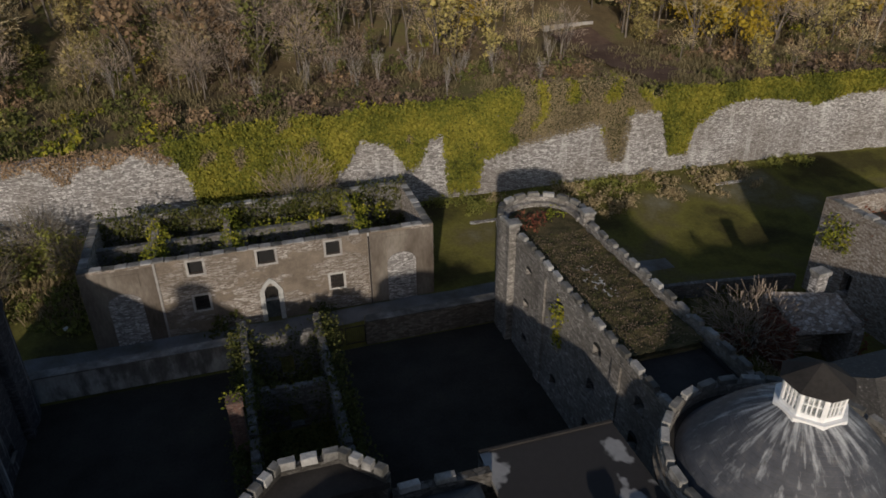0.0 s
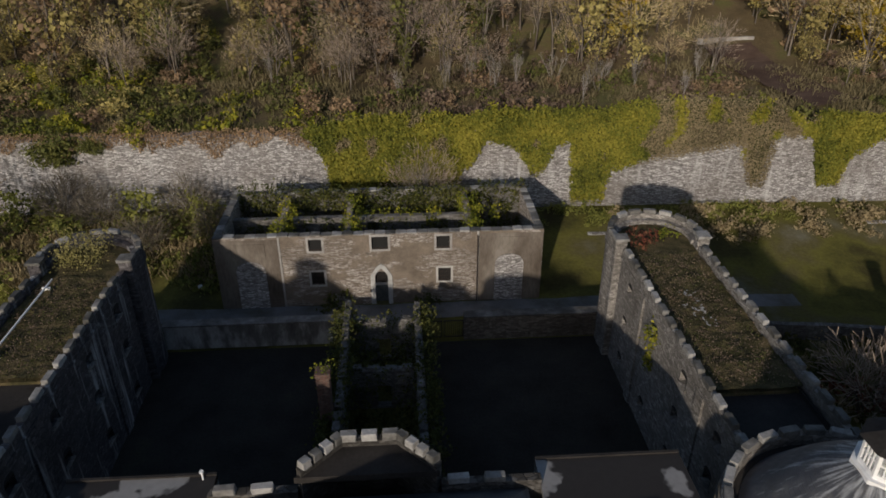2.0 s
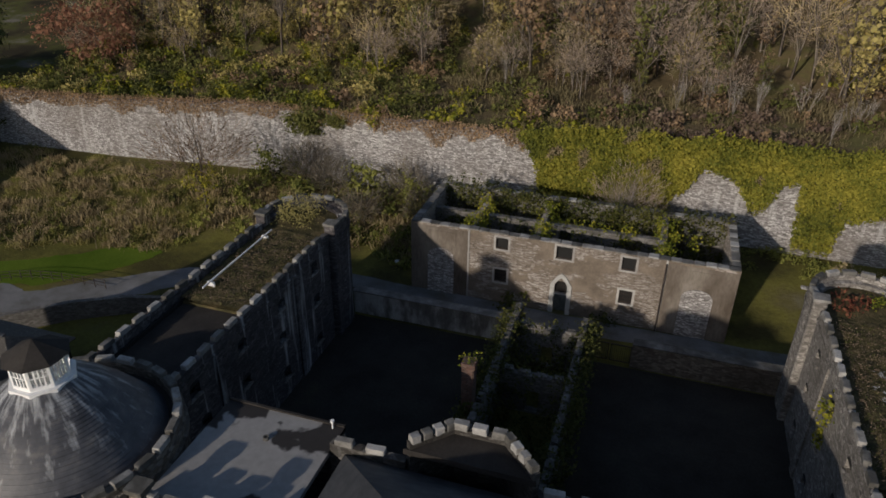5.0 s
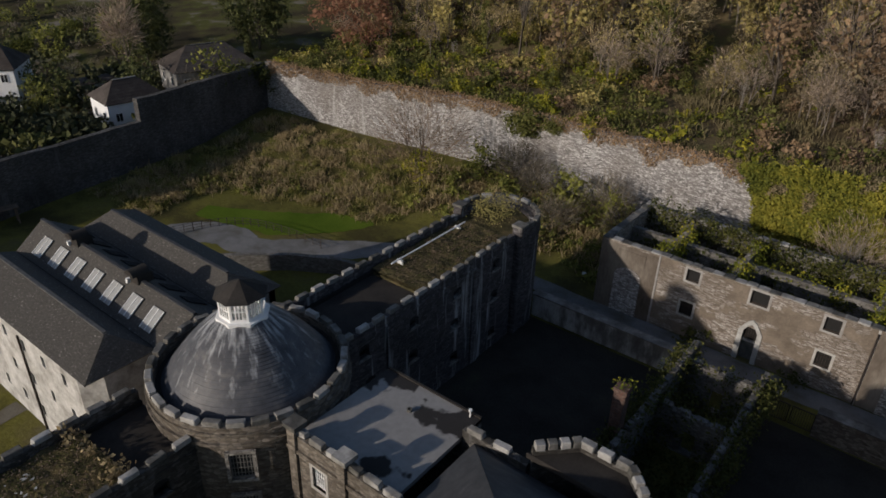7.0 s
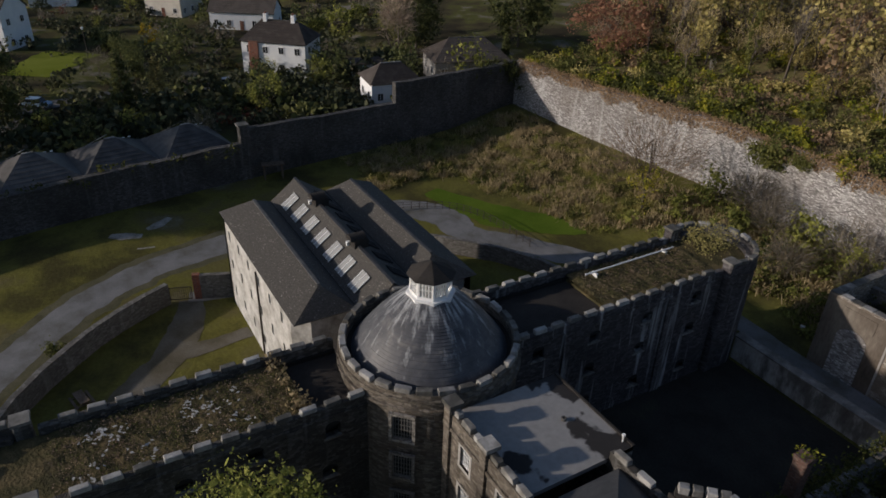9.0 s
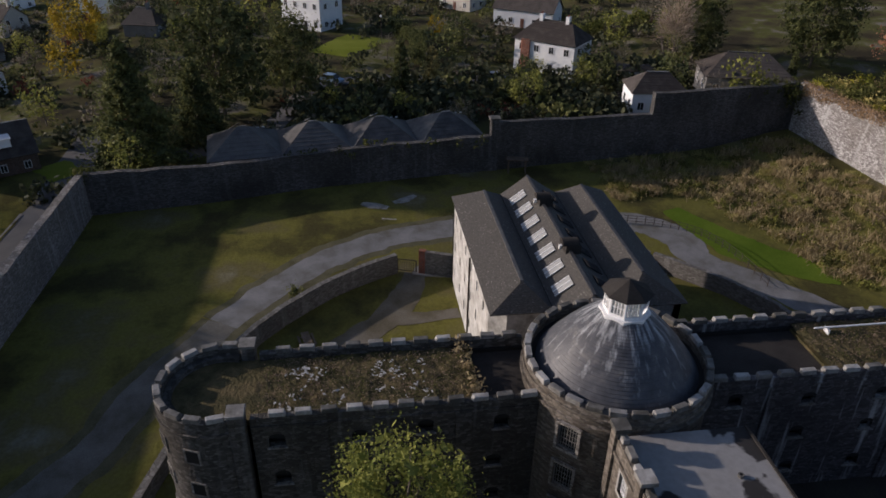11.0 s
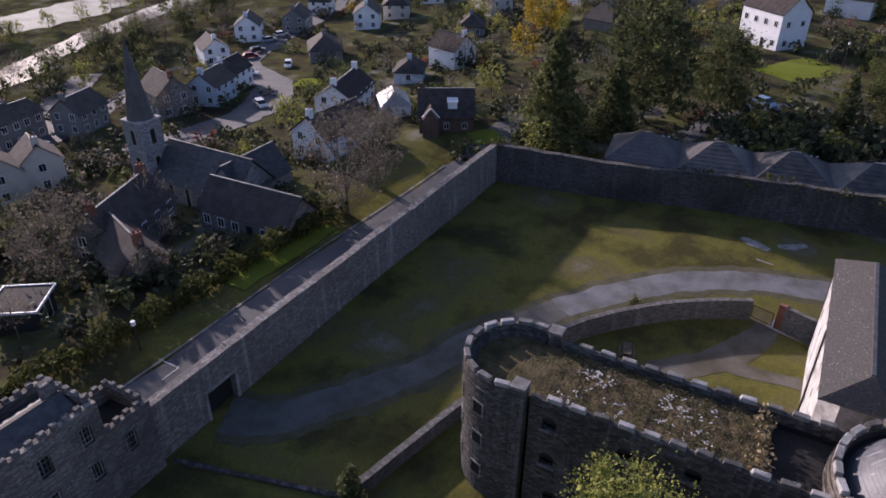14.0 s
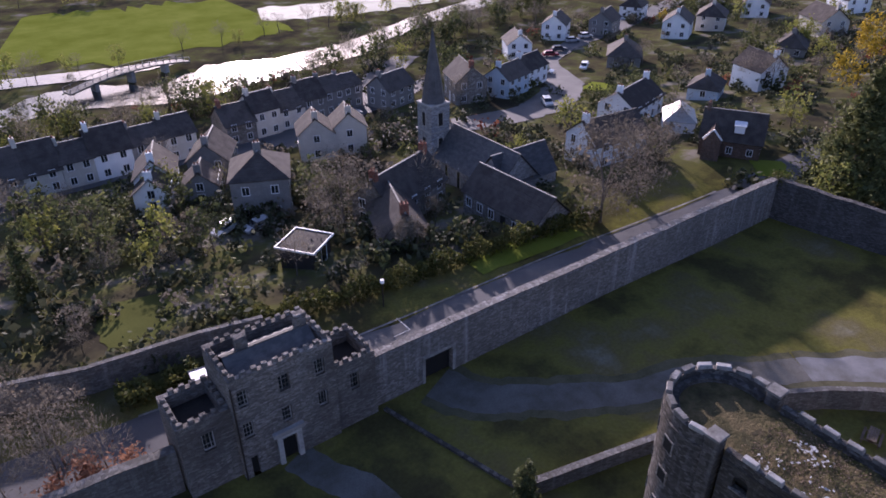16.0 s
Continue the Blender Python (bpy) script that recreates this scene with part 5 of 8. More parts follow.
# ---- plants ----
LEAF_IVY = leafy("ivy_leaves", [(0.35, (0.0456, 0.0624, 0.012)), (0.62, (0.12, 0.142, 0.0192)), (0.85, (0.24, 0.24, 0.0288)), (1.15, (0.396, 0.348, 0.042))], 0.55, 0.35)
LEAF_IVY_DARK = leafy("dark_ivy", [(0.35, (0.0253, 0.0322, 0.0115)), (0.8, (0.0633, 0.0747, 0.0207)), (1.1, (0.115, 0.115, 0.0345))], 0.6, 0.5)
LEAF_OLIVE = leafy("olive_leaves", [(0.35, (0.095, 0.084, 0.036)), (0.75, (0.21, 0.182, 0.074)), (1.1, (0.37, 0.31, 0.12))], 0.7, 0.5)
LEAF_BROWN = leafy("brown_leaves", [(0.35, (0.112, 0.0795, 0.054)), (0.75, (0.232, 0.162, 0.102)), (1.1, (0.375, 0.262, 0.158))], 0.8, 0.5)
LEAF_LIME = leafy("pale_olive_leaves", [(0.35, (0.17, 0.15, 0.055)), (0.75, (0.35, 0.305, 0.11)), (1.1, (0.50, 0.42, 0.16))], 0.7, 0.5)
LEAF_SEPIA = leafy("sepia_leaves", [(0.35, (0.095, 0.078, 0.05)), (0.75, (0.19, 0.158, 0.098)), (1.1, (0.31, 0.255, 0.155))], 0.8, 0.5)
HAZE_GOLD = leafy("golden_twigs", [(0.35, (0.28, 0.21, 0.115)), (0.75, (0.50, 0.40, 0.215)), (1.1, (0.66, 0.545, 0.33))], 0.9, 0.5)
TREE_GREY = leafy("grey_olive_twigs", [(0.35, (0.065, 0.056, 0.044)), (0.75, (0.13, 0.113, 0.088)), (1.1, (0.21, 0.185, 0.145))], 0.9, 0.5)
LEAF_RUST = leafy("rust_leaves", [(0.35, (0.07, 0.022, 0.018)), (0.75, (0.14, 0.045, 0.032)), (1.1, (0.20, 0.085, 0.05))], 0.8, 0.5)
LEAF_COPPER = leafy("copper_leaves", [(0.35, (0.13, 0.065, 0.042)), (0.75, (0.22, 0.11, 0.072)), (1.1, (0.30, 0.16, 0.10))], 0.8, 0.5)
LEAF_GOLD = leafy("golden_leaves", [(0.35, (0.176, 0.123, 0.0132)), (0.75, (0.334, 0.238, 0.022)), (1.1, (0.44, 0.334, 0.044))], 0.7, 0.5)
LEAF_DARK = leafy("evergreen_leaves", [(0.35, (0.028, 0.036, 0.018)), (0.8, (0.07, 0.083, 0.034)), (1.1, (0.14, 0.15, 0.055))], 0.6, 0.5)
LEAF_GREEN = leafy("green_leaves", [(0.35, (0.055, 0.066, 0.02)), (0.75, (0.135, 0.15, 0.04)), (1.1, (0.25, 0.255, 0.065))], 0.6, 0.5)
LEAF_TOWN = leafy("dark_garden_leaves", [(0.35, (0.024, 0.03, 0.018)), (0.8, (0.05, 0.058, 0.032)), (1.1, (0.085, 0.09, 0.05))], 0.6, 0.5, 0.15)
LEAF_TOWN_GREEN = leafy("garden_leaves", [(0.35, (0.04, 0.048, 0.02)), (0.75, (0.085, 0.094, 0.036)), (1.1, (0.15, 0.155, 0.055))], 0.6, 0.5, 0.2)
HILL_GREEN = leafy("hill_bramble_leaves", [(0.35, (0.035, 0.042, 0.016)), (0.75, (0.085, 0.093, 0.03)), (1.1, (0.16, 0.165, 0.05))], 0.6, 0.5)
LEAF_WALL = leafy("wall_ivy_leaves", [(0.32, (0.035, 0.046, 0.012)), (0.50, (0.085, 0.10, 0.02)), (0.66, (0.17, 0.175, 0.03)), (0.9, (0.30, 0.275, 0.045)), (1.2, (0.36, 0.31, 0.06))], 0.55, 0.28)
BRACKEN = leafy("dead_bracken", [(0.35, (0.072, 0.0504, 0.0408)), (0.75, (0.144, 0.103, 0.0792)), (1.1, (0.24, 0.18, 0.132))], 0.9, 0.5)
HAZE = leafy("bare_twig_haze", [(0.35, (0.128, 0.099, 0.078)), (0.75, (0.247, 0.195, 0.153)), (1.1, (0.405, 0.33, 0.262))], 0.9, 0.5)
LEAF_ROUGH = leafy("rough_grass_blades", [(0.35, (0.115, 0.108, 0.038)), (0.75, (0.22, 0.205, 0.068)), (1.1, (0.34, 0.30, 0.12))], 0.8, 0.5)
LEAF_FRONT = leafy("light_green_leaves", [(0.35, (0.08, 0.10, 0.022)), (0.75, (0.16, 0.185, 0.045)), (1.1, (0.26, 0.27, 0.07))], 0.6, 0.5)
SEDGE = leafy("dull_hill_grass", [(0.35, (0.075, 0.062, 0.036)), (0.75, (0.14, 0.118, 0.064)), (1.1, (0.23, 0.195, 0.11))], 0.9, 0.5)
DRY = leafy("dry_stalks", [(0.35, (0.14, 0.108, 0.064)), (0.75, (0.27, 0.215, 0.122)), (1.1, (0.40, 0.325, 0.19))], 0.9, 0.6)


def quads_at(rng, centres, size, flat=0.0, aspect=0.65, upright=0.0):
    """Small leaf-cluster quads, each turned its own way; flat: how far they lie level."""
    n = len(centres)
    a = rng.normal(size=(n, 3))
    a[:, 2] *= 1 - flat
    b = rng.normal(size=(n, 3))
    b[:, 2] *= 1 - flat
    a[:, 1] *= 1 - upright
    b[:, 1] *= 1 - upright
    a /= np.linalg.norm(a, axis=1)[:, None]
    b -= (a * b).sum(1)[:, None] * a
    b /= np.linalg.norm(b, axis=1)[:, None]
    s = size * rng.uniform(0.6, 1.3, n)[:, None] / 2
    u, w = a * s, b * s * aspect
    v = np.stack([centres - u - 0.4 * w, centres + 0.1 * u - w, centres + u + 0.3 * w, centres - 0.2 * u + w], 1).reshape(-1, 3)
    return v, np.arange(4 * n).reshape(-1, 4)


def crown_leaves(rng, n, rx, rz, z, clumps, spread, leaf, hollow=0.5, floor=None):
    """An uneven crown: clumps of small leaves about shadowed hearts of larger sprays."""
    d = rng.normal(size=(clumps, 3))
    d /= np.linalg.norm(d, axis=1)[:, None]
    r = rng.uniform(hollow, 1.05, clumps)[:, None]
    c = d * r * np.array([rx, rx, rz]) + np.array([0, 0, z])
    k = rng.integers(0, clumps, n)
    wide = rng.uniform(0.6, 1.2, clumps)
    pts = c[k] + rng.normal(size=(n, 3)) * spread * wide[k][:, None]
    heart = np.repeat(c, 5, 0) + rng.normal(size=(clumps * 5, 3)) * spread * 0.55
    if floor is not None:
        pts[:, 2], heart[:, 2] = np.maximum(pts[:, 2], floor), np.maximum(heart[:, 2], floor)
    v, f = quads_at(rng, pts, leaf)
    hv, hf = quads_at(rng, heart, min(spread, leaf * 2.6), 0.0, 0.9)
    return np.concatenate([v, hv]), np.concatenate([f, hf + len(v)])


def segs_mesh(segs, sides=3):
    """Tapered limbs: (p0, p1, r0, r1)."""
    vs, fs = [], []
    for p, q, r0, r1 in segs:
        p, q = Vector(p), Vector(q)
        d = (q - p).normalized()
        u = d.orthogonal().normalized()
        w = d.cross(u)
        o = len(vs)
        for c, r in ((p, r0), (q, r1)):
            for i in range(sides):
                a = 2 * math.pi * i / sides
                vs.append(c + (u * math.cos(a) + w * math.sin(a)) * r)
        fs += [(o + i, o + (i + 1) % sides, o + sides + (i + 1) % sides, o + sides + i) for i in range(sides)]
    return np.array([tuple(v) for v in vs]), np.array(fs)


def limbs(r, h, spread, levels=4, stems=1, fork=3, trunk=0.018):
    """A branching skeleton from the ground up; returns limbs and the tips."""
    segs, tips = [], []

    def grow(p, d, length, rad, lv):
        q = p + d * length
        segs.append((p, q, rad, rad * 0.65))
        if lv == 0:
            tips.append(q)
            return
        for k in range(fork + (1 if lv > 1 else 0)):
            axis = Vector((r.uniform(-1, 1), r.uniform(-1, 1), r.uniform(-0.2, 0.9)))
            nd = (d * (1.0 if k else 1.7) + axis.normalized() * spread * (1.0 if k else 0.5) + Vector((0, 0, 0.12))).normalized()
            grow(p + d * length * (1.0 if k == 0 else r.uniform(0.45, 1.0)), nd, length * r.uniform(0.58, 0.82), rad * (0.65 if k == 0 else 0.48), lv - 1)

    for s in range(stems):
        lean = Vector((r.uniform(-0.5, 0.5), r.uniform(-0.5, 0.5), 1)) if stems > 1 else Vector((r.uniform(-0.08, 0.08), r.uniform(-0.08, 0.08), 1))
        grow(Vector((r.uniform(-0.3, 0.3), r.uniform(-0.3, 0.3), -0.2)) if stems > 1 else Vector((0, 0, -0.2)), lean.normalized(), h * 0.32, h * trunk / stems ** 0.5, levels)
    return segs, tips


def np_mesh(name, v, f, material, smooth=False):
    me = bpy.data.meshes.new(name)
    me.vertices.add(len(v))
    me.vertices.foreach_set("co", np.asarray(v, np.float32).ravel())
    k = f.shape[1]
    me.loops.add(f.size)
    me.loops.foreach_set("vertex_index", f.astype(np.int32).ravel())
    me.polygons.add(len(f))
    me.polygons.foreach_set("loop_start", np.arange(0, f.size, k, dtype=np.int32))
    me.polygons.foreach_set("loop_total", np.full(len(f), k, np.int32))
    me.materials.append(material)
    me.update(calc_edges=True)
    me.validate()
    return me


def leafy_proto(seed, h, rx, n=900, leaf=0.42, clumps=26, spread=0.55, trunk_h=0.25, zr=None, levels=3):
    """Trunk and crown arrays of a broadleaf tree h high and rx in crown radius."""
    r, rng = random.Random(seed), np.random.default_rng(seed)
    segs, tips = limbs(r, h, 0.75, levels, 1, 2)
    t = segs_mesh(segs, 4 if levels > 2 else 3)
    rz = zr or h * (1 - trunk_h) / 2
    return t, crown_leaves(rng, n, rx, rz, h - rz, clumps, spread, leaf)


def bare_proto(seed, h, spread=0.6, levels=5, stems=1, twigs=2.0):
    r, rng = random.Random(seed), np.random.default_rng(seed)
    segs, tips = limbs(r, h, spread, levels, stems, 2)
    t = segs_mesh(segs, 3)
    T = np.array([tuple(p) for p in tips])
    n = int(len(T) * twigs)
    base = T[rng.integers(0, len(T), n)]
    d = rng.normal(size=(n, 3)) * 0.5 + np.array([0, 0, 0.45])
    L = h * 0.05 * rng.uniform(0.6, 1.6, n)[:, None]
    d = d / np.linalg.norm(d, axis=1)[:, None] * L
    side = np.cross(d, rng.normal(size=(n, 3)))
    side = side / np.linalg.norm(side, axis=1)[:, None] * 0.018
    v = np.stack([base - side, base + side, base + d + side * 0.3, base + d - side * 0.3], 1).reshape(-1, 3)
    return t, (v, np.arange(4 * n).reshape(-1, 4))


def haze_proto(seed, h, rx, n=260, levels=3, stems=1, trunk_h=0.2, length=1.0, width=0.13):
    """A leafless tree: pale limbs and a haze of fine twig sprays reaching up and out."""
    r, rng = random.Random(seed), np.random.default_rng(seed)
    segs, tips = limbs(r, h, 0.6, levels, stems, 2)
    d = rng.normal(size=(n, 3))
    d[:, 2] = np.abs(d[:, 2]) * 0.9 - 0.25
    d /= np.linalg.norm(d, axis=1)[:, None]
    rz = h * (1 - trunk_h) * 0.5
    c = d * (rng.random(n) ** 0.45)[:, None] * np.array([rx, rx, rz * 1.15]) + np.array([0, 0, h - rz * 1.1])
    c += 0.35 * rx * np.sin(c[:, [2, 0, 1]] * 1.7 + seed)* 0.4
    up = d * 0.8 + np.array([0, 0, 0.4]) + rng.normal(size=(n, 3)) * 0.4
    up = up / np.linalg.norm(up, axis=1)[:, None] * length * rng.uniform(0.5, 1.4, n)[:, None]
    side = np.cross(up, rng.normal(size=(n, 3)))
    side = side / np.linalg.norm(side, axis=1)[:, None] * width * 0.5
    v = np.stack([c - side * 0.5, c + side * 0.5, c + up + side, c + up - side], 1).reshape(-1, 3)
    return segs_mesh(segs, 3), (v, np.arange(4 * n).reshape(-1, 4))


def tussock_proto(seed, rx, h, n=80):
    rng = np.random.default_rng(seed)
    c = rng.normal(size=(n, 3)) * np.array([rx, rx, 0]) * 0.5
    up = rng.normal(size=(n, 3)) * np.array([0.4, 0.4, 0.1]) + np.array([0, 0, 1])
    up *= h * rng.uniform(0.5, 1.2, n)[:, None]
    side = np.cross(up, rng.normal(size=(n, 3)))
    side = side / np.linalg.norm(side, axis=1)[:, None] * 0.045
    v = np.stack([c - side, c + side, c + up + side * 0.6, c + up - side * 0.6], 1).reshape(-1, 3)
    return None, (v, np.arange(4 * n).reshape(-1, 4))


def conifer_proto(seed, h, rx, n=1500, leaf=0.5, slim=False):
    rng = np.random.default_rng(seed)
    z = h * (1 - rng.uniform(0, 1, n) ** 0.6) * 0.96 + 0.5
    tier = (np.sin(z * 2 * math.pi / (h / 9)) * 0.5 + 0.5) * 0.3 + 0.72
    rad = rx * np.clip(1 - z / h, 0.02, 1) ** (0.45 if slim else 0.85) * tier * rng.uniform(0.6, 1.05, n)
    a = rng.uniform(0, 2 * math.pi, n)
    lump = 1 + 0.22 * np.sin(a * 3 + z) + 0.15 * np.sin(a * 7 + 2 * z)
    pts = np.stack([rad * lump * np.cos(a), rad * lump * np.sin(a), z - 0.12 * rad], 1)
    t = segs_mesh([((0, 0, -0.2), (0, 0, h * 0.9), h * 0.022, 0.04)], 6)
    v, f = quads_at(rng, pts, leaf, 0.45)
    hv, hf = quads_at(rng, pts[::9] * np.array([0.72, 0.72, 0.97]), leaf * 2.6, 0.3, 0.9)
    return t, (np.concatenate([v, hv]), np.concatenate([f, hf + len(v)]))


def shrub_proto(seed, rx, rz, n=260, leaf=0.3, clumps=9, spread=0.3):
    rng = np.random.default_rng(seed)
    leaves = crown_leaves(rng, n, rx, rz, rz * 0.75, clumps, spread, leaf, 0.3, 0.05)
    segs, _ = limbs(random.Random(seed), rz * 1.3, 0.9, 2, 3, 2, 0.02)
    return segs_mesh(segs, 3), leaves


def plant_meshes(name, proto, wood, leaf_mat):
    (tv, tf), (lv, lf) = proto
    return np_mesh(name + "_trunk", tv, tf, wood), np_mesh(name + "_crown", lv, lf, leaf_mat)


def plant(name, label, category, meshes, x, y, s=1.0, group="", z=None, turn=None, parts=("trunk", "crown")):
    ob = thing(name, label, category, group, m=pose(x, y, ground_z(x, y) if z is None else z, 0, 0, RND.uniform(0, 360) if turn is None else turn) @ Matrix.Scale(s, 4))
    for nm, me in zip(parts, meshes):
        part(nm, me, None, ob)
    return ob


def scattered(name, label, category, arrays, material, spots):
    """Many alike plants as one object: spots of (x, y, z, scale, turn)."""
    vs, fs, o = [], [], 0
    for i, (x, y, z, s, a) in enumerate(spots):
        v, f = arrays[i % len(arrays)]
        c, k = math.cos(a), math.sin(a)
        w = np.stack([(v[:, 0] * c - v[:, 1] * k) * s + x, (v[:, 0] * k + v[:, 1] * c) * s + y, v[:, 2] * s + z], 1)
        vs.append(w), fs.append(f + o)
        o += len(v)
    me = np_mesh(name, np.concatenate(vs), np.concatenate(fs), material)
    return tagged(new(name, me), label, category, "", "stuff")


FT = (-12.6, 0.2, 1.0)
PR = dict(
    oak=[leafy_proto(s, 11, 4.0, 800, 0.3, 38, 0.7) for s in (1, 2, 3)],
    far_oak=[leafy_proto(s, 11, 4.0, 340, 0.62, 26, 0.9, 0.06, levels=2) for s in (31, 32, 33, 34)],
    far_shrub=[shrub_proto(s, 1.7, 1.2, 46, 0.56, 7, 0.5) for s in (37, 38, 39)],
    thin=[leafy_proto(s, 12, 3.0, 620, 0.23, 30, 0.65) for s in (4, 5)],
    ivyt=[leafy_proto(s, 13, 1.9, 620, 0.28, 26, 0.55, 0.05) for s in (6, 7)],
    bare=[bare_proto(s, 11, 0.55, 4, 1, 3.0) for s in (8, 9, 10)],
    haze=[haze_proto(s, 11, 3.4, 480, length=0.85, width=0.065) for s in (41, 42, 43, 44)],
    far_haze=[haze_proto(s, 11, 3.4, 380, 2, length=0.9, width=0.09) for s in (48, 49, 50)],
    tuss=[tussock_proto(s, 1.3, 0.75, 90) for s in (45, 46, 47)],
    birch=[bare_proto(s, 7, 0.32, 3, 3, 5.0) for s in (11, 12)],
    shrub=[shrub_proto(s, 1.5, 1.1, 165, 0.28, 11, 0.36) for s in (13, 14, 15)],
    bramble=[shrub_proto(s, 1.9, 0.6, 135, 0.29, 11, 0.4) for s in (16, 17)],
)
# the wooded hill
wf = Build()
fx, fd = np.arange(-87, 126, 3.0), [1.7, 4, 8, 12, 16, 20, 24, 28, 33, 40, 48, 58, 70, 85, 105, 125]
wf.v = [(x, north_y(x) + d, ground_z(x, north_y(x) + d) + 0.12 + 0.25 * noise.noise(Vector((x * 0.2, d * 0.3, 1)))) for d in fd for x in fx]
wf.f = [(j * len(fx) + i, j * len(fx) + i + 1, (j + 1) * len(fx) + i + 1, (j + 1) * len(fx) + i) for j in range(len(fd) - 1) for i in range(len(fx) - 1)]
setting("woodland_floor", wf, mottled("leaf_litter", [(0.3, (0.075, 0.058, 0.034)), (0.5, (0.13, 0.10, 0.056)), (0.62, (0.12, 0.115, 0.045)), (0.8, (0.17, 0.145, 0.075))], 0.15, 3, 0.95, 0.1, 0.9, 0.15), "brown leaf litter and bracken on the hill", "ground", smooth=True)
rw = random.Random(77)
spots = {k: [] for k in ("lime", "haze", "haze_gold", "tuss", "bare", "ivyt", "oak", "thin", "gold", "dead", "shrub_g", "shrub_b", "shrub_l", "shrub_o", "bram_g", "bram_l", "bram_b", "birch")}


def put(kind, x, y, s):
    spots[kind].append((x, y, ground_z(x, y) - 0.1, s, rw.uniform(0, 6.28)))


for _ in range(345):
    x = rw.uniform(-95, 98)
    d = 15 + 50 * rw.random() ** 1.2
    y = north_y(min(max(x, -84), 130)) + d
    if 46 < x < 59 and d < 33:
        continue
    patch = noise.noise(Vector((x * 0.03, y * 0.03, 7)))
    east, west = smooth(5, 50, x), smooth(-25, -75, x)
    u = rw.random() + 0.3 * patch
    s = rw.uniform(0.85, 1.5) * (1.0 if d > 22 else 0.6)
    if d < 20:
        put("birch" if u < 0.22 else "haze" if u < 0.75 - 0.5 * west else "shrub_g" if west > 0.3 else "shrub_b", x, y, s)
    elif u < 0.40 - 0.22 * smooth(0, -40, x):
        put("haze_gold" if rw.random() < 0.1 + 0.75 * east + 0.6 * smooth(-18, -45, x) else "haze", x, y, s)
    elif u < 0.48:
        put("bare", x, y, s)
    elif u < 0.60:
        put("ivyt", x, y, s * 0.9)
    elif u < 0.60 + 0.22 * east + 0.08 + 0.1 * west:
        put("gold" if east > 0.35 and rw.random() < 0.6 else "oak", x, y, s * 0.85)
    elif u < 0.9:
        put("lime" if rw.random() < 0.2 + 0.8 * smooth(-12, -42, x) + 0.5 * east else "thin", x, y, s)
    else:
        put("dead", x, y, s)
for _ in range(170):
    x = rw.uniform(-92, 105)
    d = rw.uniform(18, 50)
    if not (46 < x < 59 and d < 33):
        put(rw.choice(("haze", "dead", "thin", "ivyt") if -18 < x < 25 else ("lime", "oak", "haze_gold", "thin")), x, north_y(min(max(x, -84), 130)) + d, rw.uniform(0.4, 0.75))
for _ in range(430):
    x = rw.uniform(-92, 118)
    d = 1.5 + 32 * rw.random() ** 1.2
    y = north_y(min(max(x, -84), 130)) + d
    if 46 < x < 58 and 6 < d < 36:
        continue
    g = noise.noise(Vector((x * 0.05, y * 0.05, 2))) + 0.75 * smooth(5, -35, x) + (0.3 if d < 4 else -0.12)
    put(("bram_l" if rw.random() < 0.35 else "bram_g") if g > 0.12 else "bram_b", x, y, rw.uniform(0.6, 1.5))
for x, y, k in ((14.8, 85.5, 0.75), (17.5, 84.5, 0.8), (22.7, 87.3, 0.75), (24.8, 78.6, 0.7), (27.9, 83.3, 0.7), (8, 84, 0.7), (2, 82, 0.65), (33, 84, 0.7), (38, 80, 0.65), (42, 86, 0.75)):
    put("birch", x, y, k)
for x, y, k in ((27, 98.9, 1.1), (35.6, 99.8, 1.15), (5, 97, 1.0), (-8, 99, 1.05)):
    put("bare", x, y, k)
for x, y, k in ((71, 84.5, 0.9), (66.8, 88, 0.95), (73, 95, 1.1), (63, 103, 1.0)):
    put("gold", x, y, k)
for _ in range(600):
    x = rw.uniform(-60, 105)
    put("tuss", x, north_y(min(max(x, -84), 130)) + rw.uniform(2.5, 26), rw.uniform(0.6, 1.5))
for _ in range(150):
    x = rw.uniform(-92, 118)
    y = north_y(min(max(x, -84), 130)) + rw.uniform(3, 34)
    if 46 < x < 58:
        continue
    put("shrub_g" if rw.random() < 0.35 + 0.5 * smooth(5, -35, x) else "shrub_b", x, y, rw.uniform(0.5, 1.4))
# the lit golden wood at the eastern end
for _ in range(46):
    x = rw.uniform(60, 100)
    d = rw.uniform(5, 46)
    put(rw.choice(("haze_gold", "haze_gold", "lime", "gold")), x, north_y(x) + d, rw.uniform(0.45, 0.7) if d < 16 else rw.uniform(0.8, 1.25))
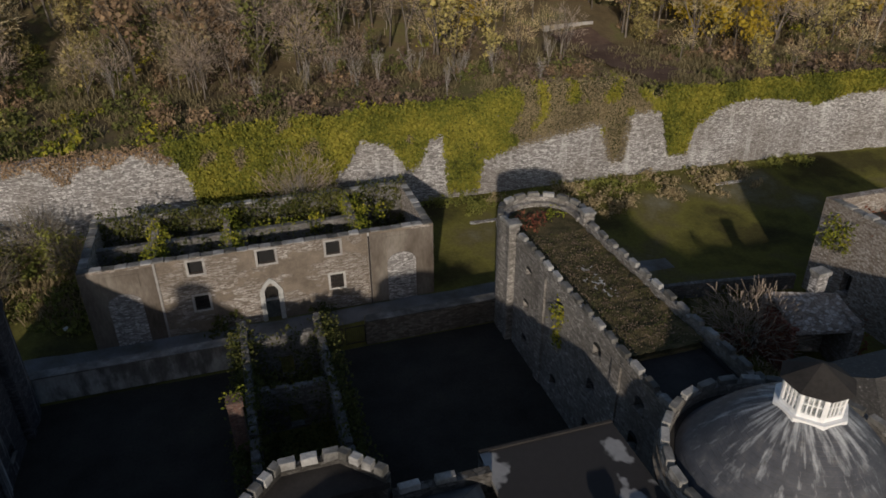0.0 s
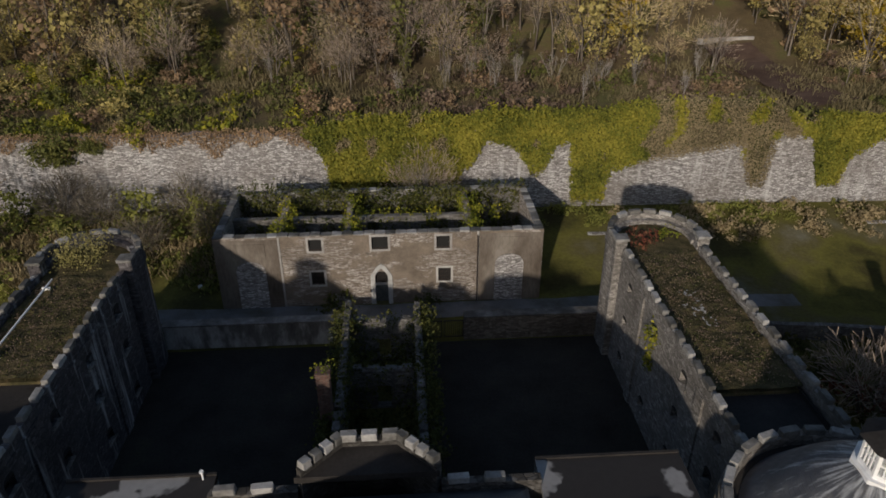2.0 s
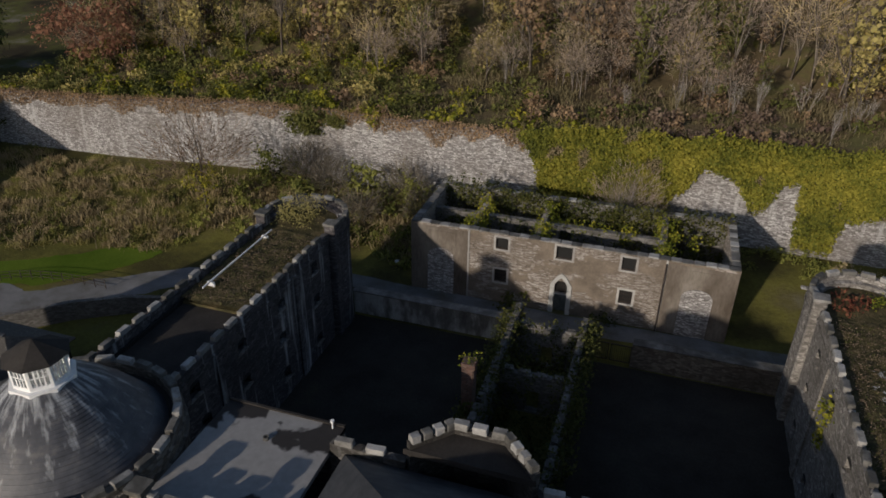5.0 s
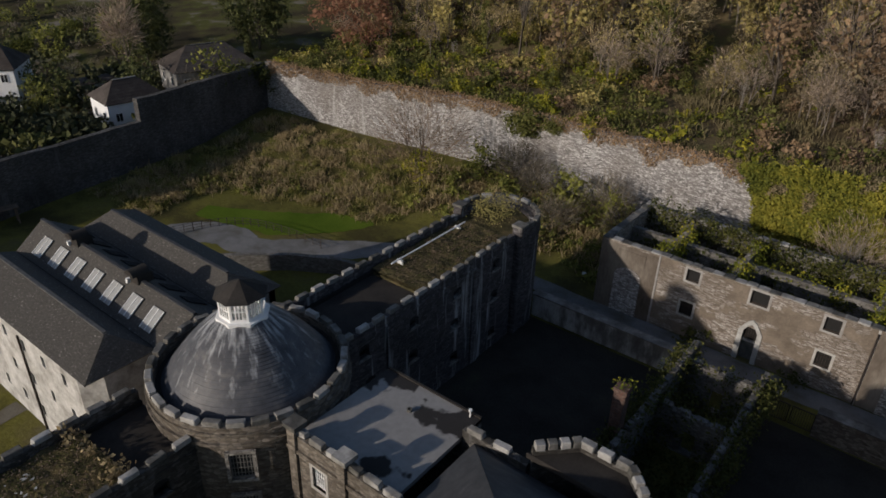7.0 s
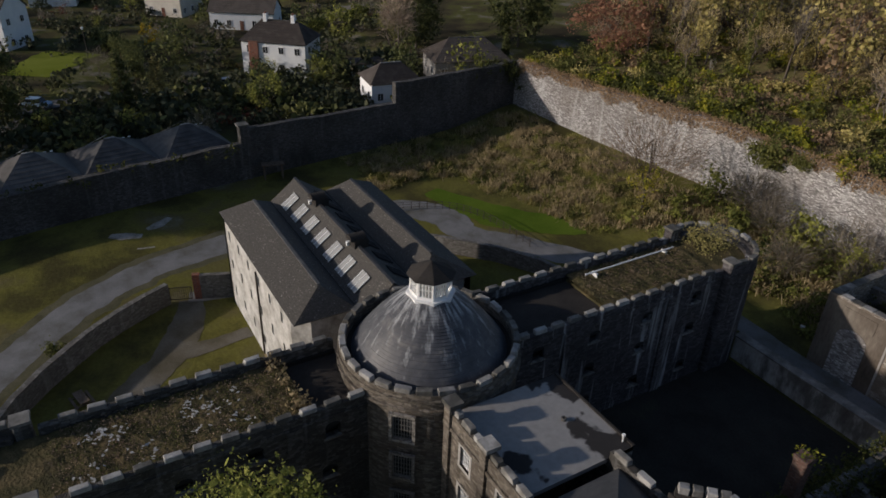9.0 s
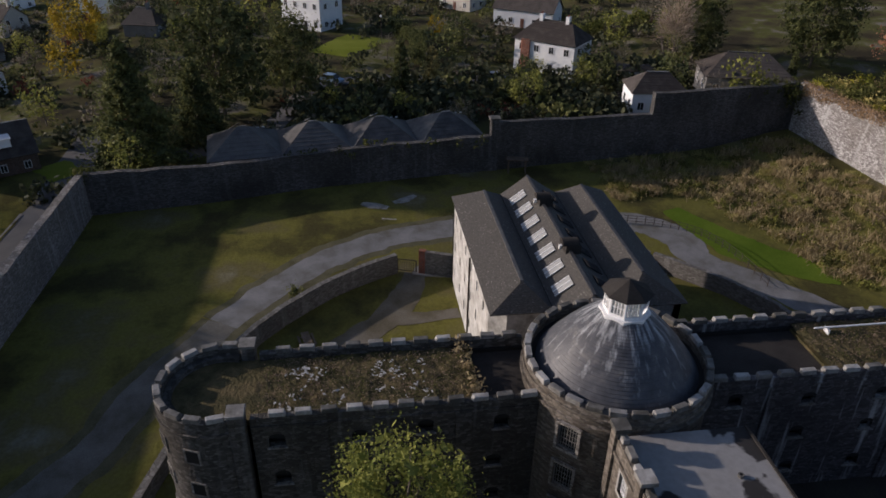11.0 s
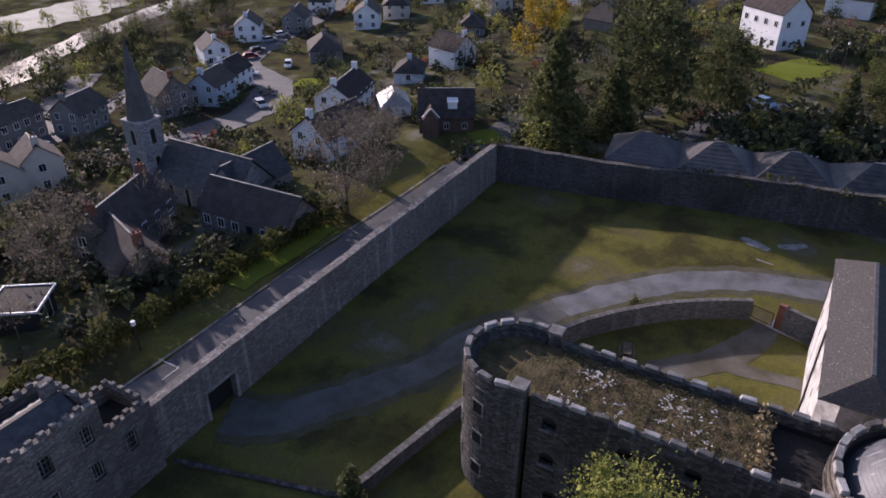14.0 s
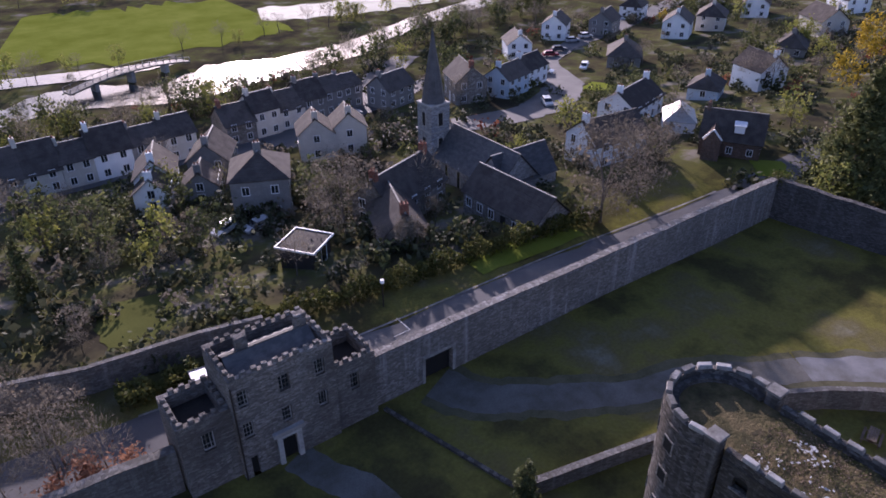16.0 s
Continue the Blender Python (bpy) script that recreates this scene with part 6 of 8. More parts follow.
# sunlit scrub on the western slope
for _ in range(330):
    x = rw.uniform(-92, -24)
    d = 1.6 + 38 * rw.random() ** 1.3
    y = north_y(min(max(x, -84), 130)) + d
    u = rw.random() + 0.35 * noise.noise(Vector((x * 0.06, y * 0.06, 11)))
    put("shrub_l" if u < 0.3 else "shrub_o" if u < 0.5 else "shrub_g" if u < 0.78 else "shrub_b", x, y, rw.uniform(0.6, 1.35))
for kind, protos, wood, leaf in (("haze", "haze", TWIG, HAZE), ("haze_gold", "haze", TWIG, HAZE_GOLD), ("lime", "thin", BARK, LEAF_LIME), ("tuss", "tuss", BARK, SEDGE), ("bare", "bare", TWIG, TWIG), ("ivyt", "ivyt", BARK, HILL_GREEN), ("oak", "oak", BARK, LEAF_OLIVE), ("gold", "oak", BARK, LEAF_GOLD), ("thin", "thin", BARK, LEAF_SEPIA), ("dead", "thin", BARK, LEAF_BROWN), ("shrub_g", "shrub", BARK, HILL_GREEN), ("shrub_b", "shrub", BARK, LEAF_BROWN), ("shrub_l", "shrub", BARK, LEAF_IVY), ("shrub_o", "shrub", BARK, LEAF_LIME), ("bram_g", "bramble", BARK, HILL_GREEN), ("bram_l", "bramble", BARK, LEAF_IVY), ("bram_b", "bramble", BARK, BRACKEN), ("birch", "birch", BIRCH, BIRCH)):
    what = {"lime": "pale olive half-bare trees on the hill", "haze_gold": "golden thin-leaved trees on the hill", "haze": "leafless brown winter trees on the hill", "tuss": "dead grass tussocks above the wall", "bare": "bare grey winter trees on the hill", "ivyt": "ivy-covered trees on the hill", "oak": "olive autumn trees on the hill", "gold": "golden autumn trees on the hill", "thin": "thin yellowing trees on the hill", "dead": "brown half-bare trees on the hill", "shrub_g": "green shrubs above the wall", "shrub_b": "brown shrubs above the wall", "shrub_l": "yellow-green shrubs on the slope", "shrub_o": "pale olive shrubs on the slope", "bram_g": "green brambles and ivy ground cover", "bram_l": "yellow-green brambles on the hill", "bram_b": "dead bracken and bramble cover", "birch": "pale thin birch stems above the wall"}[kind]
    if protos not in ("bramble", "shrub", "tuss"):
        scattered("woodland_stems", what.replace("trees", "tree trunks"), "woodland", [p[0] for p in PR[protos]], wood, spots[kind])
    scattered("woodland", what, "woodland", [p[1] for p in PR[protos]], leaf, spots[kind])

# the clearing above the wall
strip("clearing", [(56, 76), (53, 86), (51, 98)], [7, 7.5, 8], mottled("bare_red_earth", [(0.3, (0.07, 0.045, 0.035)), (0.7, (0.13, 0.09, 0.07))], 0.3, 5, 0.95, 0.1, 0.5), "bare reddish earth plot above the wall", "ground", lift=0.55)
lw = thing("plot_wall", "low pale block wall at the head of the plot", "wall")
for i in range(9):
    part("block", block_mesh("block", 0.98, 0.4, 0.9, ASHLAR, 90 + i % 3), None, lw, m=pose(47.5 + i * 1.0, 99.5 + i * 0.1, ground_z(50, 99.5) - 0.1))

# ivy on the north wall
IVY_LOW = [(-9, 11.1), (-8.1, 10.8), (-6.1, 7.6), (-5.7, 3.0), (8.2, 2.6), (8.8, 6.8), (10.1, 7.4), (11.5, 10.4), (14.3, 9.8), (15.2, 9.0), (17.2, 6.2), (18.2, 6.6), (19.4, 9.8), (21.0, 9.9), (21.7, 2.8), (25.2, 2.6), (25.8, 6.3), (28.2, 7.2), (32.9, 8.1), (36.9, 8.7), (40.6, 9.3), (41.9, 4.2), (43.9, 4.0), (44.4, 10.3), (48.6, 10.3), (50.2, 4.2), (52.6, 4.2), (53.1, 7.4), (55.8, 9.6), (58.5, 10.5), (63, 10.6), (67, 10.0), (71, 9.0), (75, 10.2), (110, 10.2)]
IVY_TOP = [(-9, 11.3), (-7.5, 11.8), (-2, 12.7), (5.2, 13.3), (8.8, 12.9), (13.7, 13.4), (25.1, 13.5), (30.8, 14.4), (43.5, 14.3), (46.8, 12.0), (47.6, 11.7), (50, 13.0), (55, 12.3), (62, 12.6), (110, 12.4)]
rng = np.random.default_rng(21)
pts, dull = [], []
for x in np.arange(-9, 110, 0.05):
    k = 46
    xx = x + rng.normal(0, 0.3, k)
    low = np.array([lerp_table(q, IVY_LOW) for q in xx]) + 0.5 * noise.noise(Vector((x * 0.9, 0, 9))) + 0.35 * noise.noise(Vector((x * 3.1, 2, 9)))
    top = lerp_table(x, IVY_TOP) + 0.45 * noise.noise(Vector((x * 0.7, 4, 2)))
    z = low + (top - low) * rng.random(k)
    keep = rng.random(k) < np.minimum(1, 0.22 + (top - low) / 9) * np.clip(0.35 + (z - low) / 0.9, 0, 1)
    depth = np.where(z > 11.1, (z - 11.1) * rng.uniform(0, 0.9, k) - 0.3, rng.uniform(-0.42, 0.0, k))
    p = np.stack([xx, np.full(k, north_y(x)) + depth - 0.05, z], 1)[keep]
    dead = np.array([0.55 * smooth(26, 32, q[0]) * (1 - smooth(46, 50, q[0])) + 0.9 * (41 < q[0] < 45) * (q[2] < 10) + 0.12 > 0.5 + 0.75 * noise.noise(Vector((q[0] * 0.5, 1, q[2] * 0.35))) for q in p], bool)
    pts.append(p[~dead])
    dull.append(p[dead])
bk = Build()
xs = np.arange(-8.5, 110, 0.5)
for x in xs:
    low = max(lerp_table(x + e, IVY_LOW) for e in (-0.5, 0, 0.5)) + 0.5 + 0.3 * noise.noise(Vector((x * 2.1, 2, 9)))
    top = lerp_table(x, IVY_TOP) - 0.2
    for k in range(13):
        z = min(low, 11.0) + max(0.2, 11.2 - low) * k / 8 if k <= 8 else 11.3 + max(0.1, top - 11.3) * (k - 8) / 4
        bulge = 0.22 * noise.noise(Vector((x * 0.9, z * 0.9, 3)))
        bk.v.append((x, north_y(x) - 0.08 + min(0, bulge) + (0 if k <= 8 else (k - 8) * 0.32), z + (0.15 * bulge if k > 8 else 0)))
bk.f = [(13 * i + k, 13 * i + 13 + k, 13 * i + 14 + k, 13 * i + 1 + k) for i in range(len(xs) - 1) for k in range(12)]
tagged(part("ivy_mat", bk, mottled("ivy_mass", [(0.3, (0.03, 0.035, 0.012)), (0.7, (0.07, 0.07, 0.022))], 0.8, 5, 0.8, 0.2, 0.9, 0.2), None), "dense mat of ivy stems on the wall", "ivy", "", "stuff")
ivy_pts, dull_pts = np.concatenate(pts), np.concatenate(dull)
v, f = quads_at(rng, np.repeat(ivy_pts, 2, 0) + rng.normal(0, 0.16, (2 * len(ivy_pts), 3)), 0.27, 0, 0.85, 0.45)
tagged(new("wall_ivy", np_mesh("wall_ivy", v, f, LEAF_WALL)), "bright yellow-green ivy hanging over the wall", "ivy", "", "stuff")
v, f = quads_at(rng, np.repeat(dull_pts, 2, 0) + rng.normal(0, 0.2, (2 * len(dull_pts), 3)), 0.24, 0, 0.5, 0.3)
tagged(new("wall_creeper", np_mesh("wall_creeper", v, f, LEAF_SEPIA)), "dead brown creeper among the wall ivy", "creeper", "", "stuff")
pts = []
for x in np.arange(-83, -7, 0.06):
    hang = max(0.2, 1.3 + 2.2 * noise.noise(Vector((x * 0.3, 2, 1))) + 0.8 * noise.noise(Vector((x * 1.3, 2, 1))))
    k = int(4 + 9 * hang)
    z = 0.5 + lerp_table(x, [(-84, 9.6), (-64, 10.1), (-45, 10.9), (-10, 11.1)]) - (hang + 0.4) * rng.random(k)
    pts.append(np.stack([np.full(k, x) + rng.normal(0, 0.2, k), north_y(x) + np.where(rng.random(k) < 0.65, rng.uniform(-0.4, 0.0, k), rng.uniform(0.0, 1.2, k)), z], 1))
v, f = quads_at(rng, np.concatenate(pts), 0.22, 0, 0.6, 0.3)
tagged(new("wall_top_growth", np_mesh("wall_top_growth", v, f, LEAF_BROWN)), "brown brambles trailing over the wall top", "brambles", "", "stuff")


def ivy_clump(name, label, boxes, per, leaf, material, seed, size=0.0):
    """Ivy over tops and sides: boxes of (x0, y0, z0, x1, y1, z1)."""
    g = np.random.default_rng(seed)
    out = []
    for b in boxes:
        lo, hi = np.array(b[:3]), np.array(b[3:])
        n = int(per * max(1, np.prod(np.maximum(hi - lo, 0.6))))
        c = g.uniform(lo, hi, (max(2, n // 14), 3))
        out.append(c[g.integers(0, len(c), n)] + g.normal(0, 0.28, (n, 3)))
    v, f = quads_at(g, np.concatenate(out), leaf)
    return tagged(new(name, np_mesh(name, v, f, material)), label, "ivy", "", "stuff")


ivy_clump("ruin_ivy", "green ivy spilling over the ruin's cross walls", [(x - 0.75, y, z0, x + 0.75, y + 2.2, z1) for x, z1 in ((-9.2, 7.6), (-2.8, 7.5), (8.8, 8.0)) for y, z0 in ((52.9, 4.0), (55.2, 5.0), (58.6, 5.6)) ] + [(-2, 57.8, 5.4, 4.0, 58.9, 6.9), (4.5, 57.7, 4.6, 6.0, 58.9, 7.0), (10.4, 57.6, 5.6, 11.6, 58.8, 7.2)], 60, 0.26, LEAF_IVY, 31)
ivy_clump("ruin_growth", "dark ivy and brambles inside the ruin", [(-14.9, 61.2, 4.6, -9, 62.6, 8.6), (-8.8, 61.2, 4.6, 8.4, 62.3, 8.0), (-14.6, 61.3, 5.2, 14.6, 61.9, 7.7), (-8.6, 61.3, 5.0, 8.4, 61.9, 7.7), (-14.4, 57.2, 4.6, 8.4, 57.7, 6.7), (-14.2, 53.2, 3.0, -9.6, 61.5, 4.6), (-8.5, 53.2, 3.0, 8.2, 57.5, 3.9), (9.6, 53.2, 3.0, 14.2, 61.5, 4.6), (9.2, 61.3, 3.4, 14.9, 62.8, 7.9), (-14.4, 57.4, 3.2, -3, 58.3, 6.4), (-2.4, 57.3, 3.0, 8.4, 57.9, 5.8)], 26, 0.3, LEAF_IVY_DARK, 32)
ivy_clump("ruin_back_ivy", "brown-green ivy over the ruin's back wall", [(-14.6, 61.3, 5.6, 14.6, 61.95, 7.9), (-8.6, 61.3, 5.6, 8.4, 62.2, 8.0)], 40, 0.26, LEAF_IVY_DARK, 44)
ivy_clump("passage_ivy", "dark ivy over the roofless passage walls", [(-3.8, 28, 2.2, -2.1, 45.5, 4.6), (2.8, 24, 2.2, 4.3, 45, 4.5), (-2.4, 36.6, 1.5, 2.8, 38, 4.0), (-2.4, 42.6, 2.0, 2.8, 43.9, 4.3), (-2.3, 38.5, 0.2, 2.7, 42.5, 2.6), (-2.3, 29, 0.1, 2.7, 36, 2.0)] + [(-3.8, 28, 3.6, -2.2, 45.5, 4.8), (2.9, 23, 3.4, 4.2, 45, 4.6)] * 2, 34, 0.26, LEAF_IVY_DARK, 33)
ivy_clump("pillar_ivy", "yellowing ivy on the brick pillar", [(-3.8, 31.5, 7.6, -3.0, 32.3, 8.6)], 120, 0.22, LEAF_IVY, 34)
ivy_clump("wing_ivy", "small ivy patch on the wing wall", [(18.95, 33.4, 6.2, 19.25, 34.5, 9.2)], 110, 0.28, LEAF_IVY, 35)
ivy_clump("west_wall_ivy", "dark ivy over the west wall", [(west_x(-8) - 0.6, -10, 4.4, west_x(-8) + 0.2, -1, 5.6), (west_x(4) - 0.7, -1, 4.6, west_x(10) + 0.9, 18, 5.9), (west_x(64) - 1.2, 58, 7.5, west_x(64) + 0.9, 67, 10.2), (-83.8, 64, 5, -81.5, 66.7, 9.6)], 14, 0.36, LEAF_IVY_DARK, 36)
ivy_clump("south_wall_corner_ivy", "dark ivy on the wall corner", [(-71, -35.6, 3.6, -68.5, -33.5, 5.6)], 30, 0.34, LEAF_IVY_DARK, 37)
ivy_clump("turret_creeper", "dark red creeper on the turret roof", [(20.4, 43.0, 10.05, 22.8, 46.4, 10.45)], 60, 0.26, LEAF_RUST, 38)
ivy_clump("turret_moss", "bright moss and fern on the turret roof", [(22.8, 44.6, 10.05, 24.6, 46.4, 10.4)], 60, 0.26, LEAF_IVY, 39)
ivy_clump("turret_shrub", "scrubby bush growing on the turret roof", [(-24.2, 42.4, 10.0, -21.0, 45.6, 12.3)], 70, 0.17, LEAF_ROUGH, 40)
ivy_clump("east_ruin_shrub", "bright shrub growing from the ruin wall", [(48.4, 38.2, 5.6, 49.6, 40.6, 8.6)], 60, 0.3, LEAF_IVY, 41)
ivy_clump("east_ruin_growth", "red and green weeds on the ruin top", [(50, 36, 7.6, 60, 41.5, 8.6)], 8, 0.35, LEAF_RUST, 42)
ivy_clump("outhouse_ivy", "dark creeper over the outhouse", [(38.0, 30.5, 0.2, 39.0, 35.6, 4.0), (43.5, 30, 0, 44.6, 34, 4.6)], 26, 0.28, LEAF_RUST, 43)

# weeds and lichen on the wing roofs
def roof_growth(name, label, xc, y0, y1, per, seed, material, leaf, up=0.25, dots=None):
    g = np.random.default_rng(seed)
    n = int(per * 5.0 * abs(y1 - y0))
    c = np.stack([g.uniform(xc - 2.5, xc + 2.5, n // 5), g.uniform(min(y0, y1), max(y0, y1), n // 5), np.zeros(n // 5)], 1)
    p = c[g.integers(0, len(c), n)] + g.normal(0, 0.22, (n, 3)) * np.array([1, 1, 0.0])
    p[:, 0] = np.clip(p[:, 0], xc - 2.65, xc + 2.65)
    p[:, 2] = 10.13 + g.random(n) * up
    v, f = quads_at(g, p, leaf, 0.55 if up > 0.1 else 0.97)
    if dots:
        v[:, 2] = np.maximum(v[:, 2], 10.13)
    tagged(new(name, np_mesh(name, v, f, material)), label, "weeds", "", "stuff")


for xc, y0, y1, sd in ((LX, 30, 41, 51), (RX, 26.3, 42, 52), (LX, 5.6, -8, 53)):
    roof_growth("roof_weeds", "dead brown weeds and moss on the wing roof", xc, y0, y1, 40, sd, BRACKEN, 0.11)
    roof_growth("roof_moss", "dark olive moss tufts on the wing roof", xc, y0, y1, 22, sd + 10, LEAF_IVY_DARK, 0.12)
for xc, y0, y1, sd in ((RX - 0.3, 31.5, 36.5, 71), (LX - 0.5, -1, 2.5, 72), (LX + 1.7, -7, 3, 73), (LX - 1, -6.5, -4, 74)):
    g = np.random.default_rng(sd)
    n = 56
    c = np.stack([np.clip(g.normal(xc, 0.5, 16), LX - 2.3 if xc < 0 else RX - 2.3, LX + 2.5 if xc < 0 else RX + 2.5), g.uniform(y0, y1, 16)], 1)
    p = c[g.integers(0, 16, n)] + g.normal(0, 0.22, (n, 2))
    v, f = quads_at(g, np.stack([p[:, 0], p[:, 1], np.full(n, 10.27) + g.random(n) * 0.05], 1), 0.26, 0.985, 0.5)
    tagged(new("roof_lichen", np_mesh("roof_lichen", v, f, LICHEN)), "white lichen-crusted stones on the wing roof", "lichen", "", "stuff")
ivy_clump("roof_grass_edge", "long pale grass along the roof's edge", [(LX - 2.4, 4.9, 10.1, LX + 2.5, 5.7, 10.6)], 90, 0.3, DRY, 75)

# rough growth inside the walls
rough = {"g": [], "b": [], "d": [], "t": [], "o": []}


def patch_spots(key, n, x0, y0, x1, y1, s0, s1, test=None):
    for _ in range(n):
        x, y = rw.uniform(x0, x1), rw.uniform(y0, y1)
        if x > west_x(y) + 1 and y < north_y(x) - 0.6 and (not test or test(x, y)):
            rough[key].append((x, y, ground_z(x, y) - 0.05, rw.uniform(s0, s1), rw.uniform(0, 6.28)))


scrub = lambda x, y: 49.5 + 0.25 * (x + 45) + 3 * noise.noise(Vector((x * 0.1, y * 0.1, 0))) < y or (x < -66 and y > 30)
patch_spots("t", 300, -80, 32, -42, 66, 0.4, 1.2, scrub)
patch_spots("o", 300, -80, 32, -42, 66, 0.35, 0.9, scrub)
patch_spots("b", 90, -80, 32, -44, 66, 0.3, 0.7, scrub)
patch_spots("g", 60, -80, 36, -40, 67, 0.3, 0.7, scrub)
patch_spots("d", 130, -78, 34, -44, 64, 0.4, 0.9, lambda x, y: scrub(x, y) and noise.noise(Vector((x * 0.12, y * 0.12, 6))) > 0.0)
patch_spots("d", 45, -43, 57, -16, 69, 0.4, 0.9)
patch_spots("t", 160, -42, 56, -16, 69, 0.6, 1.4)
patch_spots("g", 45, -43, 55, -16, 69, 0.5, 1.2)
patch_spots("b", 60, 26, 60, 60, 67, 0.4, 0.9)
patch_spots("g", 70, 16, 64, 70, 67.5, 0.3, 0.8)
patch_spots("d", 50, 27, 34, 44, 43.5, 0.4, 1.0)
patch_spots("b", 40, 27, 22, 38, 43, 0.4, 1.0)
for key, m_, what in (("g", LEAF_GREEN, "green scrub and nettles in the rough grass"), ("b", DRY, "dead bracken and tall dry grass"), ("d", LEAF_IVY_DARK, "dark bramble thickets")):
    scattered("scrub", what, "scrub", [p[1] for p in PR["bramble"] + PR["shrub"][:1]], m_, rough[key])
scattered("long_grass", "rough olive grass in the corner", "grass", [p[1] for p in PR["tuss"]], LEAF_ROUGH, rough["o"])
scattered("long_grass", "tall dry grass in the rough corner", "grass", [p[1] for p in PR["tuss"]], DRY, rough["t"])
# single shrubs and trees within the walls
SH_G = plant_meshes("shrub_green", PR["shrub"][0], BARK, LEAF_GREEN)
SH_D = plant_meshes("shrub_dark", PR["shrub"][1], BARK, LEAF_IVY_DARK)
SH_L = plant_meshes("shrub_light", PR["shrub"][2], BARK, LEAF_IVY)
ROUND = plant_meshes("round_bush", shrub_proto(18, 3.0, 2.2, 3600, 0.3, 80, 0.5), BARK, HILL_GREEN)
SH_R = plant_meshes("shrub_rust", PR["shrub"][1], BARK, LEAF_RUST)
for x, y, s in ((-4.6, 51.2, 1.1), (4.2, 51.2, 0.85)):
    plant("shrub", "dark straggly shrub against the ruin's front", "shrub", SH_D, x, y, s, "shrubs by the ruin")
for x, y, s in ((-25, 57.5, 1.2), (-22.3, 62.5, 1.5), (-18.5, 59, 1.1), (-28, 62, 1.4), (-31, 57, 1.0), (-35, 64.5, 1.2), (-38, 67.5, 1.3)):
    plant("shrub", "dark overgrown shrub below the boundary wall", "shrub", SH_D if RND.random() < 0.6 else SH_G, x, y, s, "shrubs below the wall")
plant("shrub", "bright yellow-green bush in the roofless passage", "shrub", SH_L, 0.2, 40.5, 0.85)
plant("shrub", "dark rounded bush on the curved wall's bank", "shrub", SH_D, -46.6, -7.2, 0.7)
plant("shrub", "dense green bush on the wall top", "shrub", ROUND, -35.8, 70.6, 1.0, z=8.3)
plant("shrub", "smaller green bush hanging over the wall top", "shrub", ROUND, -31.6, 70.2, 0.55, z=9.4)
plant("shrub", "yellow-green bush on the wall top", "shrub", SH_L, -27.0, 70.2, 1.0, z=10.0)
plant("shrub", "bright clipped bush above the ivy wall", "shrub", SH_L, 13.5, 70.6, 1.25, z=11.5)
BUSH_BARE = plant_meshes("bare_bush", haze_proto(61, 9.5, 4.4, 1500, 4, 7, 0.0, 0.9, 0.045), BIRCH, HAZE)
plant("bare_bush", "pale many-stemmed bare bush behind the ruin", "bush", BUSH_BARE, 4.6, 65.8, 0.9)
plant("bare_bush", "reddish bare bush beside the wing", "bush", plant_meshes("red_bush", haze_proto(62, 5.0, 2.8, 900, 3, 5, 0.0, 0.9, 0.06), BARK, HAZE), 36.8, 34.0, 1.25)
plant("shrub", "rust-red bush beside the ruined outhouse", "shrub", SH_R, 36.4, 35.2, 1.4)
OLD = plant_meshes("old_tree", haze_proto(63, 11.5, 6.0, 1100, 4, 1, 0.15, 1.2, 0.07), BARK, BRACKEN)
plant("old_tree", "gnarled bare tree with ivy on its trunk", "tree", OLD, -43.8, 58.8, 1.0)
ivy_clump("tree_ivy", "green ivy climbing the old tree's trunk", [(-44.4, 58.2, 0.2, -43.2, 59.4, 5.0), (-45.5, 57.2, 4.5, -42.0, 60.4, 7.0)], 20, 0.3, LEAF_IVY, 64)
willow = plant_meshes("green_bush", leafy_proto(65, 4.5, 2.4, 600, 0.28, 20, 0.5, 0.05), BARK, LEAF_GREEN)
HAZE_BUSH = plant_meshes("thin_bush", haze_proto(68, 5.0, 2.4, 900, 2, 5, 0.0, 0.9, 0.05), BARK, TREE_GREY)
for x, y, s in ((-30, 65, 1.0), (-24.5, 60.5, 0.9), (-21, 66, 1.1), (-34, 66.5, 1.2), (-17.6, 62.5, 0.8)):
    plant("thin_bush", "brown leafless bush below the boundary wall", "bush", HAZE_BUSH, x, y, s, "leafless bushes")
for x, y, s in ((-38.5, 66.0, 1.2), (-33.5, 62.0, 0.9), (-26.5, 66.5, 1.1), (-19.5, 65.5, 1.0)):
    plant("green_bush", "tall green willowy bush near the boundary wall", "bush", willow, x, y, s, "willowy bushes")
FRONT = plant_meshes("front_tree", leafy_proto(66, 14.0, 4.1, 9500, 0.2, 110, 0.55, 0.2), BARK, LEAF_FRONT)
plant("leafy_tree", "yellow-green leafy tree before the dark wing", "tree", FRONT, FT[0], FT[1], FT[2])
YEW = plant_meshes("yew", conifer_proto(67, 5.0, 1.3, 1400, 0.24, True), BARK, LEAF_DARK)
plant("yew", "small dark clipped yew on the front lawn", "tree", YEW, -12.3, -18.6, 0.95)
pl = thing("roof_pole", "long white pole lying across the wing roof", "pole")
part("pole", Build().box(-0.05, -5.1, 0, 0.05, 5.1, 0.09), WHITE, pl, m=pose(-23.58, 35.9, 10.42, -1.0, 0, 1.4))
part("pole_rest", Build().box(-0.3, -0.05, 0, 0.3, 0.05, 0.3), WHITE, pl, m=pose(-23.7, 39.9, 10.05))
part("pole_rest", Build().box(-0.3, -0.05, 0, 0.3, 0.05, 0.4), WHITE, pl, m=pose(-23.5, 31.9, 10.05))
fs = thing("fallen_slab", "long pale fallen stone slab in the grass", "stone")
